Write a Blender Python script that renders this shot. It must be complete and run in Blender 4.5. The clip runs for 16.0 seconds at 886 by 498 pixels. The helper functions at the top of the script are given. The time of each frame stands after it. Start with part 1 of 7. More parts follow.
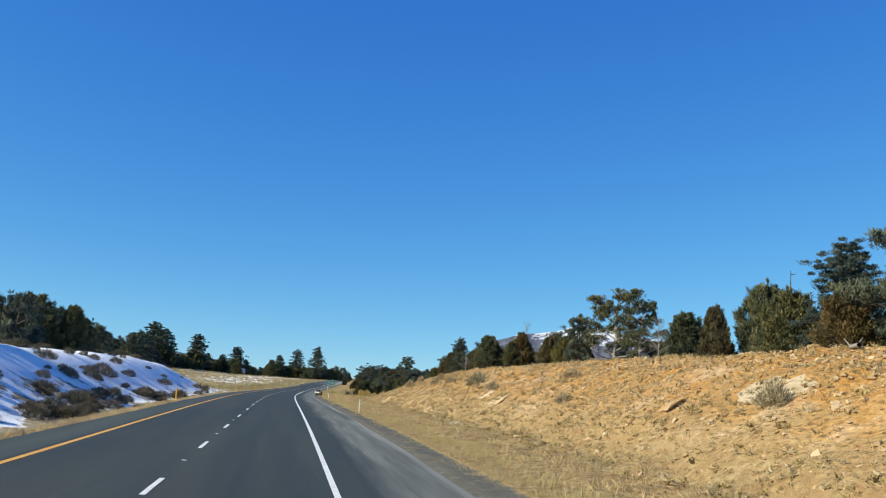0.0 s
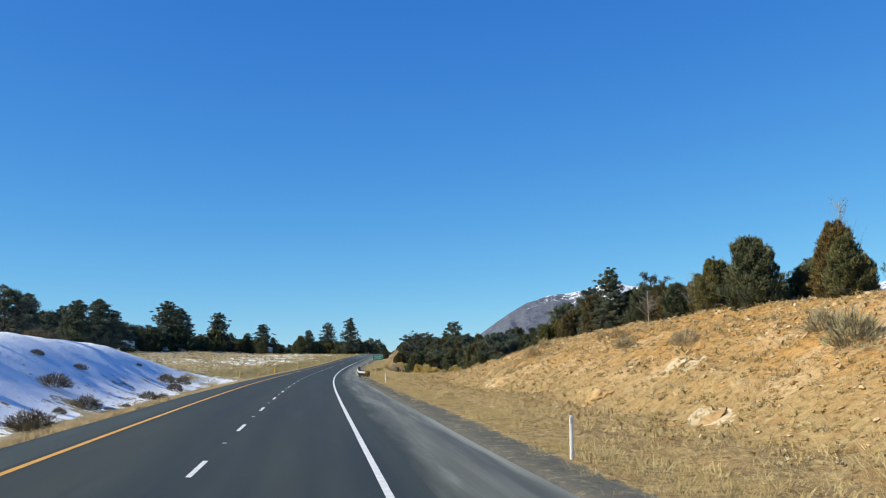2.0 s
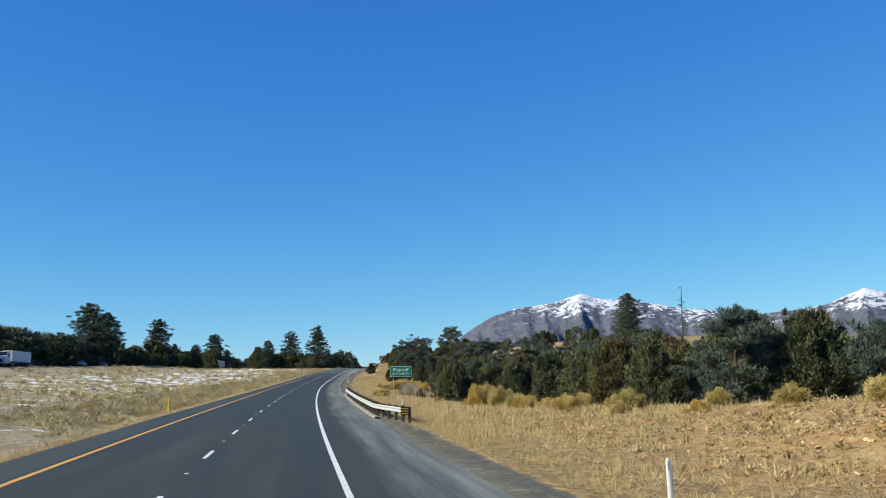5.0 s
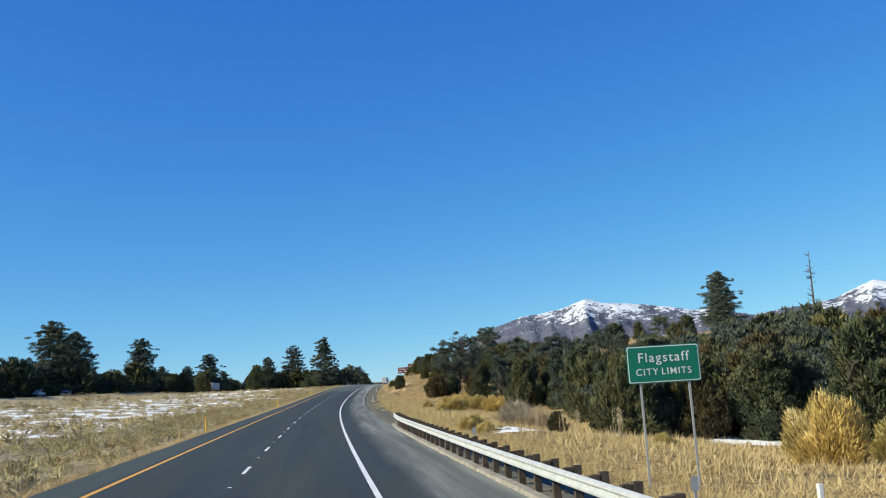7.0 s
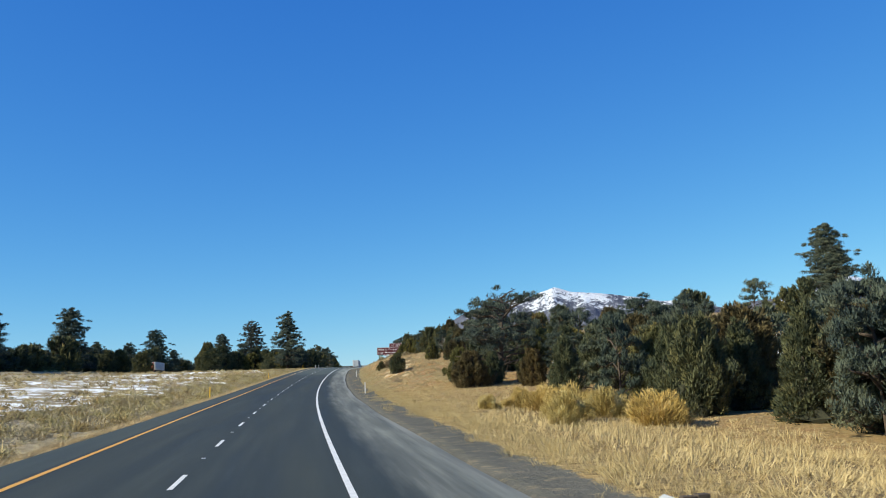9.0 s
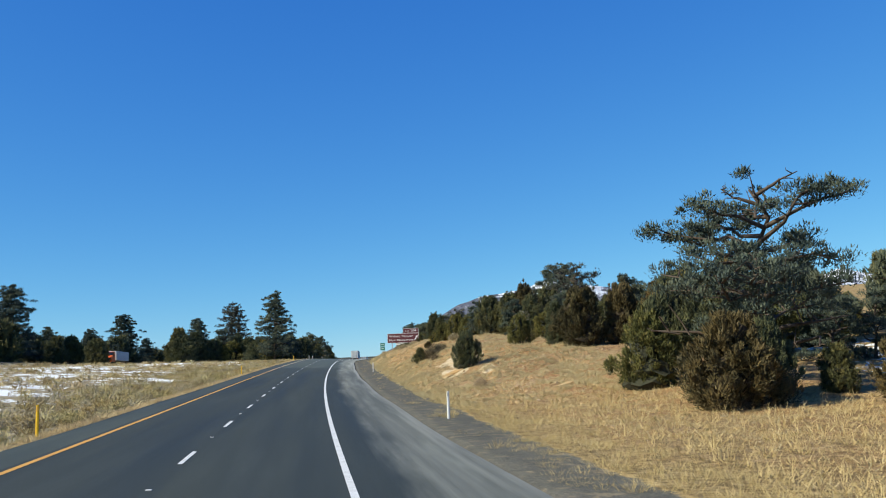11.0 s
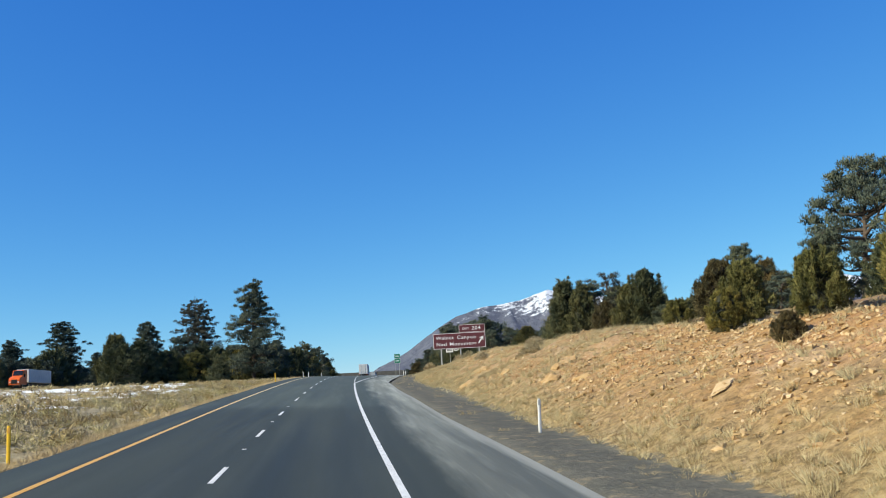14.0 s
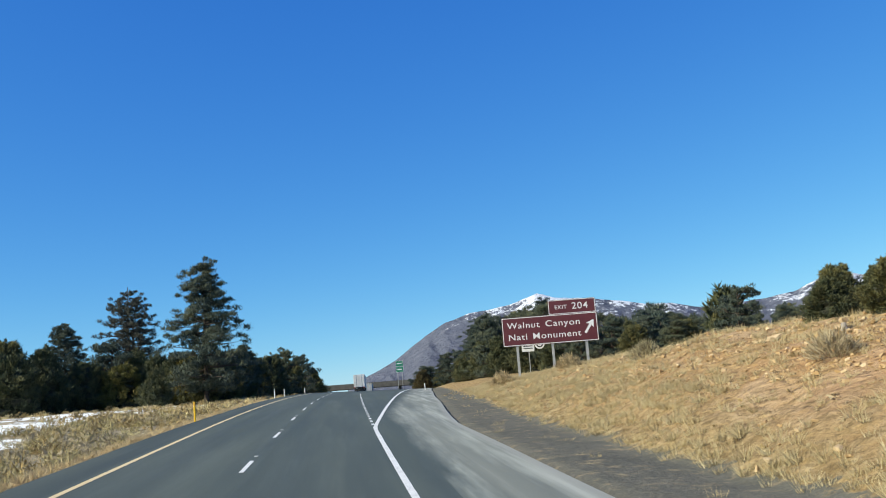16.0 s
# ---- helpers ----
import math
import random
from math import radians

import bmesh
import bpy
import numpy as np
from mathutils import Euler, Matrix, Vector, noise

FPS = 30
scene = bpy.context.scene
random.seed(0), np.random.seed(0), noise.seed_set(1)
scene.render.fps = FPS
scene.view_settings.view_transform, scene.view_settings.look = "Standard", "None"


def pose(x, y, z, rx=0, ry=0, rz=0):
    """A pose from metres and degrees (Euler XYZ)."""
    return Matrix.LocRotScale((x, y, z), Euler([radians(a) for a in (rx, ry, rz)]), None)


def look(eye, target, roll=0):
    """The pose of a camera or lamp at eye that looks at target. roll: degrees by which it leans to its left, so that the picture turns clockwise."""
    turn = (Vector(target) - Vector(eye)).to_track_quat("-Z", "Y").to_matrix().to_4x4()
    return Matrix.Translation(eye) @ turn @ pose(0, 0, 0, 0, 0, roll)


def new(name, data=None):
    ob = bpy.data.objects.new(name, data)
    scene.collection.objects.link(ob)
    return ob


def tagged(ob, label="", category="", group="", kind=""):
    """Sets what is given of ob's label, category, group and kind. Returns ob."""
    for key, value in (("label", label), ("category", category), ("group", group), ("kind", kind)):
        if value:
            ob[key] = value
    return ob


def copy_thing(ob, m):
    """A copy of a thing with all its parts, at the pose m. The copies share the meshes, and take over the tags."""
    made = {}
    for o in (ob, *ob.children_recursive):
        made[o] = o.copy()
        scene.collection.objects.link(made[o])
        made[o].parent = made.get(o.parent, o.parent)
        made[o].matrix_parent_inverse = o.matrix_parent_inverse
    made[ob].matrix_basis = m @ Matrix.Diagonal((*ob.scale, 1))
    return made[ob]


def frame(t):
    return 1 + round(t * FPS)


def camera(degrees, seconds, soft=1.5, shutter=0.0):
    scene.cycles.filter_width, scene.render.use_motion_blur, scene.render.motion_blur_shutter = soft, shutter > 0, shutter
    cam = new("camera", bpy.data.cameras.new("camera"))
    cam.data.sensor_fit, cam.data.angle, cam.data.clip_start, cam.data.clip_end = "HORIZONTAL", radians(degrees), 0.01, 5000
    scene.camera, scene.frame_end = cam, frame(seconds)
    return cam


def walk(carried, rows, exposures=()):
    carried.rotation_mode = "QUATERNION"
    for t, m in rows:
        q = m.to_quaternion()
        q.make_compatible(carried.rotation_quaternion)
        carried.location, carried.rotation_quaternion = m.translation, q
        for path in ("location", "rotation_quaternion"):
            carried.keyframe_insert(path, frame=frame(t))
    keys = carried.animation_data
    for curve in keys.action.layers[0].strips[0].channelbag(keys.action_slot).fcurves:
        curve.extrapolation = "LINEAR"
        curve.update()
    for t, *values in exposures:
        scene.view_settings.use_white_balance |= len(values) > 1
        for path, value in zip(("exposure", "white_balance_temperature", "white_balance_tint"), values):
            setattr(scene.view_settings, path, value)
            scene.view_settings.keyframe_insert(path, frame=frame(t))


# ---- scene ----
cam = camera(50.48, 16.0, 1.05, 0.035)
# seconds, x, y, z, yaw, pitch, roll
ROWS = [
    (0, 0.758, 1.388, 2.538, -9.605, 9.812, -3.057),
    (0.5, 0.747, 16.731, 2.958, -9.527, 9.551, -0.566),
    (1, 0.828, 32.012, 3.375, -8.035, 5.901, -0.146),
    (1.5, 0.859, 47.040, 3.786, -6.541, 6.867, 1.569),
    (2, 0.893, 61.853, 4.172, -7.677, 7.814, 0.506),
    (2.5, 1.073, 76.440, 4.524, -7.669, 6.936, 1.751),
    (3, 1.142, 90.952, 4.857, -5.621, 7.235, 1.944),
    (3.5, 1.291, 105.510, 5.169, -8.369, 7.107, 1.067),
    (4, 1.350, 120.137, 5.472, -9.254, 7.436, 1.187),
    (4.5, 1.302, 134.798, 5.771, -9.857, 8.570, 0.563),
    (5, 1.410, 149.501, 6.055, -9.925, 8.665, 0.874),
    (5.5, 1.585, 164.203, 6.329, -9.810, 8.892, 1.615),
    (6, 1.834, 178.904, 6.605, -9.619, 9.162, 2.500),
    (6.5, 2.153, 193.605, 6.888, -9.486, 9.388, 3.242),
    (7, 2.539, 208.304, 7.177, -9.567, 9.483, 3.553),
    (7.5, 3.049, 223.066, 7.473, -11.009, 9.203, 3.989),
    (8, 3.686, 237.795, 7.778, -11.734, 8.727, 2.780),
    (8.5, 4.368, 252.510, 8.099, -11.849, 8.675, 2.675),
    (9, 5.106, 267.221, 8.435, -11.813, 8.554, 2.424),
    (9.5, 5.900, 281.929, 8.787, -11.725, 8.408, 2.124),
    (10, 6.753, 296.633, 9.156, -11.708, 8.286, 1.872),
    (10.5, 7.671, 311.332, 9.545, -11.871, 8.235, 1.767),
    (11, 8.639, 325.989, 9.953, -12.391, 8.088, 2.140),
    (11.5, 9.532, 340.637, 10.386, -12.083, 7.970, 0.980),
    (12, 10.549, 355.268, 10.846, -11.565, 8.046, 1.222),
    (12.5, 11.536, 369.953, 11.348, -12.215, 9.738, 2.047),
    (13, 12.694, 384.666, 11.885, -12.102, 8.625, 0.649),
    (13.5, 14.046, 399.378, 12.455, -11.712, 8.533, 2.362),
    (14, 15.538, 414.166, 13.054, -12.665, 8.878, 2.980),
    (14.5, 17.082, 429.063, 13.678, -13.343, 9.568, 3.599),
    (15, 18.718, 444.036, 14.323, -13.019, 10.259, 4.136),
    (15.5, 20.338, 459.026, 14.990, -13.586, 10.794, 2.732),
    (16, 22.040, 473.959, 15.665, -13.352, 9.271, 4.377),
]
walk(cam, [(t, pose(x, y, z, 90 + pitch, roll, yaw)) for t, x, y, z, yaw, pitch, roll in ROWS],
     [(0.0, 0.47), (8.0, 0.47), (11.0, 0.46), (12.0, 0.53), (16.0, 0.52)])

# ---- world, sun, exposure ----
SUN_AZ, SUN_EL = 259.0, 31.0     # degrees clockwise from +y, and above the ground
world = bpy.data.worlds.new("world")
scene.world = world
world.use_nodes = True
wn, wl = world.node_tree.nodes, world.node_tree.links
sky = wn.new("ShaderNodeTexSky")
sky.sky_type, sky.sun_disc = "NISHITA", False
sky.sun_elevation, sky.sun_rotation = radians(SUN_EL), radians(SUN_AZ)
sky.altitude, sky.air_density, sky.dust_density, sky.ozone_density = 2000, 1.0, 0.4, 3.0
split, join = wn.new("ShaderNodeSeparateColor"), wn.new("ShaderNodeCombineColor")
wl.new(sky.outputs[0], split.inputs[0])
for i, (gain, power) in enumerate(((0.36, 1.39), (1.04, 0.94), (3.17, 0.44))):      # the deep blue of thin winter air
    p_, g_ = wn.new("ShaderNodeMath"), wn.new("ShaderNodeMath")
    p_.operation, g_.operation = "POWER", "MULTIPLY"
    p_.inputs[1].default_value, g_.inputs[1].default_value = power, gain
    wl.new(split.outputs[i], p_.inputs[0]), wl.new(p_.outputs[0], g_.inputs[0]), wl.new(g_.outputs[0], join.inputs[i])
wl.new(join.outputs[0], wn["Background"].inputs["Color"])
wn["Background"].inputs["Strength"].default_value = 0.085
sun = new("sun", bpy.data.lights.new("sun", "SUN"))
sun.data.energy, sun.data.angle, sun.data.color = 5.0, radians(0.5), (1.0, 0.945, 0.72)
sun_way = Vector((math.sin(radians(SUN_AZ)) * math.cos(radians(SUN_EL)), math.cos(radians(SUN_AZ)) * math.cos(radians(SUN_EL)), math.sin(radians(SUN_EL))))
sun.matrix_world = look(sun_way * 50, (0, 0, 0))

# ---- the line of the road: bend and grade along it ----
BEND = [-0.492, 0.125, -0.103, -0.354, -0.266, -0.258, -0.415, -0.365, -0.303, -0.291, -0.27, -0.241, -0.208, -0.15, -0.1, 0.0, 0.0, 0.0]
GRADE = [2.708, 2.749, 2.142, 1.83, 2.016, 2.439, 2.98, 3.985, 4.475, 4.3, 2.9, 1.95, 0.6, -1.2, -1.6, -0.8, -0.2, 0.0]
FALL = 0.034                     # crossfall of the pavement
KS = np.arange(-20, 1001, 60.0)
SS = np.arange(-20, 1000.1, 2.0)
_k = np.interp(SS, KS, BEND) / 1000
HD = np.concatenate([[0], np.cumsum(_k[1:] + _k[:-1])])
HD -= np.interp(0, SS, HD)
_m = (HD[1:] + HD[:-1]) / 2
_g = np.interp(SS, KS, GRADE) / 100
RX = np.concatenate([[0], np.cumsum(-np.sin(_m) * 2)])
RY = np.concatenate([[0], np.cumsum(np.cos(_m) * 2)])
RZ = np.concatenate([[0], np.cumsum(_g[1:] + _g[:-1])])
RX, RY, RZ = RX - np.interp(0, SS, RX), RY - np.interp(0, SS, RY), RZ - np.interp(0, SS, RZ)


def heading(s):
    return np.interp(s, SS, HD)


def road_z(s):
    return np.interp(s, SS, RZ) + np.minimum(np.asarray(s) + 20, 0) * 0.03


def plan(s, u):
    """The x and y at s metres along the road and u metres to its right."""
    s, u = np.asarray(s, float), np.asarray(u, float)
    h, over, under = heading(s), np.maximum(s - 1000, 0), np.minimum(s + 20, 0)
    x = np.interp(s, SS, RX) - np.sin(h) * (over + under) + u * np.cos(h)
    y = np.interp(s, SS, RY) + np.cos(h) * (over + under) + u * np.sin(h)
    return x, y


def value_noise(x, y, seed=0):
    """Smooth noise from 0 to 1, one cell a unit."""
    x, y = np.asarray(x, float), np.asarray(y, float)
    xi, yi = np.floor(x), np.floor(y)
    fx, fy = x - xi, y - yi
    fx, fy = fx * fx * (3 - 2 * fx), fy * fy * (3 - 2 * fy)

    def h(a, b):
        v = np.sin(a * 127.1 + b * 311.7 + seed * 74.7) * 43758.5453
        return v - np.floor(v)
    return (h(xi, yi) * (1 - fx) + h(xi + 1, yi) * fx) * (1 - fy) + (h(xi, yi + 1) * (1 - fx) + h(xi + 1, yi + 1) * fx) * fy


def fractal(x, y, seed=0, octaves=4):
    t, a, n = 0.0, 0.5, 0.0
    for i in range(octaves):
        t = t + a * value_noise(np.asarray(x) * 2 ** i, np.asarray(y) * 2 ** i, seed + i)
        n += a
        a *= 0.5
    return t / n


def ease(x):
    x = np.clip(x, 0, 1)
    return x * x * (3 - 2 * x)


# the right-hand bank: where it starts, where it ends, how high, how the land goes on behind it
BANK_S = [-60, 110, 132, 150, 160, 170, 180, 195, 215, 240, 300, 340, 362, 377, 400, 430, 470, 505, 535, 560, 620, 1000]
BANK_H = [5.0, 5.0, 4.8, 4.1, 3.7, 2.8, 1.7, 0.8, -0.1, -1.3, -1.4, -0.4, 0.2, 1.2, 2.9, 3.5, 3.4, 2.8, 1.9, 1.1, 0.6, 0.5]
TOE_S, TOE_U = [-60, 170, 200, 340, 400, 1000], [14.3, 14.3, 12.0, 11.0, 8.6, 8.6]
TOP_S, TOP_U = [-60, 180, 220, 370, 410, 1000], [25.0, 25.0, 22.0, 22.0, 17.5, 18.0]
RISE_S, RISE = [-60, 180, 215, 300, 360, 410, 520, 600, 1000], [0.02, 0.0, -0.06, -0.03, 0.05, 0.09, 0.07, 0.03, 0.02]
# the snowy mound on the left, and the meadow that climbs to the other carriageway
MOUND_S, MOUND_H = [-60, 60, 100, 130, 150, 165, 178, 195, 215, 240], [3.7, 3.7, 4.0, 4.3, 4.2, 3.3, 2.1, 0.7, 0.1, 0.0]
FAR_S, FAR_H = [-60, 300, 420, 500, 640, 1000], [4.2, 4.0, 3.3, 2.2, 0.0, 0.0]
EDGE_R, EDGE_L = 5.65, -7.1      # edges of the asphalt
OTHER_U = -85.0                  # middle of the other carriageway


GRASS_S, GRASS_U = [0, 107, 190, 332, 380, 432, 482, 520], [6.95, 7.1, 7.0, 7.7, 8.0, 8.3, 8.7, 8.6]     # where grass begins beyond the cinders


def ramp_out(s):
    """How far the exit lane has left the road."""
    x = np.maximum(np.asarray(s, float) - 513, 0)
    return np.minimum(np.where(x < 4, x * x / 8, x - 2) * 0.067, 11)


def ground_dz(s, u):
    """Height of the ground over the line of the road."""
    s, u = np.asarray(s, float), np.asarray(u, float)
    toe, top, height, rise = (np.interp(s, a, b) for a, b in ((TOE_S, TOE_U), (TOP_S, TOP_U), (BANK_S, BANK_H), (RISE_S, RISE)))
    out = ramp_out(s)
    toe, top = toe + out * 0.8, top + out * 0.8
    x = np.clip((u - toe) / (top - toe), 0, 1)
    right = -0.22 + (height + 0.22) * (1 - (1 - x) ** 1.4)
    back = np.maximum(u - top, 0)
    right = right + rise * np.minimum(back, 60) + np.clip(back - 25, 0, 45) * np.interp(s, [180, 240, 340, 420], [0.0, 0.05, 0.07, 0.03])
    right = np.where(back > 100, right * np.exp(-(back - 100) / 600), right)
    m = np.interp(s, MOUND_S, MOUND_H)
    far = np.interp(s, FAR_S, FAR_H)
    w = -u
    mound = m * ease((w - 9.5) / 10.5)
    meadow = -0.3 + (far + 0.3) * np.clip((w - 14) / 62, 0, 1)
    left = np.maximum(mound - 0.25, meadow)
    left = left + 0.86 * (1 - ease((np.abs(w - 85) - 6.5) / 6))
    left = np.where(w > 120, left * np.exp(-(w - 120) / 900), left)
    dz = np.where(u > 0, right, left)
    # under the pavement the ground lies lower
    edge = np.where(u > 0, EDGE_R + out, -EDGE_L)
    t, near = ease((np.abs(u) - edge + 0.25) / 0.5), ease((np.abs(u) - edge) / 2.5)
    verge = -FALL * np.where(u > 0, edge, -edge) - 0.04
    return (-FALL * u - 0.30) * (1 - t) + t * (dz * near + verge * (1 - near))


def ground_z(s, u):
    """Height of the ground, with its lumps."""
    s, u = np.asarray(s, float), np.asarray(u, float)
    off = np.where(u > 0, u - EDGE_R - ramp_out(s), EDGE_L - u)
    rough = ease((off - 0.6) / 4)
    steep = np.interp(s, BANK_S, np.clip(np.array(BANK_H) / 3, 0, 1)) * ((u > 9) & (u < 30))
    lumps = (fractal(s / 9, u / 7, 3) - 0.5) * 0.55 + (fractal(s / 1.7, u / 1.4, 8, 3) - 0.5) * (0.16 + 0.50 * steep)
    lumps = lumps + (fractal(s / 60, u / 60, 21) - 0.5) * np.clip(off / 60, 0, 1) * 3
    beside = ease((np.abs(u - OTHER_U) - 8) / 8)      # level ground under the other carriageway
    return road_z(s) + ground_dz(s, u) + lumps * rough * beside


def spot(s, u, lift=0.0):
    x, y = plan(s, u)
    return Vector((float(x), float(y), float(ground_z(s, u)) + lift))


# ---- materials ----
def material(name, rough=0.8, metal=0.0, spec=0.3):
    m = bpy.data.materials.new(name)
    m.use_nodes = True
    b = m.node_tree.nodes["Principled BSDF"]
    b.inputs["Roughness"].default_value, b.inputs["Metallic"].default_value = rough, metal
    b.inputs["Specular IOR Level"].default_value = spec
    return m


class Nodes:
    """Short ways to wire a material."""

    def __init__(self, m):
        self.m, self.n, self.l = m, m.node_tree.nodes, m.node_tree.links
        self.b = self.n["Principled BSDF"]

    def noise(self, scale, detail=4, vec=None, rough=0.6):
        n = self.n.new("ShaderNodeTexNoise")
        n.inputs["Scale"].default_value, n.inputs["Detail"].default_value, n.inputs["Roughness"].default_value = scale, detail, rough
        self.l.new(vec if vec else self.place(), n.inputs["Vector"])
        return n.outputs["Fac"]

    def cells(self, scale, vec=None, out="Distance"):
        n = self.n.new("ShaderNodeTexVoronoi")
        n.inputs["Scale"].default_value = scale
        self.l.new(vec if vec else self.place(), n.inputs["Vector"])
        return n.outputs[out]

    def place(self):
        return self.n.new("ShaderNodeNewGeometry").outputs["Position"]

    def local(self):
        return self.n.new("ShaderNodeTexCoord").outputs["Object"]

    def stretched(self, vec, x, y, z):
        n = self.n.new("ShaderNodeVectorMath")
        n.operation = "MULTIPLY"
        n.inputs[1].default_value = (x, y, z)
        self.l.new(vec, n.inputs[0])
        return n.outputs[0]

    def attr(self, name, out="Fac"):
        n = self.n.new("ShaderNodeAttribute")
        n.attribute_name = name
        return n.outputs[out]

    def island(self):
        return self.n.new("ShaderNodeNewGeometry").outputs["Random Per Island"]

    def each(self):
        return self.n.new("ShaderNodeObjectInfo").outputs["Random"]

    def ramp(self, fac, *stops):
        n = self.n.new("ShaderNodeValToRGB")
        e = n.color_ramp.elements
        while len(e) < len(stops):
            e.new(0.5)
        for k, (p, c) in enumerate(stops):
            e[k].position, e[k].color = p, (*c, 1) if not isinstance(c, (int, float)) else (c, c, c, 1)
        self.l.new(fac, n.inputs[0])
        return n.outputs[0]

    def mix(self, fac, a, b, how="MIX"):
        n = self.n.new("ShaderNodeMix")
        n.data_type, n.blend_type = "RGBA", how
        for v, k in ((fac, 0), (a, 6), (b, 7)):
            if isinstance(v, (int, float)):
                n.inputs[k].default_value = v if k == 0 else (v, v, v, 1)
            elif isinstance(v, tuple):
                n.inputs[k].default_value = (*v, 1)
            else:
                self.l.new(v, n.inputs[k])
        return n.outputs[2]

    def math(self, op, a, b=0.0):
        n = self.n.new("ShaderNodeMath")
        n.operation = op
        for k, v in enumerate((a, b)):
            if isinstance(v, (int, float)):
                n.inputs[k].default_value = v
            else:
                self.l.new(v, n.inputs[k])
        return n.outputs[0]

    def color(self, c):
        self.l.new(c, self.b.inputs["Base Color"])

    def rough(self, c):
        self.l.new(c, self.b.inputs["Roughness"])

    def bump(self, h, strength=0.4, distance=0.05):
        n = self.n.new("ShaderNodeBump")
        n.inputs["Strength"].default_value, n.inputs["Distance"].default_value = strength, distance
        self.l.new(h, n.inputs["Height"])
        self.l.new(n.outputs[0], self.b.inputs["Normal"])


def simple(name, a, b, scale=6.0, rough=0.7, metal=0.0, bump=0.0, spec=0.3, per="place"):
    """Two tones of one colour, mottled."""
    m = material(name, rough, metal, spec)
    k = Nodes(m)
    v = k.local() if per == "local" else k.place()
    n = k.noise(scale, 5, v)
    k.color(k.ramp(n, (0.3, a), (0.7, b)))
    if bump:
        k.bump(k.noise(scale * 6, 3, v), bump, 0.02)
    return m


def leafy(name, *tones, rough=0.75):
    """Grass and brush: every bunch has its tone, every blade a little of its own."""
    m = material(name, rough, 0, 0.15)
    k = Nodes(m)
    steps = [(i / max(1, len(tones) - 1), t) for i, t in enumerate(tones)]
    c = k.ramp(k.math("ADD", k.math("MULTIPLY", k.attr("tone"), 0.66), k.math("MULTIPLY", k.island(), 0.34)), *steps)
    shift = k.ramp(k.each(), (0.0, (0.75, 0.8, 0.75)), (0.5, (1.0, 1.0, 1.0)), (1.0, (1.14, 1.05, 0.88)))
    k.color(k.mix(1.0, c, shift, "MULTIPLY"))
    return m


def foliage(name, *tones, rough=0.7):
    """Tree foliage: every tuft has its tone, every blade a little of its own, every tree a shift."""
    m = material(name, rough, 0, 0.2)
    k = Nodes(m)
    steps = [(t / max(1, len(tones) - 1), c) for t, c in enumerate(tones)]
    f = k.math("ADD", k.math("MULTIPLY", k.attr("tone"), 0.78), k.math("MULTIPLY", k.island(), 0.22))
    shift = k.ramp(k.each(), (0.0, (0.72, 0.78, 0.80)), (0.5, (1.0, 1.0, 1.0)), (1.0, (1.18, 1.06, 0.82)))
    k.color(k.mix(1.0, k.ramp(f, *steps), shift, "MULTIPLY"))
    return m


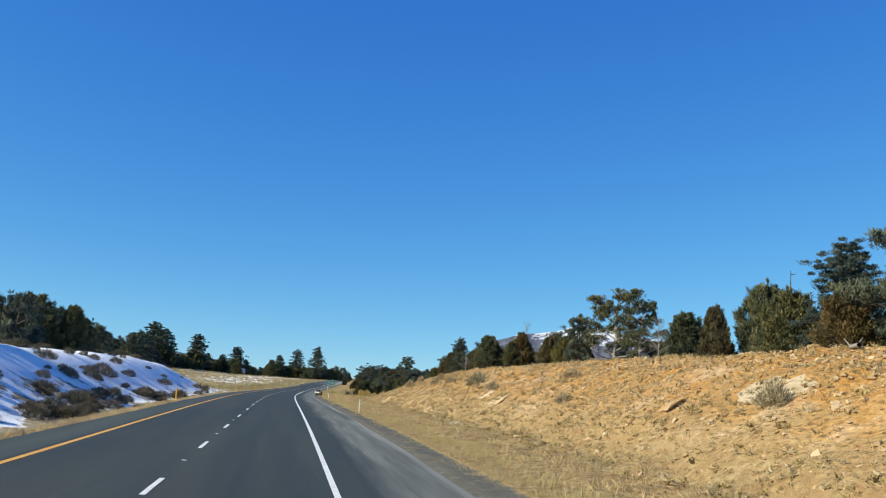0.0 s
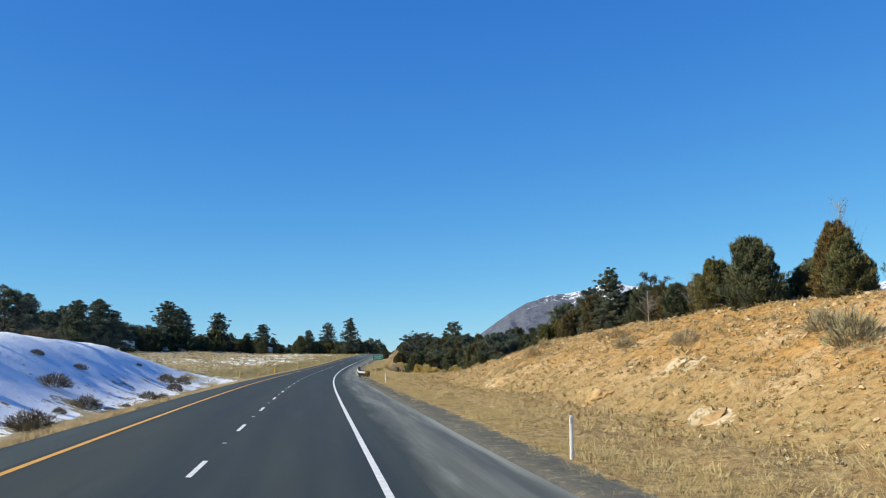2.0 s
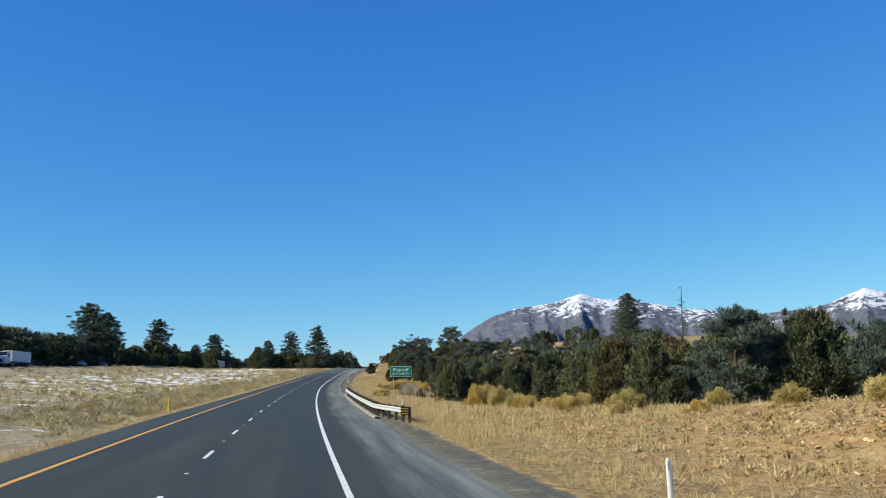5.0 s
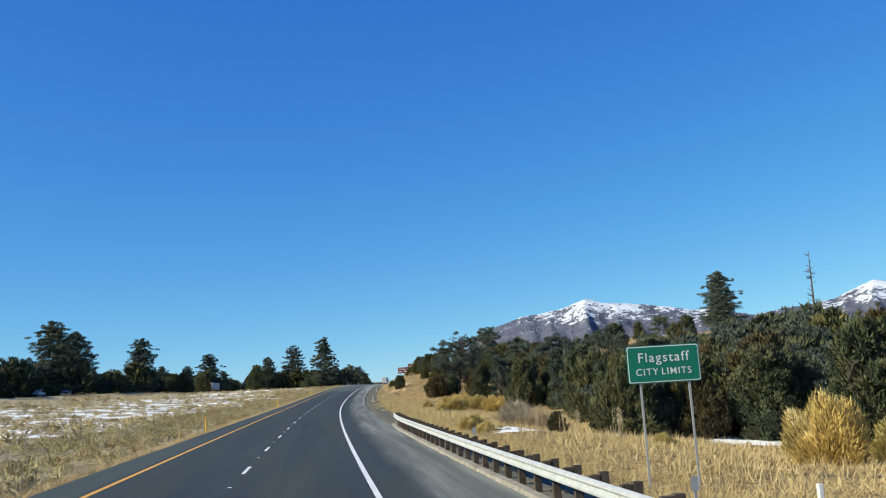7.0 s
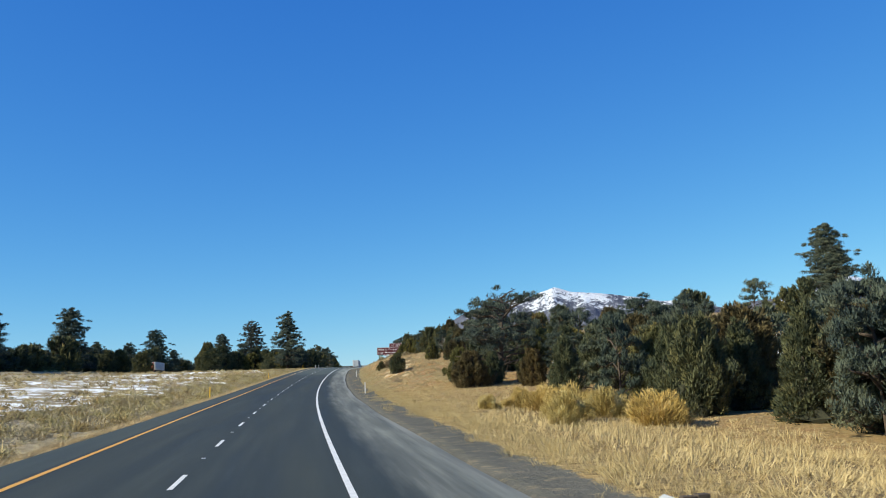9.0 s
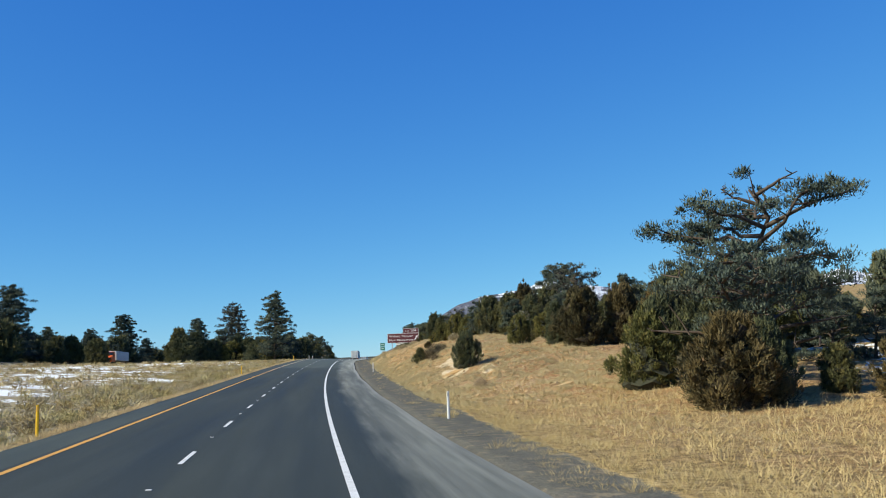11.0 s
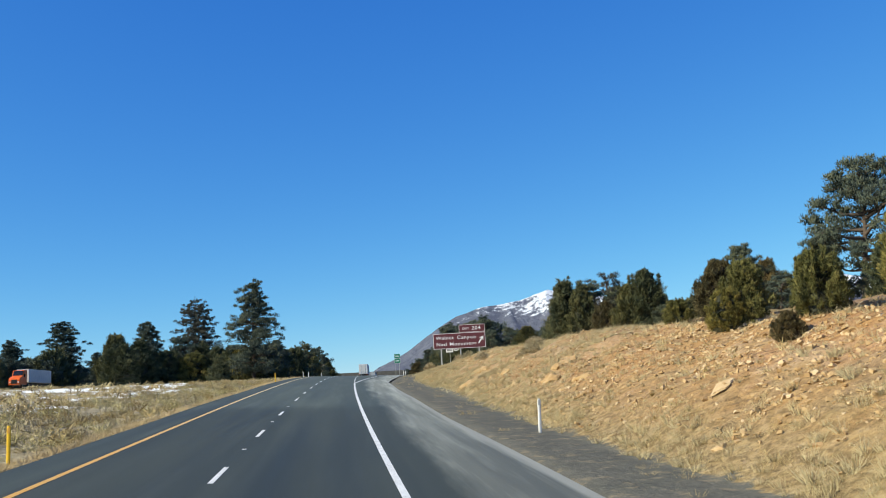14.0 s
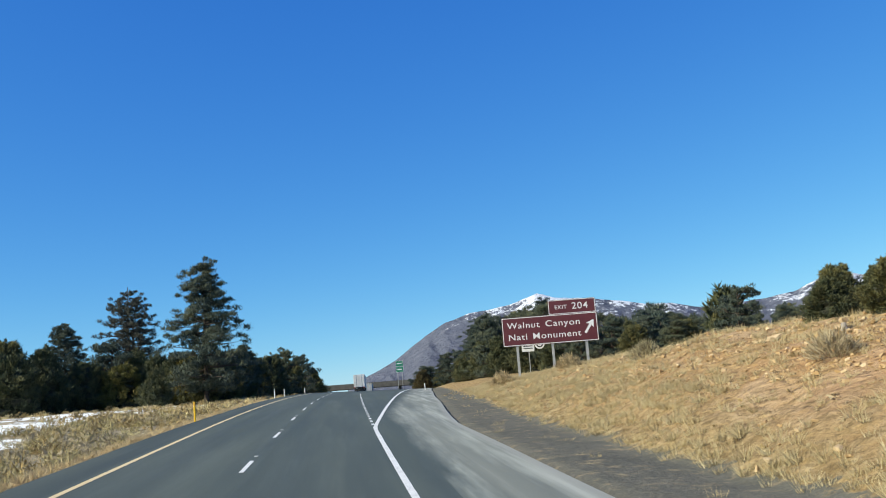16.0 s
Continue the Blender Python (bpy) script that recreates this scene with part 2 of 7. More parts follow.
def road_skin(name, wear=False, tone=1.0, paler=2.2):
    """Asphalt: dark lanes that grow paler up the hill; with wear, a dusty shoulder fades in across it."""
    m = material(name, 0.75, 0, 0.35)
    k = Nodes(m)
    across, along = k.attr("across"), k.attr("along")
    comb = k.n.new("ShaderNodeCombineXYZ")
    k.l.new(across, comb.inputs[0]), k.l.new(along, comb.inputs[1])
    v = comb.outputs[0]
    patch = k.noise(1.0, 5, k.stretched(v, 0.55, 0.02, 1), 0.6)
    fine = k.noise(1.0, 4, k.stretched(v, 1.3, 0.045, 1), 0.65)
    dusty = k.noise(1.0, 4, k.stretched(v, 0.9, 0.09, 1), 0.65)
    smear = k.noise(1.0, 4, k.stretched(v, 1.5, 0.035, 1), 0.6)
    grain = k.noise(40, 3, v, 0.8)

    def skin(dark, light, streak, worn):
        c = k.ramp(patch, (0.35, dark), (0.68, light))
        return k.mix(k.math("MULTIPLY", k.ramp(fine, (0.44, 0.0), (0.72, worn)), k.ramp(dusty, (0.35, 0.25), (0.62, 1.0))), c, streak)
    c = skin((0.025, 0.031, 0.026), (0.038, 0.046, 0.038), (0.064, 0.073, 0.060), 0.45)
    climb = k.math("DIVIDE", along, 1000.0)
    joint = k.math("ADD", climb, k.math("MULTIPLY", k.math("SUBTRACT", k.noise(1.0, 4, k.stretched(v, 0.6, 0.25, 1), 0.6), 0.5), 0.006))
    c = k.mix(1.0, c, k.ramp(joint, (0.40, tone), (0.464, tone * (1 + (paler - 1) * 0.22)), (0.4685, tone * (1 + (paler - 1) * 0.85)), (0.52, tone * paler)), "MULTIPLY")
    if wear:
        pale = skin((0.078, 0.083, 0.069), (0.125, 0.131, 0.108), (0.29, 0.30, 0.25), 0.8)
        pale = k.mix(k.ramp(smear, (0.48, 0.0), (0.70, 0.5)), pale, (0.22, 0.225, 0.19))
        pale = k.mix(k.math("MULTIPLY", k.ramp(k.math("MULTIPLY", k.attr("wear"), 0.7), (0.84, 0.0), (0.90, 1.0)), k.ramp(smear, (0.46, 0.0), (0.66, 0.5))), pale, (0.30, 0.30, 0.26))
        pale = k.mix(1.0, pale, k.ramp(climb, (0.42, 1.0), (0.49, 1.75)), "MULTIPLY")
        rim = k.math("ADD", k.attr("rim"), k.math("MULTIPLY", k.math("SUBTRACT", fine, 0.5), 0.5))
        pale = k.mix(k.math("MULTIPLY", k.ramp(rim, (0.55, 0.0), (0.80, 0.75)), k.ramp(climb, (0.36, 0.25), (0.41, 1.0))), pale, (0.31, 0.31, 0.27))
        f = k.math("ADD", k.attr("wear"), k.math("MULTIPLY", k.math("SUBTRACT", dusty, 0.5), 0.9))
        c = k.mix(k.ramp(f, (0.02, 0.0), (0.55, 1.0)), c, pale)
    c = k.mix(0.25, c, k.ramp(grain, (0.3, 0.5), (0.75, 1.45)), "MULTIPLY")
    k.color(c)
    k.rough(k.ramp(patch, (0.3, 0.7), (0.7, 0.88)))
    k.bump(grain, 0.2, 0.01)
    return m


LANE = road_skin("lane_asphalt")
SHOULDER = road_skin("shoulder_asphalt", True)
SHOULDER_L = road_skin("inner_shoulder_asphalt", False, 1.5, 1.2)


def line_paint(name, a, b, faded=None):
    m = material(name, 0.6, 0, 0.4)
    k = Nodes(m)
    c = k.ramp(k.noise(3, 5), (0.3, a), (0.65, b))
    if faded:
        c = k.mix(k.ramp(k.math("DIVIDE", k.attr("along"), 1000.0), (0.43, 0.0), (0.50, 0.85)), c, faded)
    worn = k.ramp(k.noise(22, 4), (0.60, 0.0), (0.72, 0.85))
    k.color(k.mix(worn, c, (0.09, 0.09, 0.09)))
    return m


WHITE_LINE = line_paint("white_road_paint", (0.62, 0.61, 0.57), (0.80, 0.79, 0.75))
YELLOW_LINE = line_paint("yellow_road_paint", (0.62, 0.30, 0.035), (0.72, 0.38, 0.06), (0.74, 0.60, 0.34))


def make_ground():
    m = material("dry_ground", 0.95, 0, 0.1)
    k = Nodes(m)
    mid, small, tiny = k.noise(0.33, 5), k.noise(2.1, 5), k.noise(11, 4, None, 0.7)
    straw = k.ramp(small, (0.28, (0.25, 0.175, 0.085)), (0.5, (0.39, 0.295, 0.155)), (0.72, (0.51, 0.405, 0.235)))
    soil = k.ramp(mid, (0.32, (0.29, 0.18, 0.090)), (0.52, (0.38, 0.26, 0.138)), (0.7, (0.34, 0.195, 0.092)))
    cover = k.ramp(k.noise(0.8, 5), (0.38, 0.1), (0.56, 1.0))
    lush = k.attr("grassy")
    base = k.mix(k.math("MAXIMUM", cover, lush), soil, straw)
    # broken yellow rock, crumbs and bare pale ledges on the cut bank
    where = k.attr("rocky")
    stone = k.ramp(k.noise(0.9, 6, None, 0.7), (0.30, (0.36, 0.195, 0.070)), (0.44, (0.47, 0.29, 0.115)), (0.56, (0.52, 0.375, 0.195)), (0.70, (0.60, 0.485, 0.32)))
    crumbs = k.ramp(k.cells(4.8, None, "Color"), (0.0, (0.21, 0.125, 0.055)), (0.4, (0.39, 0.255, 0.115)), (0.75, (0.50, 0.345, 0.175)), (1.0, (0.63, 0.50, 0.32)))
    scree = k.mix(k.ramp(k.noise(0.45, 5), (0.44, 0.0), (0.62, 0.8)), crumbs, stone)
    rocky = k.math("MULTIPLY", where, k.ramp(k.noise(0.5, 6, None, 0.65), (0.36, 0.25), (0.56, 1.0)))
    ochre = k.math("MULTIPLY", k.attr("ochre"), k.ramp(k.noise(0.4, 6, None, 0.7), (0.37, 0.0), (0.50, 0.9)))
    scree = k.mix(ochre, scree, k.ramp(k.noise(2.6, 5), (0.3, (0.36, 0.17, 0.048)), (0.7, (0.60, 0.355, 0.125))))
    c = k.mix(rocky, base, scree)
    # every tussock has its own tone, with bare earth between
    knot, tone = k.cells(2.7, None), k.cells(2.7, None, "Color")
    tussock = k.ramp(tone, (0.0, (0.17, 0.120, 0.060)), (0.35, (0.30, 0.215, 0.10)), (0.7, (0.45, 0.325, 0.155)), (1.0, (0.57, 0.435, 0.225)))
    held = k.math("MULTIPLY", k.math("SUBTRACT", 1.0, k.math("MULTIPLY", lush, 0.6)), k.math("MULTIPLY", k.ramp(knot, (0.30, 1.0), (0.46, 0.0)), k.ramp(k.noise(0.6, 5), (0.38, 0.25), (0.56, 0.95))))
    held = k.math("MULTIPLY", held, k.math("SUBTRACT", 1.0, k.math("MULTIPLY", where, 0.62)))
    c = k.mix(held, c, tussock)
    ledge = k.math("MULTIPLY", where, k.ramp(k.noise(0.21, 7, None, 0.62), (0.535, 0.0), (0.575, 0.9)))
    c = k.mix(ledge, c, k.ramp(small, (0.3, (0.48, 0.33, 0.19)), (0.7, (0.66, 0.51, 0.34))))
    red = k.math("MULTIPLY", k.attr("red"), k.ramp(k.noise(0.23, 5), (0.45, 0.0), (0.60, 0.8)))
    c = k.mix(red, c, k.ramp(small, (0.3, (0.34, 0.165, 0.08)), (0.7, (0.46, 0.26, 0.135))))
    # rusty weathered rock along the crest
    rust = k.math("MULTIPLY", k.attr("ochre"), k.ramp(k.noise(0.55, 6, None, 0.7), (0.40, 0.0), (0.56, 0.85)))
    c = k.mix(rust, c, k.ramp(k.noise(3.1, 5, None, 0.7), (0.32, (0.27, 0.115, 0.030)), (0.5, (0.47, 0.24, 0.065)), (0.68, (0.64, 0.41, 0.15))))
    # bare bedrock, cracked into slabs
    rock_at = k.math("ADD", k.attr("bedrock"), k.math("MULTIPLY", k.math("SUBTRACT", k.noise(0.7, 5, None, 0.6), 0.5), 0.9))
    bare = k.ramp(rock_at, (0.50, 0.0), (0.54, 1.0))
    plate = k.mix(0.35, k.ramp(small, (0.3, (0.50, 0.39, 0.24)), (0.7, (0.65, 0.535, 0.36))), k.ramp(k.cells(1.1, None, "Color"), (0.0, (0.40, 0.29, 0.18)), (1.0, (0.64, 0.53, 0.37))))
    # litter and roots, and shade between the tufts mottled into the colour
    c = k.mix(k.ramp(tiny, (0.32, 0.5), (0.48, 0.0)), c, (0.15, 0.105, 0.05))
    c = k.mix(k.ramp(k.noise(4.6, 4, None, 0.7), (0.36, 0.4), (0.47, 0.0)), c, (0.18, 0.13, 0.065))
    # shade between the bunches of grass painted as dark mottle, pinker earth where the rock is red
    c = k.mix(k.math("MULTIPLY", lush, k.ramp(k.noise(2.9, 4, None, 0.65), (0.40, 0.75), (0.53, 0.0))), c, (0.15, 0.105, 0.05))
    c = k.mix(1.0, c, k.mix(k.attr("dun"), (0.985, 0.945, 0.83), (0.925, 0.910, 0.865)), "MULTIPLY")
    c = k.mix(k.math("MULTIPLY", k.attr("red"), 1.2), c, (0.955, 0.905, 1.02), "MULTIPLY")
    c = k.mix(bare, c, plate)
    gravel = k.attr("gravel")
    cinders = k.ramp(k.noise(14, 5, None, 0.8), (0.3, (0.074, 0.073, 0.064)), (0.58, (0.125, 0.121, 0.106)), (0.75, (0.22, 0.205, 0.175)))
    cinders = k.mix(1.0, cinders, k.ramp(k.noise(0.7, 4, None, 0.6), (0.34, (0.88, 0.89, 0.84)), (0.68, (1.18, 1.14, 1.06))), "MULTIPLY")
    cinders = k.mix(k.ramp(k.noise(1.6, 6, None, 0.75), (0.54, 0.0), (0.66, 0.75)), cinders, (0.28, 0.225, 0.140))
    ragged = k.math("MULTIPLY", k.math("SUBTRACT", k.noise(1.3, 6, None, 0.75), 0.5), 1.3)
    # the median: bleached, greyer straw
    bleached = k.ramp(small, (0.28, (0.245, 0.200, 0.125)), (0.5, (0.38, 0.325, 0.215)), (0.72, (0.50, 0.44, 0.31)))
    c = k.mix(k.math("MULTIPLY", k.attr("meadow"), k.ramp(k.noise(0.5, 5), (0.34, 0.45), (0.58, 0.95))), c, bleached)
    c = k.mix(k.ramp(k.math("ADD", gravel, ragged), (0.42, 0.0), (0.58, 1.0)), c, cinders)
    # old snow, thin at its edges
    drift = k.math("SUBTRACT", k.noise(0.26, 6, None, 0.6), 0.5)
    snow = k.math("ADD", k.attr("snow"), k.math("ADD", k.math("MULTIPLY", drift, 1.7), k.math("MULTIPLY", k.math("SUBTRACT", small, 0.5), 0.9)))
    cap = k.ramp(snow, (0.50, 0.0), (0.55, 1.0))
    c = k.mix(cap, c, k.ramp(tiny, (0.3, (0.80, 0.82, 0.81)), (0.6, (0.91, 0.92, 0.91))))
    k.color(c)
    h = k.math("ADD", k.math("MULTIPLY", small, 0.7), k.math("MULTIPLY", tiny, 0.4))
    h = k.math("ADD", h, k.math("MULTIPLY", k.ramp(knot, (0.0, 1.0), (0.5, 0.0)), k.math("ADD", 0.3, k.math("MULTIPLY", where, 0.45))))
    h = k.math("MULTIPLY", h, k.math("SUBTRACT", 1.0, k.math("MULTIPLY", cap, 0.75)))
    h = k.math("MULTIPLY", h, k.ramp(gravel, (0.3, 1.0), (0.7, 0.35)))
    k.bump(h, 1.0, 0.2)
    return m


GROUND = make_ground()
JUNIPER = foliage("juniper_foliage", (0.034, 0.046, 0.032), (0.064, 0.074, 0.042), (0.104, 0.107, 0.050), (0.165, 0.148, 0.066))
JUNIPER_OLIVE = foliage("olive_juniper_foliage", (0.036, 0.041, 0.016), (0.086, 0.086, 0.028), (0.145, 0.134, 0.042), (0.235, 0.195, 0.066))
JUNIPER_BROWN = foliage("brown_juniper_foliage", (0.040, 0.037, 0.022), (0.074, 0.062, 0.030), (0.115, 0.084, 0.036), (0.150, 0.120, 0.052))
PINE = foliage("pine_needles", (0.034, 0.048, 0.046), (0.056, 0.075, 0.064), (0.088, 0.106, 0.078), (0.135, 0.146, 0.100))
PINE_FADED = foliage("faded_pine_needles", (0.036, 0.038, 0.032), (0.062, 0.063, 0.050), (0.095, 0.092, 0.070))
# crown cores: the shade deep inside a tree, put into a dark colour
INNER_BROWN = simple("rusty_inner_shade", (0.026, 0.021, 0.014), (0.060, 0.044, 0.026), 13, 0.9, 0, 1.0)
INNER = simple("inner_shade", (0.024, 0.028, 0.019), (0.054, 0.052, 0.031), 13, 0.9, 0, 1.0)
BARK = simple("bark", (0.045, 0.035, 0.028), (0.11, 0.082, 0.064), 5, 0.9, 0, 0.6)
DEAD_WOOD = simple("grey_dead_wood", (0.17, 0.15, 0.135), (0.34, 0.31, 0.28), 5, 0.9, 0, 0.4)
STRAW = leafy("straw_grass", (0.29, 0.205, 0.098), (0.435, 0.322, 0.155), (0.54, 0.417, 0.215), (0.65, 0.527, 0.318))
PALE_GRASS = leafy("bleached_grass", (0.36, 0.270, 0.148), (0.46, 0.356, 0.205), (0.54, 0.430, 0.260), (0.62, 0.51, 0.335))
RABBITBRUSH = leafy("rabbitbrush", (0.25, 0.195, 0.090), (0.41, 0.33, 0.155), (0.55, 0.45, 0.23), (0.68, 0.58, 0.36))
GOLD_BRUSH = leafy("golden_brush", (0.25, 0.175, 0.055), (0.40, 0.295, 0.100), (0.54, 0.415, 0.165), (0.65, 0.53, 0.27))
OLIVE_BRUSH = leafy("olive_brush", (0.13, 0.095, 0.042), (0.22, 0.165, 0.075), (0.33, 0.255, 0.122), (0.45, 0.36, 0.19))
SAGE = leafy("grey_brush", (0.18, 0.142, 0.086), (0.29, 0.235, 0.148), (0.42, 0.35, 0.228), (0.55, 0.47, 0.325))
DARK_BRUSH = leafy("dark_dry_brush", (0.055, 0.045, 0.034), (0.10, 0.085, 0.06), (0.16, 0.135, 0.095), (0.23, 0.19, 0.13))
TWIGS = leafy("bare_twigs", (0.20, 0.16, 0.12), (0.33, 0.27, 0.21), (0.46, 0.39, 0.31))


def rock_skin():
    m = material("sandstone", 0.9, 0, 0.2)
    k = Nodes(m)
    c = k.ramp(k.noise(1.5, 6), (0.3, (0.38, 0.265, 0.135)), (0.5, (0.47, 0.36, 0.22)), (0.7, (0.56, 0.465, 0.335)))
    tone = k.ramp(k.island(), (0.0, (0.66, 0.54, 0.42)), (0.3, (0.90, 0.78, 0.61)), (0.6, (0.95, 0.87, 0.76)), (1.0, (1.15, 1.1, 1.05)))
    k.color(k.mix(1.0, c, tone, "MULTIPLY"))
    k.bump(k.noise(14, 6), 0.6, 0.04)
    return m


ROCK = rock_skin()
GALVANISED = simple("galvanised_steel", (0.40, 0.41, 0.40), (0.56, 0.57, 0.55), 3.5, 0.55, 0.2, 0.1, 0.5)
POST_STEEL = simple("sign_post_steel", (0.34, 0.34, 0.33), (0.48, 0.48, 0.46), 4, 0.55, 0.4)
TIMBER = simple("weathered_timber", (0.045, 0.034, 0.026), (0.11, 0.085, 0.062), 4, 0.9, 0, 0.5)
SIGN_GREEN = simple("green_sign_sheet", (0.005, 0.150, 0.092), (0.008, 0.175, 0.107), 2, 0.45, 0, 0, 0.4)
SIGN_BROWN = simple("brown_sign_sheet", (0.088, 0.020, 0.025), (0.110, 0.027, 0.032), 2, 0.5, 0, 0, 0.4)
SIGN_WHITE = simple("white_sign_sheet", (0.66, 0.67, 0.67), (0.76, 0.77, 0.77), 2, 0.45, 0, 0, 0.4)
SIGN_BACK = simple("bare_aluminium", (0.45, 0.45, 0.46), (0.58, 0.58, 0.58), 3, 0.5, 0.6)
WHITE_PLASTIC = simple("white_plastic", (0.70, 0.69, 0.66), (0.82, 0.81, 0.79), 9, 0.55)
YELLOW_PLASTIC = simple("yellow_plastic", (0.72, 0.42, 0.02), (0.80, 0.50, 0.03), 9, 0.55)
DARK = simple("black_paint", (0.012, 0.012, 0.013), (0.028, 0.028, 0.03), 5, 0.5)
RUBBER = simple("tyre_rubber", (0.012, 0.012, 0.012), (0.03, 0.03, 0.03), 12, 0.85)
TRUCK_WHITE = simple("white_truck_panel", (0.46, 0.47, 0.48), (0.60, 0.60, 0.60), 1.2, 0.45, 0, 0, 0.4)
TRUCK_GREY = simple("grey_truck_panel", (0.28, 0.29, 0.31), (0.40, 0.41, 0.42), 1.2, 0.5)
TRUCK_ORANGE = simple("orange_truck_paint", (0.72, 0.11, 0.012), (0.80, 0.15, 0.02), 1.5, 0.35, 0, 0, 0.5)
CAR_SILVER = simple("silver_car_paint", (0.42, 0.43, 0.45), (0.52, 0.53, 0.55), 2, 0.35, 0.5, 0, 0.5)
CAR_BLUE = simple("dark_blue_car_paint", (0.02, 0.03, 0.06), (0.035, 0.05, 0.09), 2, 0.3, 0.2, 0, 0.5)
GLASS = simple("tinted_glass", (0.010, 0.012, 0.014), (0.02, 0.022, 0.025), 2, 0.08, 0, 0, 0.6)
RED_LENS = simple("red_lens", (0.40, 0.012, 0.010), (0.5, 0.02, 0.015), 4, 0.3)
CHROME = simple("bright_metal", (0.6, 0.6, 0.6), (0.72, 0.72, 0.72), 5, 0.25, 0.9)
KERB = simple("worn_kerb", (0.16, 0.145, 0.115), (0.33, 0.30, 0.245), 2.2, 0.9, 0, 0.5)
CONCRETE = simple("bridge_concrete", (0.07, 0.066, 0.062), (0.12, 0.115, 0.105), 0.8, 0.9, 0, 0.3)


# ---- building helpers ----
def mesh_from(name, verts, faces, mat, smooth=False):
    me = bpy.data.meshes.new(name)
    me.from_pydata([tuple(v) for v in verts], [], [tuple(f) for f in faces])
    me.materials.append(mat)
    if smooth:
        me.polygons.foreach_set("use_smooth", [True] * len(me.polygons))
    me.update()
    return me


def tri_mesh(name, points, mat):
    """Loose triangles: points is an array of n x 3 x 3."""
    n = len(points)
    me = bpy.data.meshes.new(name)
    me.vertices.add(n * 3), me.loops.add(n * 3), me.polygons.add(n)
    me.vertices.foreach_set("co", np.ascontiguousarray(points, dtype=np.float32).ravel())
    me.loops.foreach_set("vertex_index", np.arange(n * 3, dtype=np.int32))
    me.polygons.foreach_set("loop_start", np.arange(0, n * 3, 3, dtype=np.int32))
    me.materials.append(mat)
    me.update(calc_edges=True)
    return me


def part(name, data, material_, parent, label=""):
    """Links a bmesh or a mesh as one mesh object under a thing or a part."""
    if isinstance(data, bmesh.types.BMesh):
        me = bpy.data.meshes.new(name)
        data.to_mesh(me)
        data.free()
        me.materials.append(material_)
    else:
        me = data
    ob = new(name, me)
    ob.parent = parent
    return tagged(ob, label)


def thing(name, m, label, category, group=""):
    ob = new(name)
    ob.empty_display_size = 0.2
    ob.matrix_world = m
    return tagged(ob, label, category, group)


def box(bm, x0, x1, y0, y1, z0, z1, bevel=0.0):
    made = bmesh.ops.create_cube(bm, size=1.0, matrix=Matrix.Translation(((x0 + x1) / 2, (y0 + y1) / 2, (z0 + z1) / 2)) @ Matrix.Diagonal((x1 - x0, y1 - y0, z1 - z0, 1)))
    if bevel:
        edges = list({e for v in made["verts"] for e in v.link_edges})
        bmesh.ops.bevel(bm, geom=edges, offset=bevel, segments=2, affect="EDGES", profile=0.6)
    return bm


def boxed(x0, x1, y0, y1, z0, z1, bevel=0.0):
    return box(bmesh.new(), x0, x1, y0, y1, z0, z1, bevel)


def rod(bm, a, b, r0, r1=None, n=10):
    a, b = Vector(a), Vector(b)
    d = b - a
    m = Matrix.Translation((a + b) / 2) @ d.to_track_quat("Z", "Y").to_matrix().to_4x4()
    bmesh.ops.create_cone(bm, cap_ends=True, segments=n, radius1=r0, radius2=r0 if r1 is None else r1, depth=d.length, matrix=m)
    return bm


def rodded(a, b, r0, r1=None, n=10):
    return rod(bmesh.new(), a, b, r0, r1, n)


def tube(verts, faces, pts, radii, n=6):
    """Adds a bent tapered tube to the lists."""
    first = len(verts)
    pts = [Vector(p) for p in pts]
    for i, p in enumerate(pts):
        d = (pts[min(i + 1, len(pts) - 1)] - pts[max(i - 1, 0)]).normalized()
        q = d.to_track_quat("Z", "Y")
        for k in range(n):
            a = 2 * math.pi * k / n
            verts.append(p + q @ Vector((math.cos(a) * radii[i], math.sin(a) * radii[i], 0)))
    for i in range(len(pts) - 1):
        for k in range(n):
            a, b = first + i * n + k, first + i * n + (k + 1) % n
            faces.append((a, b, b + n, a + n))
    verts.append(pts[-1] + Vector((0, 0, radii[-1])))
    for k in range(n):
        faces.append((first + (len(pts) - 1) * n + k, first + (len(pts) - 1) * n + (k + 1) % n, len(verts) - 1))


def unit(rng, n):
    v = rng.normal(size=(n, 3))
    return v / np.linalg.norm(v, axis=1, keepdims=True)


def sprigs(rng, base, way, length, width):
    """Narrow triangles from base along way."""
    side = np.cross(way, unit(rng, len(base)))
    side /= np.maximum(np.linalg.norm(side, axis=1, keepdims=True), 1e-6)
    side *= np.reshape(width, (-1, 1)) / 2
    return np.stack([base - side, base + side, base + way * np.reshape(length, (-1, 1))], axis=1)


def leaves(rng, base, out, way, length, width, twist=0.4):
    """Small blades from base along way that lie across the direction out, as scales on a tuft do."""
    side = np.cross(way, out + unit(rng, len(base)) * twist)
    side /= np.maximum(np.linalg.norm(side, axis=1, keepdims=True), 1e-6)
    side *= np.reshape(width, (-1, 1)) / 2
    return np.stack([base - side, base + side, base + way * np.reshape(length, (-1, 1))], axis=1)


def normal_(v):
    return v / np.maximum(np.linalg.norm(v, axis=1, keepdims=True), 1e-6)


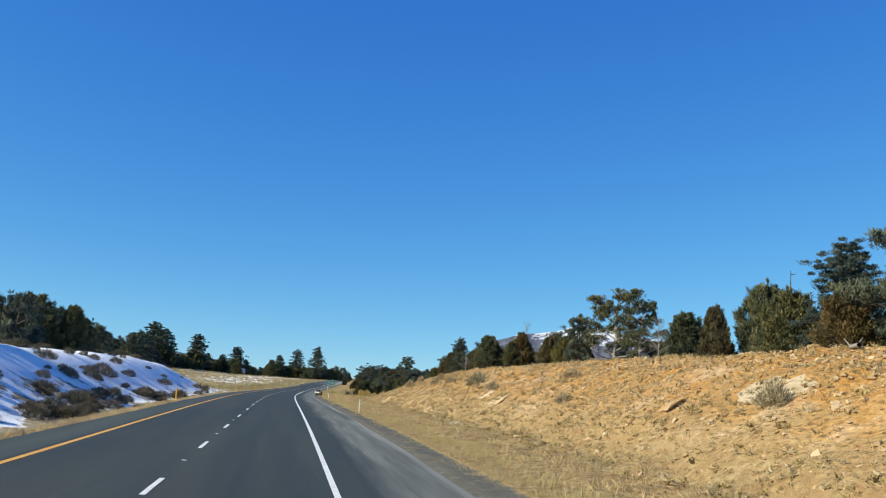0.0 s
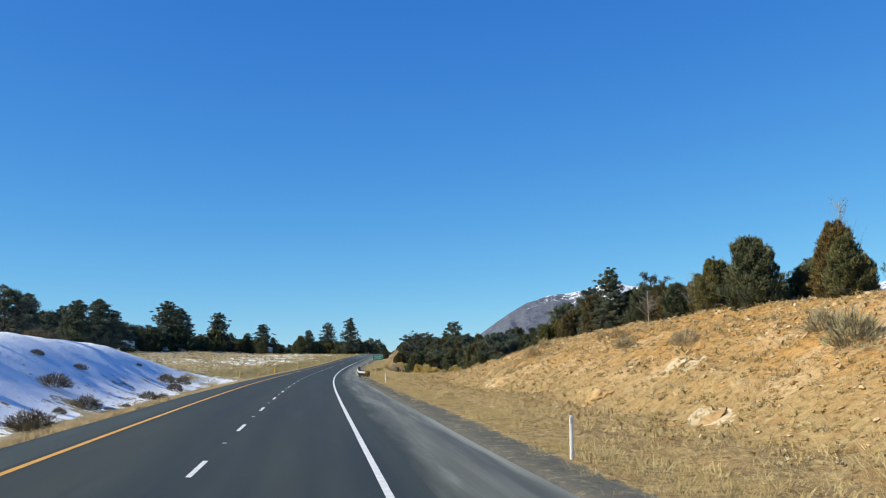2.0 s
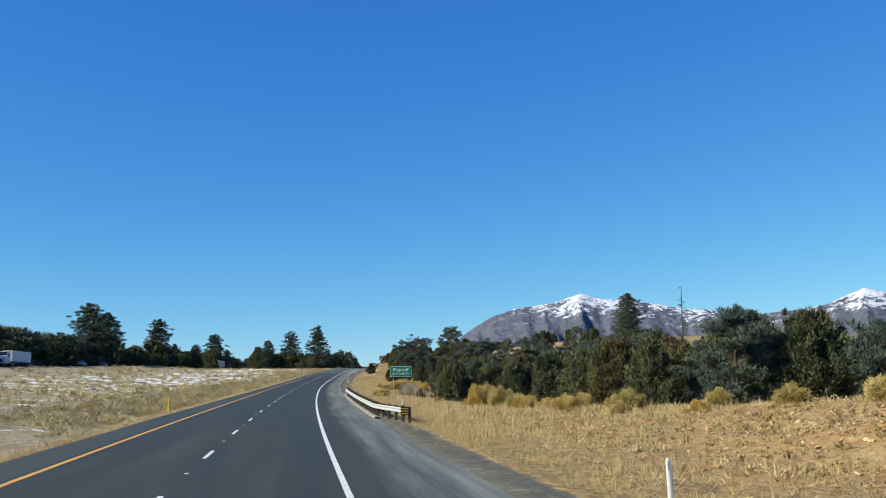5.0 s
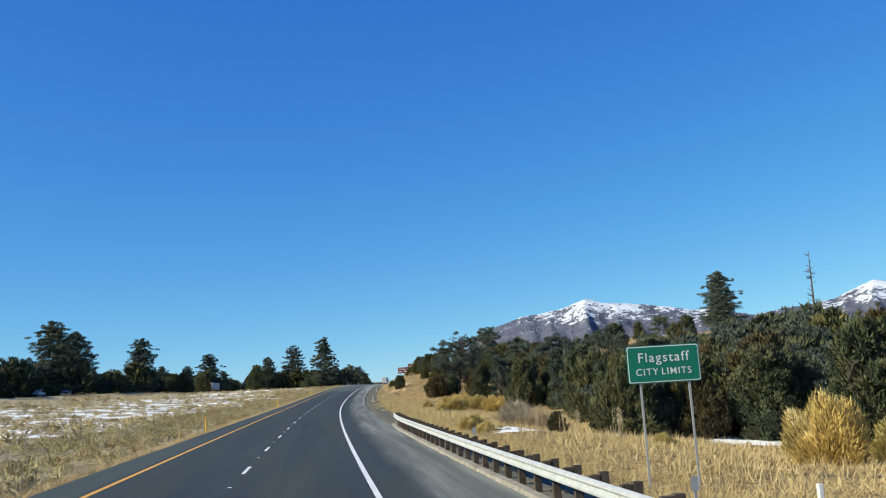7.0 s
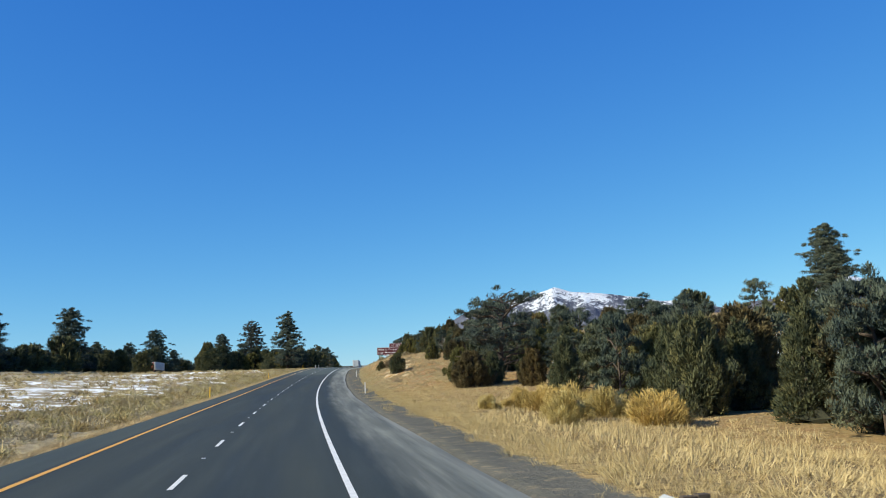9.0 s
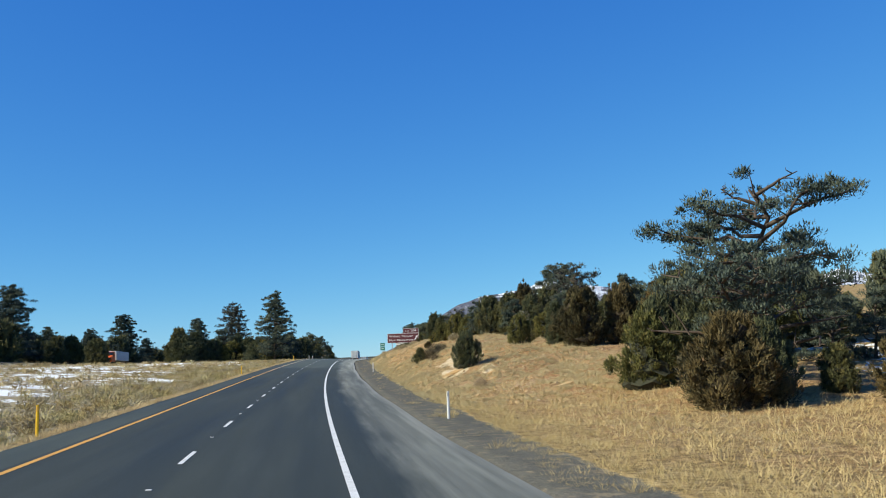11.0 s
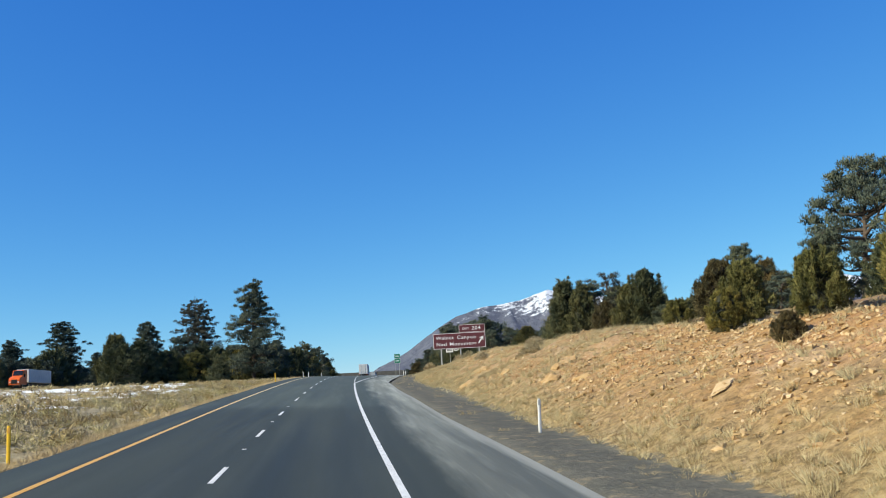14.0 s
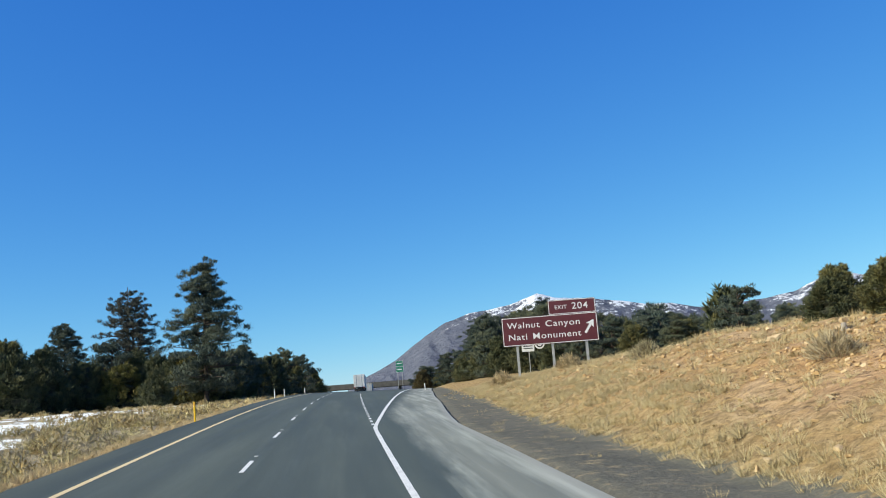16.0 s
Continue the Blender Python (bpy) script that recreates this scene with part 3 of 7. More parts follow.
class Crown:
    """Collects blades, each with the tone of its tuft, and the core coloured dark as inner shade."""

    def __init__(self, rng):
        self.rng, self.tris, self.tones = rng, [], []

    def tuft(self, centre, radius, n, length, width, tone, axis=(0, 0, 1), stretch=1.0, lift=0.35, hollow=0.55, droop=0.0):
        rng, axis = self.rng, np.asarray(axis, float)
        d = unit(rng, n) + axis * lift
        d = normal_(d)
        along = (d @ axis)[:, None] * axis
        shape = d + along * (stretch - 1)
        base = np.asarray(centre, float) + shape * radius * rng.uniform(hollow, 1.0, (n, 1))
        way = normal_(d * 0.55 + axis * 0.75 + unit(rng, n) * 0.5 - np.array([0, 0, droop]))
        self.tris.append(leaves(rng, base, d, way, length * rng.uniform(0.6, 1.35, n), width * rng.uniform(0.65, 1.3, n)))
        # blades along the axis toned lighter: sunlit tips put into the colour
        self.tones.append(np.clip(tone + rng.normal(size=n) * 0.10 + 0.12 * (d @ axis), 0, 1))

    def mesh(self, mat, inside=None, inner=None):
        tris, tones = np.concatenate(self.tris), np.concatenate(self.tones)
        count = len(tris)
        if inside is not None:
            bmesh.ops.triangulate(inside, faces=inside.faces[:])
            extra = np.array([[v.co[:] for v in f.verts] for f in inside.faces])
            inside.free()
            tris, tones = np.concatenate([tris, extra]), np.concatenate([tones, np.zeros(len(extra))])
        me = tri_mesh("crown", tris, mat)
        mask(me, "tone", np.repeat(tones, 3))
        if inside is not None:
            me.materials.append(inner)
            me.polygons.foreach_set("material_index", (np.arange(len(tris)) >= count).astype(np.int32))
        return me


def mask(me, name, values):
    a = me.attributes.new(name, "FLOAT", "POINT")
    a.data.foreach_set("value", np.ascontiguousarray(values, dtype=np.float32))


def juniper(seed, height, wide, mat, plumes=150, per=60, blade=0.26, pointed=0.5, spires=0, detail=2):
    """A bushy juniper: upright plumes of scaly foliage down to the ground, with dark gaps between. Returns trunk and crown meshes."""
    rng = np.random.default_rng(seed)
    crown = Crown(rng)
    bulge = [(rng.uniform(0, 6.283), rng.uniform(0.08, 0.85), rng.uniform(0.18, 0.42)) for _ in range(9)]

    def reach(h, a):
        r = wide / 2 * (1 - h) ** pointed * (0.74 + 0.26 * min(1.0, h * 4))
        push = max(g * math.exp(-((h - b) / 0.16) ** 2) * max(0.0, math.cos(a - c)) ** 2 for c, b, g in bulge)
        return r * (0.66 + 1.25 * push)
    for i in range(plumes):
        h = 0.03 + 0.93 * ((i + rng.uniform(0, 1)) / plumes) ** 0.95
        a = i * 2.39996 + rng.normal() * 0.5
        R = reach(h, a)
        q = R * rng.uniform(0.30, 1.0) ** 0.5 * rng.uniform(0.88, 1.12)
        size = height * rng.uniform(0.035, 0.088) * (1.05 - 0.45 * h)
        axis = np.array([math.cos(a) * 0.55 * (1 - h * 0.7), math.sin(a) * 0.55 * (1 - h * 0.7), 1.0]) + rng.normal(size=3) * 0.18
        axis /= np.linalg.norm(axis)
        centre = (math.cos(a) * q, math.sin(a) * q, max(size * 0.6, h * height * 0.93))
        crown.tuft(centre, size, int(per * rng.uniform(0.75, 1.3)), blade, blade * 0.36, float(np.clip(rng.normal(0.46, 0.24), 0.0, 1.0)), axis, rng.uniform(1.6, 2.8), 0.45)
    for i in range(spires):
        a, q = rng.uniform(0, 6.283), wide * 0.30 * rng.uniform(0, 1) ** 0.7
        top = height * rng.uniform(0.86, 1.06) * (1 - 0.6 * (q / (wide * 0.5)) ** 2)
        for z in np.linspace(0.62, 1.0, 5):
            crown.tuft((math.cos(a) * q, math.sin(a) * q, top * z), height * 0.05 * (1.25 - z), int(per * 0.6), blade, blade * 0.3, float(np.clip(rng.normal(0.45, 0.2), 0, 1)), (0, 0, 1), 2.4, 0.5)
    tris = crown.tris
    for t in tris:
        t[:, :, 2] = np.maximum(t[:, :, 2], 0.02)
    # solid core behind the plumes, its dark colour standing in for inner shade
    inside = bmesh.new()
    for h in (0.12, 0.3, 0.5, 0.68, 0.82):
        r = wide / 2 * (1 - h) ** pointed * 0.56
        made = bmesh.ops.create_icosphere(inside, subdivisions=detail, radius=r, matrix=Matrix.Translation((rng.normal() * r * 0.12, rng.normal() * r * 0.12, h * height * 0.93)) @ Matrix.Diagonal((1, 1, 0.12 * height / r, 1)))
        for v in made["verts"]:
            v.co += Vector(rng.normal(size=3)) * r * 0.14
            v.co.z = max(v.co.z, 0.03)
    verts, faces = [], []
    for i in range(3):
        a = rng.uniform(0, 6.28)
        tube(verts, faces, [(0, 0, -0.3), (math.cos(a) * 0.15, math.sin(a) * 0.15, height * 0.2), (math.cos(a) * wide * 0.18, math.sin(a) * wide * 0.18, height * 0.6)], [0.03 * height, 0.022 * height, 0.008 * height])
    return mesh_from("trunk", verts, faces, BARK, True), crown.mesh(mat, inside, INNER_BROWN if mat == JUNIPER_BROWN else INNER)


def old_pine(seed, height, wide, mat, limbs=15, subs=4, needles=95, clump=0.55, bare=0.2, fine=1.0, dome=0.5, dead=0, lean=0.0, wood=None):
    """A broad pine: a bent trunk, rising limbs, branches, and dense puffs of needles at their ends."""
    rng = np.random.default_rng(seed)
    verts, faces = [], []
    crown = Crown(rng)
    bend = rng.normal(size=2) * 0.05 * height + np.array([lean * height, 0])
    ts = np.linspace(0, 1, 8)
    trunk = [Vector((bend[0] * t ** 1.3 + rng.normal() * 0.016 * height * t, bend[1] * t + rng.normal() * 0.016 * height * t, -0.4 + t * (height * 0.86 + 0.4))) for t in ts]
    tube(verts, faces, trunk, [0.026 * height * (1 - 0.85 * t) + 0.01 for t in ts], 8)

    def needles_at(p, r):
        tone = float(np.clip(rng.normal(0.45, 0.22), 0, 1))
        n = int(needles * rng.uniform(0.7, 1.3))
        for k_ in range(3):
            off = rng.normal(size=3) * np.array([0.55, 0.55, 0.22]) * r
            crown.tuft(np.asarray(p) + off, r * rng.uniform(0.5, 0.8), n // 3 + 1, 0.25 * fine, 0.095 * fine, tone, (0, 0, 1), 0.72, 0.3, 0.35)

    for i in range(limbs):
        g = (i + rng.uniform(0, 0.9)) / limbs
        t = bare + (0.97 - bare) * g
        root = Vector([np.interp(t, ts, [p[k] for p in trunk]) for k in range(3)])
        reach = wide / 2 * max(0.25, math.sqrt(max(0.02, 1 - ((g - 0.35) / 0.75) ** 2))) * rng.uniform(0.62, 1.08) * (1 - 0.25 * g)
        a = i * 2.39996 + rng.normal() * 0.45
        lift = dome * (0.25 + 0.9 * g) + rng.normal() * 0.14
        flat = Vector((math.cos(a), math.sin(a), 0))
        pts = [root + flat * reach * q + Vector((0, 0, reach * lift * q ** 0.8)) + Vector(rng.normal(size=3)) * reach * 0.08 * (q > 0) for q in (0, 0.35, 0.7, 1.0)]
        for p in pts:
            p.z = min(p.z, height * 0.985)
        r = 0.009 * height * (0.5 + reach / wide)
        tube(verts, faces, pts, [r * 1.6, r * 1.1, r * 0.75, r * 0.35], 5 if fine < 2 else 3)
        if i < dead * 0.5 or i > limbs - dead * 0.6:
            for k in range(5):
                b = pts[1].lerp(pts[3], rng.uniform(0, 1))
                tip = b + Vector(rng.normal(size=3)) * reach * 0.22
                tube(verts, faces, [b, (b + tip) / 2 + Vector(rng.normal(size=3)) * reach * 0.05, tip], [r * 0.5, r * 0.35, r * 0.12], 4)
            continue
        needles_at(pts[-1], clump * rng.uniform(0.85, 1.2))
        for k in range(subs):
            q = rng.uniform(0.4, 0.95)
            b = pts[1].lerp(pts[2], (q - 0.35) / 0.35) if q < 0.7 else pts[2].lerp(pts[3], (q - 0.7) / 0.3)
            side = Vector((-math.sin(a), math.cos(a), 0)) * rng.choice([-1, 1]) * rng.uniform(0.25, 0.6) * reach * 0.6
            tip = b + side + flat * reach * 0.12 + Vector((0, 0, rng.uniform(0.02, 0.32) * reach * 0.6))
            tip.z = min(tip.z, height * 0.98)
            if fine < 2:
                tube(verts, faces, [b, (b + tip) / 2, tip], [r * 0.6, r * 0.45, r * 0.2], 4)
            needles_at(tip, clump * rng.uniform(0.7, 1.1))
    needles_at(trunk[-1], clump)
    needles_at(trunk[-1] + Vector((0, 0, 0.07 * height)), clump * 0.8)
    return mesh_from("trunk", verts, faces, wood or BARK, True), crown.mesh(mat)


def tall_pine(seed, height, wide, mat, clumps=150, needles=42, bare=0.2, size=1.3, forks=1, top=0.62, blade=0.6):
    """A ponderosa: a straight trunk with layers of boughs that end in puffs of needles."""
    rng = np.random.default_rng(seed)
    verts, faces, trunks = [], [], []
    crown = Crown(rng)
    ts = np.linspace(0, 1, 9)
    for k in range(forks):
        bend = rng.normal(size=2) * 0.012 * height
        off = (0.0, 0.0) if k == 0 else (wide * 0.16, wide * 0.05)
        pts = [(bend[0] * t + off[0] * min(1, t * 2.2), bend[1] * t + off[1] * min(1, t * 2.2), -0.4 + t * (height * (0.98 if k == 0 else 0.86) + 0.4)) for t in ts]
        trunks.append(pts)
        tube(verts, faces, pts, [0.016 * height * (1 - 0.9 * t) + 0.02 for t in ts], 8)
    for i in range(clumps):
        pts = trunks[i % forks]
        g = ((i + rng.uniform(0, 1)) / clumps)
        t = bare + (1 - bare) * g
        root = Vector([np.interp(t * 0.97, ts, [p[k] for p in pts]) for k in range(3)])
        reach = wide / 2 * (1 - g) ** top * (0.6 + 0.4 * min(1.0, g * 4 + 0.2)) * rng.uniform(0.35, 1.08)
        a = i * 2.39996 + rng.normal() * 0.4
        tip = root + Vector((math.cos(a) * reach, math.sin(a) * reach, reach * rng.uniform(-0.18, 0.16)))
        tip.z = min(tip.z, height * 0.99)
        r = max(0.02, 0.014 * reach)
        tube(verts, faces, [root, (root + tip) / 2 + Vector((0, 0, -0.05 * reach)), tip], [r * 1.4, r, r * 0.4], 4)
        tone = float(np.clip(rng.normal(0.45, 0.24), 0, 1))
        for q, w in ((1.0, 1.0), (0.62, 0.85)):
            if q < 1 and reach < 1.5:
                continue
            p = np.asarray(root.lerp(tip, q))
            for k_ in range(2):
                crown.tuft(p + rng.normal(size=3) * np.array([0.5, 0.5, 0.16]) * size * w, size * w * rng.uniform(0.5, 0.85) * (1 - 0.4 * g), int(needles * w * 0.55), blade, blade * 0.36, tone, (0, 0, 1), 0.55, 0.3, 0.3)
    return mesh_from("trunk", verts, faces, BARK, True), crown.mesh(mat)


def bare_tree(seed, height, wide, mat, limbs=26, twig=True, upright=0.5):
    """Dead wood: a trunk, limbs and twigs."""
    rng = np.random.default_rng(seed)
    verts, faces = [], []
    tube(verts, faces, [(0, 0, -0.4), (0.01 * height, 0, height * 0.5), (0, 0.01 * height, height)], [0.016 * height, 0.010 * height, 0.003 * height], 7)
    for i in range(limbs):
        t = rng.uniform(0.25, 0.97)
        root = Vector((0, 0, t * height))
        a, reach = rng.uniform(0, 6.28), wide / 2 * (1 - 0.75 * t) * rng.uniform(0.5, 1.1)
        tip = root + Vector((math.cos(a) * reach, math.sin(a) * reach, reach * rng.normal(upright, 0.3)))
        mid = (root + tip) / 2 + Vector(rng.normal(size=3) * reach * 0.1)
        tube(verts, faces, [root, mid, tip], [0.004 * height, 0.003 * height, 0.001 * height], 4)
        for j in range(3 if twig else 0):
            b = mid.lerp(tip, rng.uniform(0, 1))
            tube(verts, faces, [b, b + Vector(rng.normal(size=3) * reach * 0.25 + np.array([0, 0, reach * 0.15]))], [0.0015 * height, 0.0005 * height], 3)
    return mesh_from("trunk", verts, faces, mat, True)


def shrub_tris(rng, height, wide, amount, length=0.22, width=0.05, up=0.9, inner=0.55, knobs=7, lumpy=0.25):
    """A round brush: knobs of twigs that make one lumpy dome."""
    d = unit(rng, amount)
    d[:, 2] = np.abs(d[:, 2]) * 0.95 + 0.03
    d /= np.linalg.norm(d, axis=1, keepdims=True)
    axis = unit(rng, knobs)
    axis[:, 2] = np.abs(axis[:, 2])
    lump = 1.05 - lumpy + lumpy * np.max(d @ axis.T, axis=1, keepdims=True) ** (4 if lumpy < 0.4 else 9)
    base = d * np.array([wide / 2, wide / 2, height * 0.88]) * lump * (inner + (0.97 - inner) * rng.uniform(0, 1, (amount, 1)) ** 0.6)
    way = d + np.array([0, 0, up]) + unit(rng, amount) * 0.55
    way /= np.linalg.norm(way, axis=1, keepdims=True)
    return sprigs(rng, base, way, length * rng.uniform(0.6, 1.4, amount), width * rng.uniform(0.6, 1.4, amount))


def stone_shape(rng, size, flat=0.6, cuts=7):
    """One broken stone as vertices and faces: a block with chopped corners."""
    bm = bmesh.new()
    bmesh.ops.create_cube(bm, size=1.0)
    for _ in range(cuts):
        n = Vector(rng.normal(size=3)).normalized()
        cut = bmesh.ops.bisect_plane(bm, geom=bm.verts[:] + bm.edges[:] + bm.faces[:], plane_co=n * rng.uniform(0.36, 0.5), plane_no=n, clear_outer=True)
        edges = [e for e in cut["geom_cut"] if isinstance(e, bmesh.types.BMEdge)]
        if edges:
            bmesh.ops.contextual_create(bm, geom=edges)
    for v in bm.verts:
        v.co = Vector((v.co.x * size * rng.uniform(0.95, 1.05), v.co.y * size * 0.8, v.co.z * size * flat))
    bmesh.ops.recalc_face_normals(bm, faces=bm.faces[:])
    return bm


# ---- ground, road, far country ----
def steps(*runs):
    return np.unique(np.round(np.concatenate([np.arange(a, b, c) for a, b, c in runs]), 3))


def sheet(name, s_list, u_list, height, mat):
    """A sheet of quads over rows along the road and columns across it."""
    s, u = np.meshgrid(s_list, u_list, indexing="ij")
    x, y = plan(s, u)
    z = height(s, u)
    co = np.stack([x, y, z], -1).reshape(-1, 3).astype(np.float32)
    n, m = s.shape
    i, j = np.meshgrid(np.arange(n - 1), np.arange(m - 1), indexing="ij")
    a = (i * m + j).ravel()
    quads = np.stack([a, a + 1, a + m + 1, a + m], -1).astype(np.int32)
    me = bpy.data.meshes.new(name)
    me.vertices.add(len(co)), me.loops.add(quads.size), me.polygons.add(len(quads))
    me.vertices.foreach_set("co", co.ravel())
    me.loops.foreach_set("vertex_index", quads.ravel())
    me.polygons.foreach_set("loop_start", np.arange(0, quads.size, 4, dtype=np.int32))
    me.materials.append(mat)
    me.update(calc_edges=True)
    me.polygons.foreach_set("use_smooth", [True] * len(quads))
    return me, s.ravel(), u.ravel()


def rubble(s, u):
    """How far the second bank lies bare and strewn with chips."""
    return np.interp(s, [428, 436, 456, 466, 484, 494, 506, 530], [0.0, 1.0, 1.0, 0.40, 0.45, 0.85, 0.75, 0.2]) * ease((u - np.interp(s, [428, 460, 490], [9.0, 8.6, 11.0])) / 2) + 0.8 * np.exp(-((s - 380) / 8) ** 2 - ((u - 13.0) / 2.6) ** 2)


def drifts_left(s, u):
    """Long patches of old snow in the hollows of the median: how deep, by place."""
    deep = np.zeros_like(np.asarray(s, float))
    for s0, u0, ds, du, k in ((436, -17.5, 14, 3.6, 0.70), (462, -27, 14, 6.0, 0.60), (405, -24, 14, 6.0, 0.60), (520, -17.5, 16, 3.2, 0.80), (545, -22, 22, 5.0, 0.82), (572, -29, 30, 8.0, 0.80), (538, -36, 22, 7.0, 0.85), (610, -27, 20, 5.0, 0.85), (350, -26, 16, 6.0, 0.62), (498, -40, 20, 8.0, 0.75)):
        deep = np.maximum(deep, k * np.exp(-((s - s0) / ds) ** 2 - ((u - u0) / du) ** 2))
    return deep


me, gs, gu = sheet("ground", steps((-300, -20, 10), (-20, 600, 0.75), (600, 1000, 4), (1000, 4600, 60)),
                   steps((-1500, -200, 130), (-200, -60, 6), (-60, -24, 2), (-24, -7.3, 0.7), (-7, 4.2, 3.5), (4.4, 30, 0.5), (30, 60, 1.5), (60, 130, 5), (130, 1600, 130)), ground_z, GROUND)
toe_, top_ = np.interp(gs, TOE_S, TOE_U), np.interp(gs, TOP_S, TOP_U)
bank_ = np.interp(gs, BANK_S, np.clip(np.array(BANK_H) / 2.2, 0, 1))
low_ = 1 - 0.8 * ease((gs - 392) / 8) * (1 - ease((gs - 428) / 8)) * (1 - ease((gu - 13) / 4))
mask(me, "rocky", low_ * bank_ * ease((gu - toe_ - 0.5) / 3.0) * (1 - ease((gu - top_ - 1) / 4)) * np.interp(gs, [0, 200, 380, 420, 600], [1.0, 0.9, 0.75, 0.55, 0.5]))
mask(me, "red", low_ * (gu > 7) * np.interp(gs, [0, 130, 165, 200, 330, 390, 480, 530, 560], [0.1, 0.12, 0.4, 0.2, 0.15, 0.60, 0.45, 0.2, 0.0]) * ease((gu - 8) / 4) * (1 - ease((gu - 22) / 8)))
mask(me, "ochre", np.interp(gs, [0, 20, 150, 180, 380, 400, 440, 470], [1, 1, 0.8, 0.2, 0.15, 0.35, 0.6, 0.15]) * np.clip(1 - np.abs(gu - top_ + 3.0) / 5.0, 0, 1) ** 0.5)
verge_ = np.interp(gu, [6.5, 8, 10, 13], [0, 0.9, 0.8, 0])
verge_ = np.maximum(verge_, (1 - rubble(gs, gu)) * 0.75 * np.interp(gs, [375, 400], [0, 1]) * np.interp(gu, [6.5, 8, 16, 20], [0, 1, 0.9, 0.4]))
fill_ = np.interp(gs, [170, 200, 345, 370], [0, 1, 1, 0]) * (gu > 6) * (1 - ease((gu - 19) / 5))
median_ = np.interp(-gu, [7.2, 8.2, 15, 22], [0, 1, 0.8, 0.3]) * ease((gs - 150) / 40)
mask(me, "grassy", np.where(gu > 0, np.maximum(verge_, fill_), median_))
bedrock_ = np.zeros_like(gs)
for s_, u_, ds_, du_ in ((403.5, 13.3, 6.0, 2.2), (396.5, 11.8, 3.2, 1.4), (408.5, 14.6, 2.5, 1.2), (392, 13.2, 2.2, 0.8), (140, 15.4, 3.4, 1.0), (69.5, 12.6, 3.5, 1.1), (95, 15.0, 2.4, 0.7), (74, 16.8, 2.0, 0.7), (81, 17.6, 2.5, 0.8), (36, 19.5, 3.0, 1.2), (104, 17.5, 2.5, 0.7)):
    bedrock_ = np.maximum(bedrock_, 0.95 * np.exp(-((gs - s_) / ds_) ** 2 - ((gu - u_) / du_) ** 2))
mask(me, "bedrock", bedrock_)
verge_u = np.interp(gs, GRASS_S, GRASS_U) + 0.75 * ramp_out(gs)
mask(me, "gravel", np.where(gu > 0, 0.5 - 0.9 * (gu - verge_u - 0.15) / np.interp(gs, [380, 430], [0.8, 1.6]), 1.2 - 1.5 * ease((-gu - 7.0) / 1.0)).clip(-0.6, 1.4))
mask(me, "dun", ease((gs - 360) / 40))
mask(me, "meadow", ease((-gu - 7.5) / 2.0))
mound_ = np.interp(gs, MOUND_S, np.clip(np.array(MOUND_H) / 1.4, 0, 1))
snow_ = mound_ * (0.66 + 0.32 * ease((-gu - 12.5) / 4) - 0.10 * (1 - ease((gs - 85) / 20)) * (1 - ease((-gu - 14) / 5))) * ease((-gu - 9.0) / 1.5) * (1 - ease((-gu - 60) / 30)) * 1.02
field_ = ease((-gu - 14) / 6) * (1 - 0.35 * ease((-gu - 40) / 15)) * (1 - ease((-gu - 62) / 12)) * np.interp(gs, [180, 240, 300, 520, 600, 650], [0.0, 0.40, 0.48, 0.48, 0.54, 0.3])
drift_ = np.maximum(0.70 * np.exp(-((gs - 275) / 4) ** 2 - ((gu - 17.0) / 2.0) ** 2), 0.9 * np.exp(-((gs - 256) / 6) ** 2 - ((gu - 23.0) / 3.0) ** 2))
drift_ = np.maximum(drift_, 0.90 * np.exp(-((gs - 260.5 - (gu - 11.5) * 0.9) / 5.6) ** 2 - ((gu - 11.8) / 2.2) ** 2))
woods_ = 0.40 * ease((gu - 26) / 4) * (1 - ease((gu - 60) / 25)) * ease((gs - 200) / 20) * (1 - ease((gs - 380) / 30))
patch_ = drifts_left(gs, gu)
mask(me, "snow", np.maximum.reduce([snow_, field_, drift_, woods_, patch_]))
tagged(new("ground", me), "dry yellow grassland and rocky bank with old snow", "ground", kind="structure")


def pavement(name, s_list, u_list, lift, mat, label, category, parent=None):
    me, s, u = sheet(name, s_list, u_list, lambda s, u: road_z(s) - FALL * u + lift, mat)
    mask(me, "across", u), mask(me, "along", s)
    ob = new(name, me)
    ob.parent = parent
    return tagged(ob, label, category, kind="" if parent else "structure")


def strip(name, s_list, left, right, lift, mat, label, parent, columns=2):
    """A band on the pavement between two offsets that may change along the road."""
    s_list = np.asarray(s_list, float)
    s2 = np.repeat(s_list[:, None], columns, 1)
    g = np.linspace(0, 1, columns)[None, :]
    u2 = np.broadcast_to(left(s_list), s_list.shape)[:, None] * (1 - g) + np.broadcast_to(right(s_list), s_list.shape)[:, None] * g
    x, y = plan(s2, u2)
    z = road_z(s2) - FALL * u2 + lift
    verts = np.stack([x, y, z], -1).reshape(-1, 3)
    faces = [(columns * i + j, columns * i + j + 1, columns * (i + 1) + j + 1, columns * (i + 1) + j) for i in range(len(s_list) - 1) for j in range(columns - 1)]
    me = mesh_from(name, verts, faces, mat)
    mask(me, "across", u2.ravel()), mask(me, "along", s2.ravel())
    mask(me, "wear", ((u2 - np.maximum(2.95, 2.3 + ramp_out(s2))) / 1.7).ravel())
    mask(me, "rim", np.clip(1 - (right(s2) - u2) / 0.9, 0, 1).ravel())
    return part(name, me, mat, parent, label)


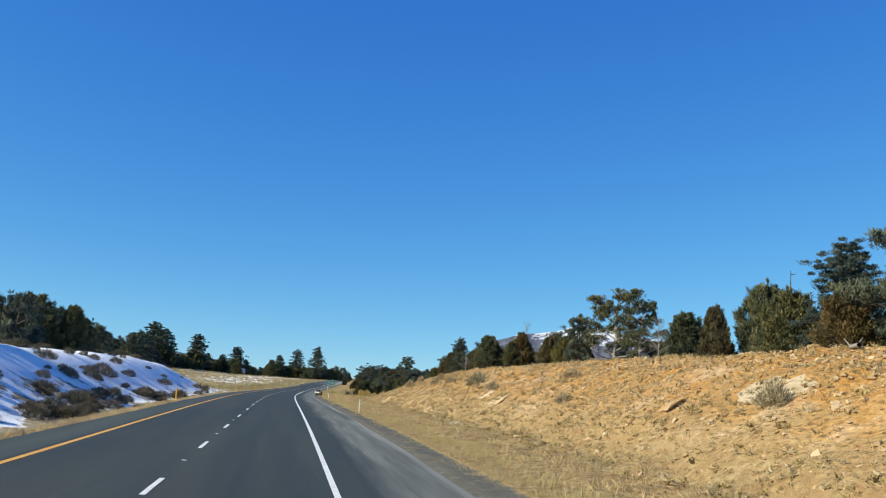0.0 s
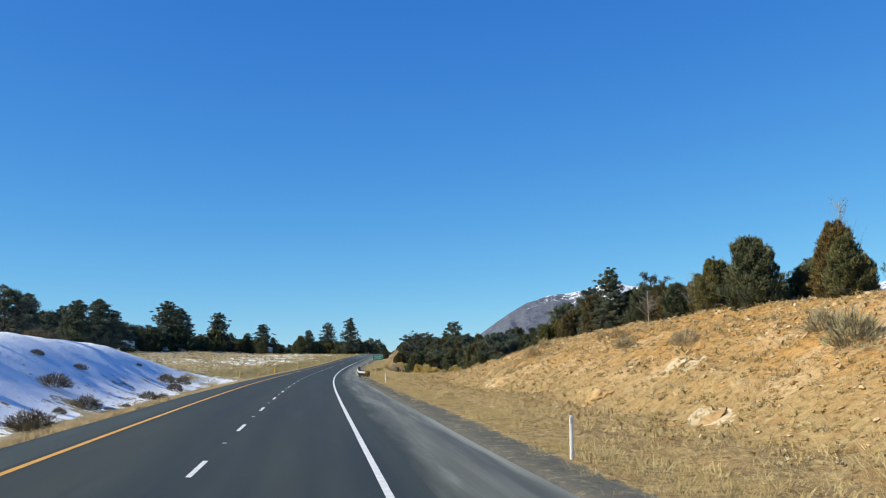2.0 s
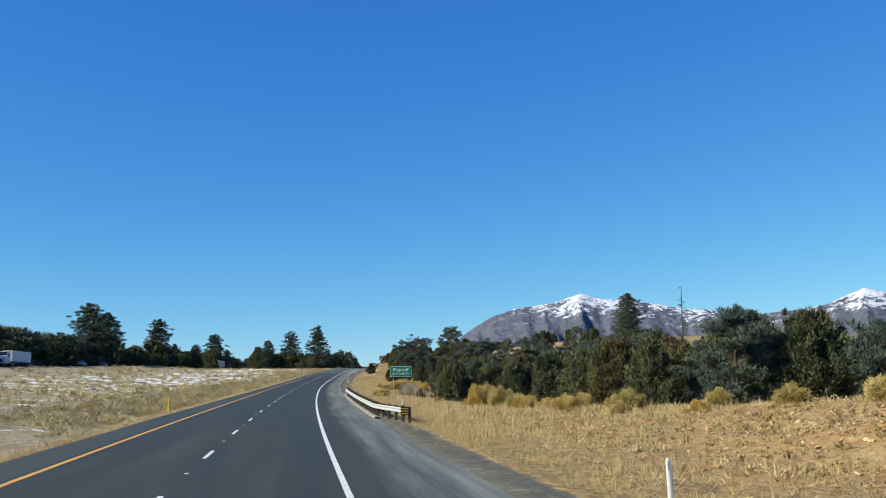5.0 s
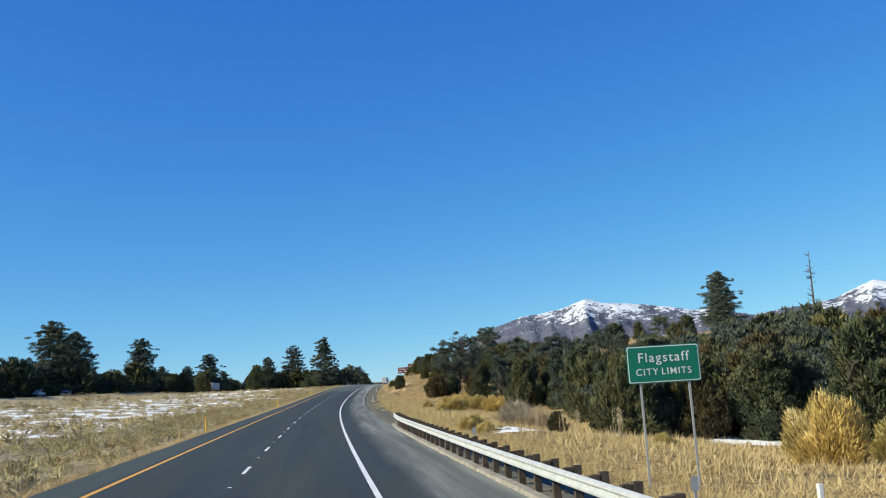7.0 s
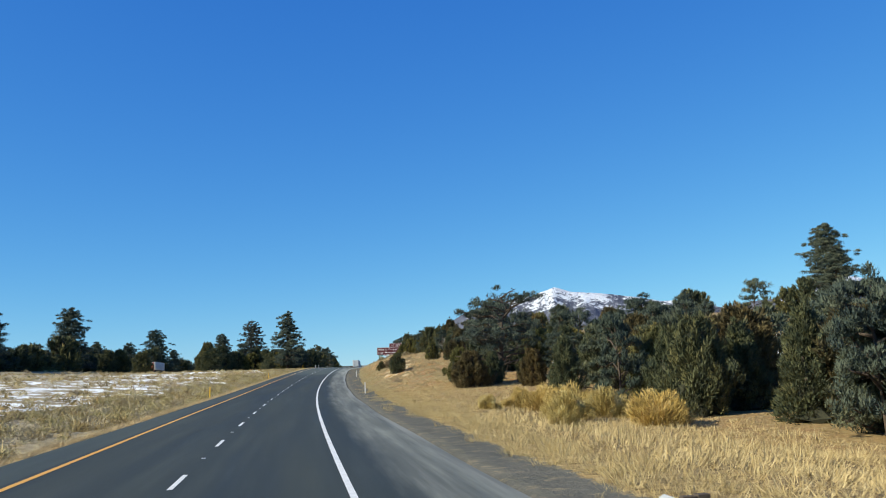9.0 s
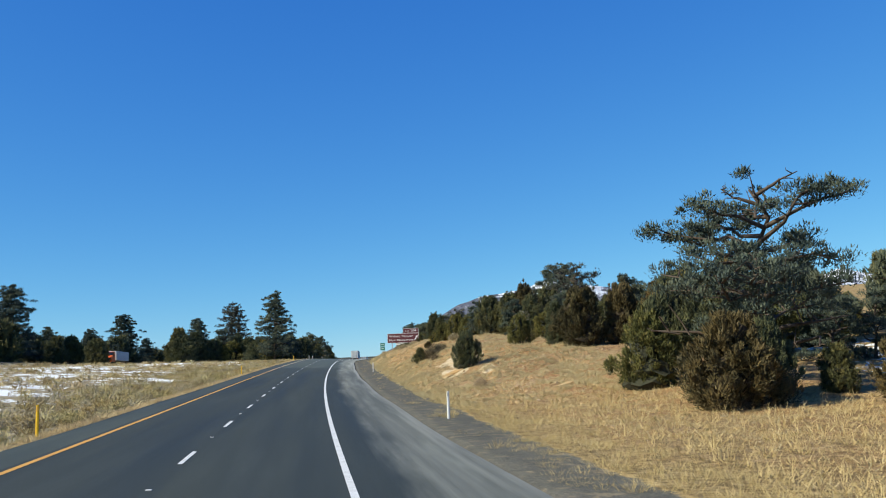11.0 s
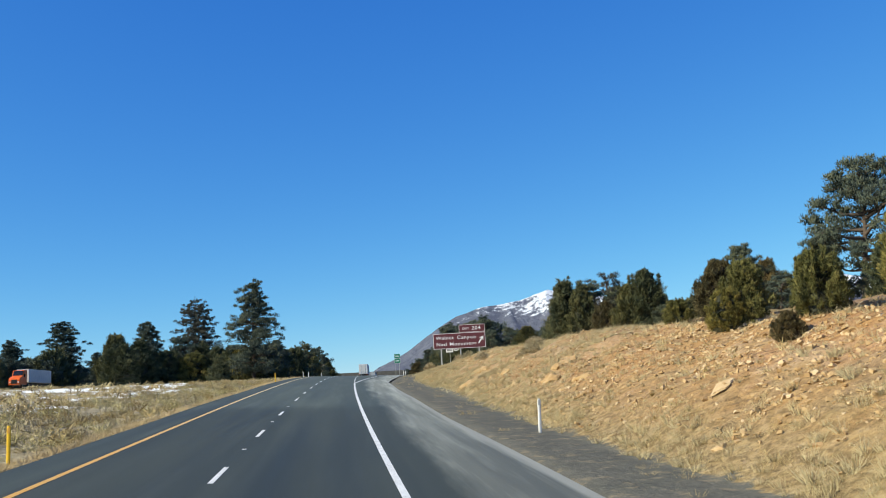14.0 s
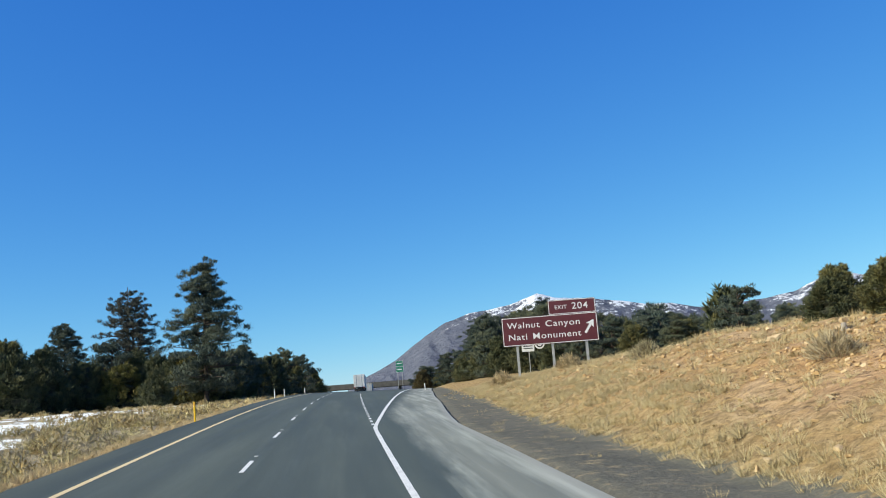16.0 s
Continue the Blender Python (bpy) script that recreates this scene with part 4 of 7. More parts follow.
ROAD_S = steps((-120, 700, 2), (700, 1001, 5))
road = pavement("road", ROAD_S, np.linspace(-5.75, 2.95, 15), 0.0, LANE, "dark grey asphalt highway with two lanes one way", "road")
strip("shoulder", ROAD_S, lambda s: 2.95 + 0 * s, lambda s: EDGE_R + 0.05 * np.sin(s / 5.3) + ramp_out(s), 0.0, SHOULDER, "pale worn asphalt shoulder with dusty streaks", road, 14)
strip("inner_shoulder", ROAD_S, lambda s: EDGE_L + 0.04 * np.sin(s / 7), lambda s: -5.75 + 0 * s, -0.004, SHOULDER_L, "grey asphalt inner shoulder", road)
strip("yellow_edge_line", ROAD_S, lambda s: -5.57 + 0 * s, lambda s: -5.40 + 0 * s, 0.006, YELLOW_LINE, "worn yellow edge line", road)
strip("white_edge_line", ROAD_S[ROAD_S < 700], lambda s: 2.0 + ramp_out(s), lambda s: 2.16 + ramp_out(s) * 1.01, 0.006, WHITE_LINE, "white edge line", road)


def stripe(name, length, width):
    bm = boxed(-width / 2, width / 2, -length / 2, length / 2, 0.0, 0.006)
    me = bpy.data.meshes.new(name)
    bm.to_mesh(me)
    bm.free()
    me.materials.append(WHITE_LINE)
    return me


def on_road(s, u, lift=0.0):
    """The pose of something that lies along the road at s, u."""
    x, y = plan(s, u)
    slope = math.degrees(math.atan(float(road_z(s + 1) - road_z(s - 1)) / 2))
    return pose(float(x), float(y), float(road_z(s)) - FALL * u + lift, slope, math.degrees(FALL), math.degrees(float(heading(s))))


DASH_S, DASH = 34.62, 12.192
dash_mesh = stripe("lane_dash", 3.05, 0.12)
for i in range(-6, 60):
    ob = new("lane_dash", dash_mesh)
    ob.parent = road
    ob.matrix_world = on_road(DASH_S + DASH * i + (3.2 if i > 35 else 0), -1.83, 0.001)
dot_mesh = stripe("gore_dot", 0.9, 0.13)
for i in range(30):
    ob = new("gore_dot", dot_mesh)
    ob.parent = road
    ob.matrix_world = on_road(515 + i * 2.4, 2.08, 0.001)
marker_mesh = bpy.data.meshes.new("lane_reflector")
bm = boxed(-0.06, 0.06, -0.05, 0.05, 0.0, 0.015, 0.005)
bm.to_mesh(marker_mesh), bm.free()
marker_mesh.materials.append(WHITE_PLASTIC)
for i in range(-3, 50):
    ob = new("lane_reflector", marker_mesh)
    ob.parent = road
    ob.matrix_world = on_road(DASH_S + DASH * (i + 0.5), -1.83, 0.002)
OTHER_S = steps((-120, 1000, 8))
me, os_, ou_ = sheet("other_road", OTHER_S, np.array([OTHER_U - 6, OTHER_U, OTHER_U + 6]), lambda s, u: road_z(s) + np.interp(s, FAR_S, FAR_H) + 0.9, LANE)
mask(me, "across", ou_), mask(me, "along", os_)
tagged(new("other_road", me), "far grey asphalt carriageway beyond the meadow", "road", kind="structure")


def mountain():
    """Snow-streaked mountains far beyond the woods."""
    bx, by = 8.0, 237.0
    az = np.radians(np.linspace(4.0, 62.0, 420))
    rr = np.linspace(3050, 4800, 60)
    A, Q = np.meshgrid(az, rr, indexing="ij")
    deg = np.degrees(A)
    profile = np.interp(deg, [4.5, 7, 8.6, 10.3, 11.6, 13.2, 14.8, 15.8, 17.0, 18.65, 19.6, 21.1, 23.75, 24.9, 26.1, 28.3, 30.9, 32.7, 33.9, 34.85, 36.5, 40, 50, 62],
                        [0, 60, 140, 202, 270, 345, 378, 385, 405, 444, 420, 407, 378, 354, 352, 312, 330, 345, 388, 416, 380, 300, 160, 40])
    ridge = 4250 + 0 * deg
    fall = np.clip(1 - np.abs(Q - ridge) / np.where(Q < ridge, 1150, 700), 0, 1)
    x, y = bx + Q * np.sin(A), by + Q * np.cos(A)
    gully = 1 - 2 * np.abs(fractal(deg * 0.9 + 0.0008 * Q, Q / 900, 5, 4) - 0.5)
    z = 8 + profile * (fall ** 0.85) * (1 - 0.30 * gully * (fall > 0) * (1 - fall ** 3)) + (fractal(x / 120, y / 120, 9) - 0.5) * 16 * fall
    n, m = A.shape
    co = np.stack([x, y, z], -1).reshape(-1, 3)
    i, j = np.meshgrid(np.arange(n - 1), np.arange(m - 1), indexing="ij")
    a = (i * m + j).ravel()
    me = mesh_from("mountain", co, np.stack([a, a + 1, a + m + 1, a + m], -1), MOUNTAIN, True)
    mask(me, "snow", np.clip((z - 306) / 150 + 0.07 * ease((deg - 14) / 4) * (fall > 0.35) + 0.22 * ease((deg - 22) / 3) * (fall > 0.55), -1, 1).ravel())
    return tagged(new("mountain", me), "snow-streaked blue-grey mountains far beyond the woods", "mountain", kind="structure")


MOUNTAIN = material("mountain_side", 1.0, 0, 0.0)
k = Nodes(MOUNTAIN)
rough_ = k.noise(0.010, 7, None, 0.7)
# distance haze is mixed into these colours: blue-grey slopes, bluish snow
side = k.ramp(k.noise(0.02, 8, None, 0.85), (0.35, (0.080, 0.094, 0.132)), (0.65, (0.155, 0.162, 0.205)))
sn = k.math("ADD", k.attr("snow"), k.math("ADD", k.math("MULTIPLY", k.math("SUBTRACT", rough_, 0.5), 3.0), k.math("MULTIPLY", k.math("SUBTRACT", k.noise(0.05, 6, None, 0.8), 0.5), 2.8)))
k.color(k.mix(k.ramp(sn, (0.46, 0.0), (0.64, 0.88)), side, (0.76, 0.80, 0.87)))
k.bump(rough_, 1.0, 40)
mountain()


# ---- signs, rail, posts ----
def writing(name, text, height, mat, parent, at, label="", spacing=1.0, broad=1.0):
    """Raised letters, their capitals that high, centred at a place on a sign's face (which looks along -y)."""
    cu = bpy.data.curves.new(name, "FONT")
    cu.body, cu.align_x, cu.align_y, cu.extrude = text, "CENTER", "CENTER", 0.002
    cu.size, cu.space_character, cu.offset = height / 0.70, spacing, height * 0.004
    ob = new(name + "_curve", cu)
    bpy.context.view_layer.update()
    me = bpy.data.meshes.new_from_object(ob.evaluated_get(bpy.context.evaluated_depsgraph_get()))
    bpy.data.objects.remove(ob)
    me.transform(Matrix.Diagonal((broad, 1, 1, 1)))
    me.materials.clear()
    me.materials.append(mat)
    ob = part(name, me, mat, parent, label)
    ob.matrix_local = pose(*at, 90, 0, 0)
    return ob


def rounded_panel(x0, x1, z0, z1, y0, y1, r=0.06):
    """A flat sheet with rounded corners, thick along y."""
    bm = bmesh.new()
    ring = []
    for cx, cz, a0 in ((x1 - r, z1 - r, 0), (x0 + r, z1 - r, 90), (x0 + r, z0 + r, 180), (x1 - r, z0 + r, 270)):
        for k in range(5):
            a = radians(a0 + k * 22.5)
            ring.append((cx + r * math.cos(a), cz + r * math.sin(a)))
    a = [bm.verts.new((x, y0, z)) for x, z in ring]
    b = [bm.verts.new((x, y1, z)) for x, z in ring]
    bm.faces.new(a), bm.faces.new(b[::-1])
    for i in range(len(ring)):
        j = (i + 1) % len(ring)
        bm.faces.new((a[j], a[i], b[i], b[j]))
    bmesh.ops.recalc_face_normals(bm, faces=bm.faces[:])
    return bm


def sign_face(parent, x0, x1, z0, z1, mat, y=0.0, rim=0.022, name="panel"):
    """A sheet with a white rim set in from its edge."""
    sheet_ = part(name, rounded_panel(x0, x1, z0, z1, y, y + 0.02), mat, parent)
    bm = bmesh.new()
    outer, inner = rounded_panel(x0 + 0.02, x1 - 0.02, z0 + 0.02, z1 - 0.02, y - 0.003, y - 0.001, 0.05), None
    me_o = bpy.data.meshes.new("tmp")
    outer.to_mesh(me_o), outer.free()
    bm.free()
    me_o.materials.append(SIGN_WHITE)
    part("rim", me_o, SIGN_WHITE, sheet_, "white rim")
    part("field", rounded_panel(x0 + 0.02 + rim, x1 - 0.02 - rim, z0 + 0.02 + rim, z1 - 0.02 - rim, y - 0.006, y - 0.003, 0.04), mat, sheet_)
    return sheet_


def facing(s, u, z=None, turn=0.0):
    x, y = plan(s, u)
    return pose(float(x), float(y), float(ground_z(s, u)) if z is None else z, 0, 0, math.degrees(float(heading(s))) + turn)


sign = thing("city_limit_sign", facing(231, 9.26, None, -3), "green city limit sign on two thin steel posts in dry grass", "road sign")
base_lift = float(road_z(231)) + 2.28 - float(ground_z(231, 9.26))
face = sign_face(sign, -0.93, 0.93, base_lift, base_lift + 0.93, SIGN_GREEN)
writing("lettering", "Flagstaff", 0.235, SIGN_WHITE, face, (0, -0.008, base_lift + 0.62), "white letters", 1.18)
writing("lettering", "CITY", 0.165, SIGN_WHITE, face, (-0.44, -0.008, base_lift + 0.27), "white letters", 1.18)
writing("lettering", "LIMITS", 0.165, SIGN_WHITE, face, (0.31, -0.008, base_lift + 0.27), "white letters", 1.18)
for x in (-0.62, 0.62):
    bm = boxed(x - 0.025, x + 0.025, 0.022, 0.062, -0.4, base_lift + 0.9)
    part("post", bm, POST_STEEL, sign, "galvanised steel post")
    part("bolt", rodded((x, -0.012, base_lift + 0.75), (x, 0.03, base_lift + 0.75), 0.012), GALVANISED, sign)

sign = thing("exit_sign", facing(545.6, 16.65, None, -6), "brown motorway exit sign on three steel posts on the grassy bank", "road sign")
g0 = float(ground_z(545.6, 16.65))
b0 = float(road_z(545.6)) + 3.3 - g0
face = sign_face(sign, -3.65, 3.65, b0, b0 + 2.17, SIGN_BROWN, 0.0, 0.05)
for word, x, z, broad in (("Walnut", -2.02, 1.52, 1.14), ("Canyon", 1.0, 1.52, 1.20), ("Natl", -2.50, 0.64, 1.16), ("Monument", 0.48, 0.64, 1.17)):
    writing("lettering", word, 0.46, SIGN_WHITE, face, (x, -0.008, b0 + z), "white letters", 1.12, broad)
bm = bmesh.new()
arrow = [(-0.09, -0.62), (0.09, -0.62), (0.09, 0.16), (0.34, 0.05), (0.0, 0.62), (-0.34, 0.05), (-0.09, 0.16)]
turn_ = Matrix.Rotation(radians(-35), 2)
low = [bm.verts.new((3.02 + (turn_ @ Vector(p)).x, -0.006, b0 + 1.12 + (turn_ @ Vector(p)).y)) for p in arrow]
high = [bm.verts.new((v.co.x, -0.010, v.co.z)) for v in low]
bm.faces.new(high)
for i in range(7):
    bm.faces.new((low[i], low[(i + 1) % 7], high[(i + 1) % 7], high[i]))
bmesh.ops.recalc_face_normals(bm, faces=bm.faces[:])
part("arrow", bm, SIGN_WHITE, face, "white arrow")
tab = sign_face(sign, 0.0, 3.62, b0 + 2.18, b0 + 3.28, SIGN_BROWN, 0.0, 0.04, "exit_panel")
writing("lettering", "EXIT", 0.29, SIGN_WHITE, tab, (0.95, -0.008, b0 + 2.70), "white letters", 1.1, 1.04)
writing("lettering", "204", 0.50, SIGN_WHITE, tab, (2.42, -0.008, b0 + 2.73), "white letters", 1.1, 1.12)
for x in (-2.6, 0.1, 2.7):
    dip = float(ground_z(545.6, 16.65 + x)) - g0
    bm = bmesh.new()
    box(bm, x - 0.09, x + 0.09, 0.06, 0.072, dip - 0.5, b0 + 2.1)
    box(bm, x - 0.09, x + 0.09, 0.20, 0.212, dip - 0.5, b0 + 2.1)
    box(bm, x - 0.006, x + 0.006, 0.072, 0.20, dip - 0.5, b0 + 2.1)
    part("post", bm, POST_STEEL, sign, "steel beam post")
for z in (b0 + 0.4, b0 + 1.7):
    part("stringer", boxed(-3.5, 3.5, 0.022, 0.06, z, z + 0.08), SIGN_BACK, sign)

small = thing("services_plate", facing(549.5, 15.6, None, -6), "small white plate and round marker behind the exit sign", "road sign")
top = float(road_z(549.5)) + 2.95 - float(ground_z(549.5, 15.6))
part("post", boxed(-0.03, 0.03, 0.02, 0.06, -0.4, top + 0.9), POST_STEEL, small)
plate = part("plate", rounded_panel(-0.55, 0.45, top - 0.1, top + 0.75, 0.0, 0.018), SIGN_WHITE, small)
for z in (0.48, 0.30, 0.12):
    part("text_bar", boxed(-0.42, 0.32, -0.006, -0.001, top + z, top + z + 0.07), DARK, plate)
disc = part("marker", rounded_panel(0.5, 1.3, top + 0.05, top + 0.85, 0.0, 0.018, 0.39), SIGN_WHITE, small)
part("ring", rounded_panel(0.62, 1.18, top + 0.17, top + 0.73, -0.004, -0.001, 0.27), DARK, disc)
part("middle", rounded_panel(0.72, 1.08, top + 0.27, top + 0.63, -0.008, -0.005, 0.17), SIGN_WHITE, disc)

gore = thing("exit_gore_sign", facing(735, 10, None), "small green exit sign far along the road", "road sign")
lift = float(road_z(735)) + 5.6 - float(ground_z(735, 10))
for z in (0.0, 1.6):
    p = sign_face(gore, -1.0, 1.0, lift + z - 0.4, lift + z + (1.1 if z else 1.1), SIGN_GREEN, 0.0, 0.05)
    part("text_bar", boxed(-0.6, 0.6, -0.012, -0.007, lift + z + 0.2, lift + z + 0.5), SIGN_WHITE, p)
for x in (-0.6, 0.6):
    part("post", boxed(x - 0.05, x + 0.05, 0.03, 0.1, -0.5, lift + 2.4), POST_STEEL, gore)


def guardrail():
    rail_u = lambda s: 5.75 + 1.1 * ease((214 - s) / 12.0) + 0.25 * ease((s - 270) / 12)
    first, last = 203.0, 281.0
    x, y = plan(first, rail_u(first))
    ob = thing("guardrail", Matrix.Translation((float(x), float(y), float(road_z(first)))), "galvanised steel guardrail on dark wooden posts beside the shoulder", "guardrail")
    origin = Vector((float(x), float(y), float(road_z(first))))
    ss = np.arange(first, last + 0.01, 0.953)
    # the wave of the beam: depth towards the road, height
    wave = [(0.000, 0.435), (0.045, 0.455), (0.075, 0.475), (0.080, 0.52), (0.050, 0.55), (0.008, 0.575), (0.008, 0.605), (0.050, 0.63), (0.080, 0.66), (0.075, 0.705), (0.045, 0.725), (0.000, 0.745)]
    rows, faces = [], []
    for s in ss:
        h = float(heading(s))
        for thick in (0.0, -0.006):
            for d, z in wave:
                u = float(rail_u(s)) - d - thick
                px, py = plan(s, u)
                rows.append((float(px) - origin.x, float(py) - origin.y, float(road_z(s)) - FALL * 5.3 + 0.06 + z - origin.z))
    n = len(wave)
    for i in range(len(ss) - 1):
        a, b = i * 2 * n, (i + 1) * 2 * n
        for k in range(n - 1):
            faces.append((a + k, a + k + 1, b + k + 1, b + k))
            faces.append((a + n + k, b + n + k, b + n + k + 1, a + n + k + 1))
        faces.append((a, b, b + n, a + n)), faces.append((a + n - 1, a + 2 * n - 1, b + 2 * n - 1, b + n - 1))
    part("beam", mesh_from("beam", rows, faces, GALVANISED, False), GALVANISED, ob)
    posts = boxed(-0.09, 0.09, -0.08, 0.08, -0.7, 0.82, 0.012)
    post_me, block_me, bolt_me = bpy.data.meshes.new("post"), bpy.data.meshes.new("spacer_block"), bpy.data.meshes.new("bolt")
    posts.to_mesh(post_me), posts.free(), post_me.materials.append(TIMBER)
    b_ = boxed(-0.10, 0.10, -0.075, 0.075, 0.43, 0.79, 0.01)
    b_.to_mesh(block_me), b_.free(), block_me.materials.append(TIMBER)
    b_ = rodded((-0.012, 0, 0.59), (0.01, 0, 0.59), 0.018, None, 6)
    b_.to_mesh(bolt_me), b_.free(), bolt_me.materials.append(GALVANISED)
    inverse = ob.matrix_world.inverted()
    rng = np.random.default_rng(4)
    for s in np.arange(first + 0.4, last, 1.905):
        for name, me, off in (("post", post_me, 0.31), ("spacer_block", block_me, 0.11), ("bolt", bolt_me, -0.012)):
            x, y = plan(s, float(rail_u(s)) + off)
            o = part(name, me, None, ob)
            o.matrix_local = inverse @ pose(float(x), float(y), float(road_z(s)) - FALL * 5.3 + 0.06 + (rng.normal() * 0.012 if name == "post" else 0), rng.normal() * 0.8 if name == "post" else 0, 0, math.degrees(float(heading(s))))
    # blunt end with a striped marker
    x, y = plan(first - 0.12, float(rail_u(first)) - 0.04)
    end = part("end_shoe", boxed(-0.22, 0.22, -0.05, 0.06, 0.36, 0.84, 0.03), DARK, ob, "dark end marker")
    end.matrix_local = inverse @ pose(float(x), float(y), float(road_z(first)) - FALL * 5.3 + 0.06, 0, 0, 4)
    for k in range(3):
        bar = part("stripe", boxed(-0.19, 0.19, -0.057, -0.052, 0.42 + k * 0.14, 0.48 + k * 0.14), YELLOW_LINE, end, "yellow stripe")
    return tagged(ob, category="guardrail")


guardrail()
kerb_s = np.arange(209.0, 281.0, 2.0)
kerb_v, kerb_f = [], []
for i_, s_ in enumerate(kerb_s):
    lean_ = 0.25 * float(ease((s_ - 270) / 12)) + 0.02 * math.sin(s_ * 1.7)
    for u_, z_ in ((5.50, -0.05), (5.55, 0.10), (5.74, 0.12), (5.84, -0.15)):
        x_, y_ = plan(s_, u_ + lean_)
        kerb_v.append((float(x_), float(y_), float(road_z(s_)) - FALL * 5.5 + z_ * (1 + 0.12 * math.sin(s_ * 2.3))))
    if i_:
        a_ = (i_ - 1) * 4
        kerb_f += [(a_ + k_, a_ + k_ + 1, a_ + k_ + 5, a_ + k_ + 4) for k_ in range(3)]
tagged(new("kerb", mesh_from("kerb", kerb_v, kerb_f, KERB)), "low worn asphalt kerb under the guardrail", "kerb", kind="structure")
for s in (222.5, 243.4):
    p = thing("rail_reflector", facing(s, 6.35), "small grey reflector post behind the guardrail", "marker post", "reflectors behind the rail")
    part("stake", boxed(-0.02, 0.02, -0.015, 0.015, -0.3, 1.12), POST_STEEL, p)
    part("plate", rounded_panel(-0.06, 0.06, 0.93, 1.15, -0.022, -0.016, 0.02), SIGN_BACK, p)


def delineator(name, s, u, mat, label, group, lean):
    """A flexible marker post: a curved strip with a reflector near its top."""
    ob = thing(name, facing(s, u) @ pose(0, 0, 0, lean, lean * 0.5, 0), label, "marker post", group)
    bm = bmesh.new()
    prof = [(-0.055, 0.012), (-0.03, 0.0), (0.0, -0.004), (0.03, 0.0), (0.055, 0.012)]
    rows = []
    for z in (-0.3, 0.0, 0.5, 1.05, 1.14):
        w = 1.0 if z < 1.1 else 0.72
        rows.append([bm.verts.new((x * w, y, z)) for x, y in prof] + [bm.verts.new((x * w, y + 0.006, z)) for x, y in prof[::-1]])
    for a, b in zip(rows, rows[1:]):
        for i in range(10):
            bm.faces.new((a[i], a[(i + 1) % 10], b[(i + 1) % 10], b[i]))
    bm.faces.new(rows[-1])
    bmesh.ops.recalc_face_normals(bm, faces=bm.faces[:])
    part("strip", bm, mat, ob)
    part("reflector", boxed(-0.035, 0.035, -0.012, -0.007, 0.92, 1.08), SIGN_BACK if mat is WHITE_PLASTIC else YELLOW_LINE, ob, "small reflector")


for s, u, lean in ((86.2, 7.35, 1.0), (166.4, 7.75, -1.5), (365.3, 6.95, 0.5), (446.6, 7.7, 2.0)):
    delineator("white_marker_post", s, u, WHITE_PLASTIC, "white plastic marker post at the edge of the shoulder", "white marker posts", lean)
for s, u, lean in ((84.4, -8.3, 0.5), (164.8, -7.9, -1.0), (213.0, -7.5, 1.0), (281.0, -8.0, 0.0), (361.4, -8.2, 1.5), (442.8, -8.3, 0.5), (527.5, -7.2, -1.0)):
    delineator("yellow_marker_post", s, u, YELLOW_PLASTIC, "yellow plastic marker post in the median grass", "yellow marker posts", lean)
for s, u in ((588, -8.0), (604, -8.2), (640, -8.0), (600, 10.5), (612, 11.2)):
    delineator("white_marker_post", s, u, WHITE_PLASTIC, "white plastic marker post at the edge of the shoulder", "far white marker posts", 0.0)
stake = thing("short_stake", facing(222.9, 8.6), "short pale wooden stake in dry grass", "stake")
part("peg", boxed(-0.04, 0.04, -0.04, 0.04, -0.2, 0.85, 0.01), WHITE_PLASTIC, stake)


# ---- vehicles ----
def wheel(parent, x, y, r=0.5, w=0.28):
    tyre = part("tyre", rodded((x - w / 2, y, r), (x + w / 2, y, r), r, None, 20), RUBBER, parent)
    part("rim", rodded((x - w / 2 - 0.01, y, r), (x + w / 2 + 0.01, y, r), r * 0.55, None, 14), CHROME, tyre)


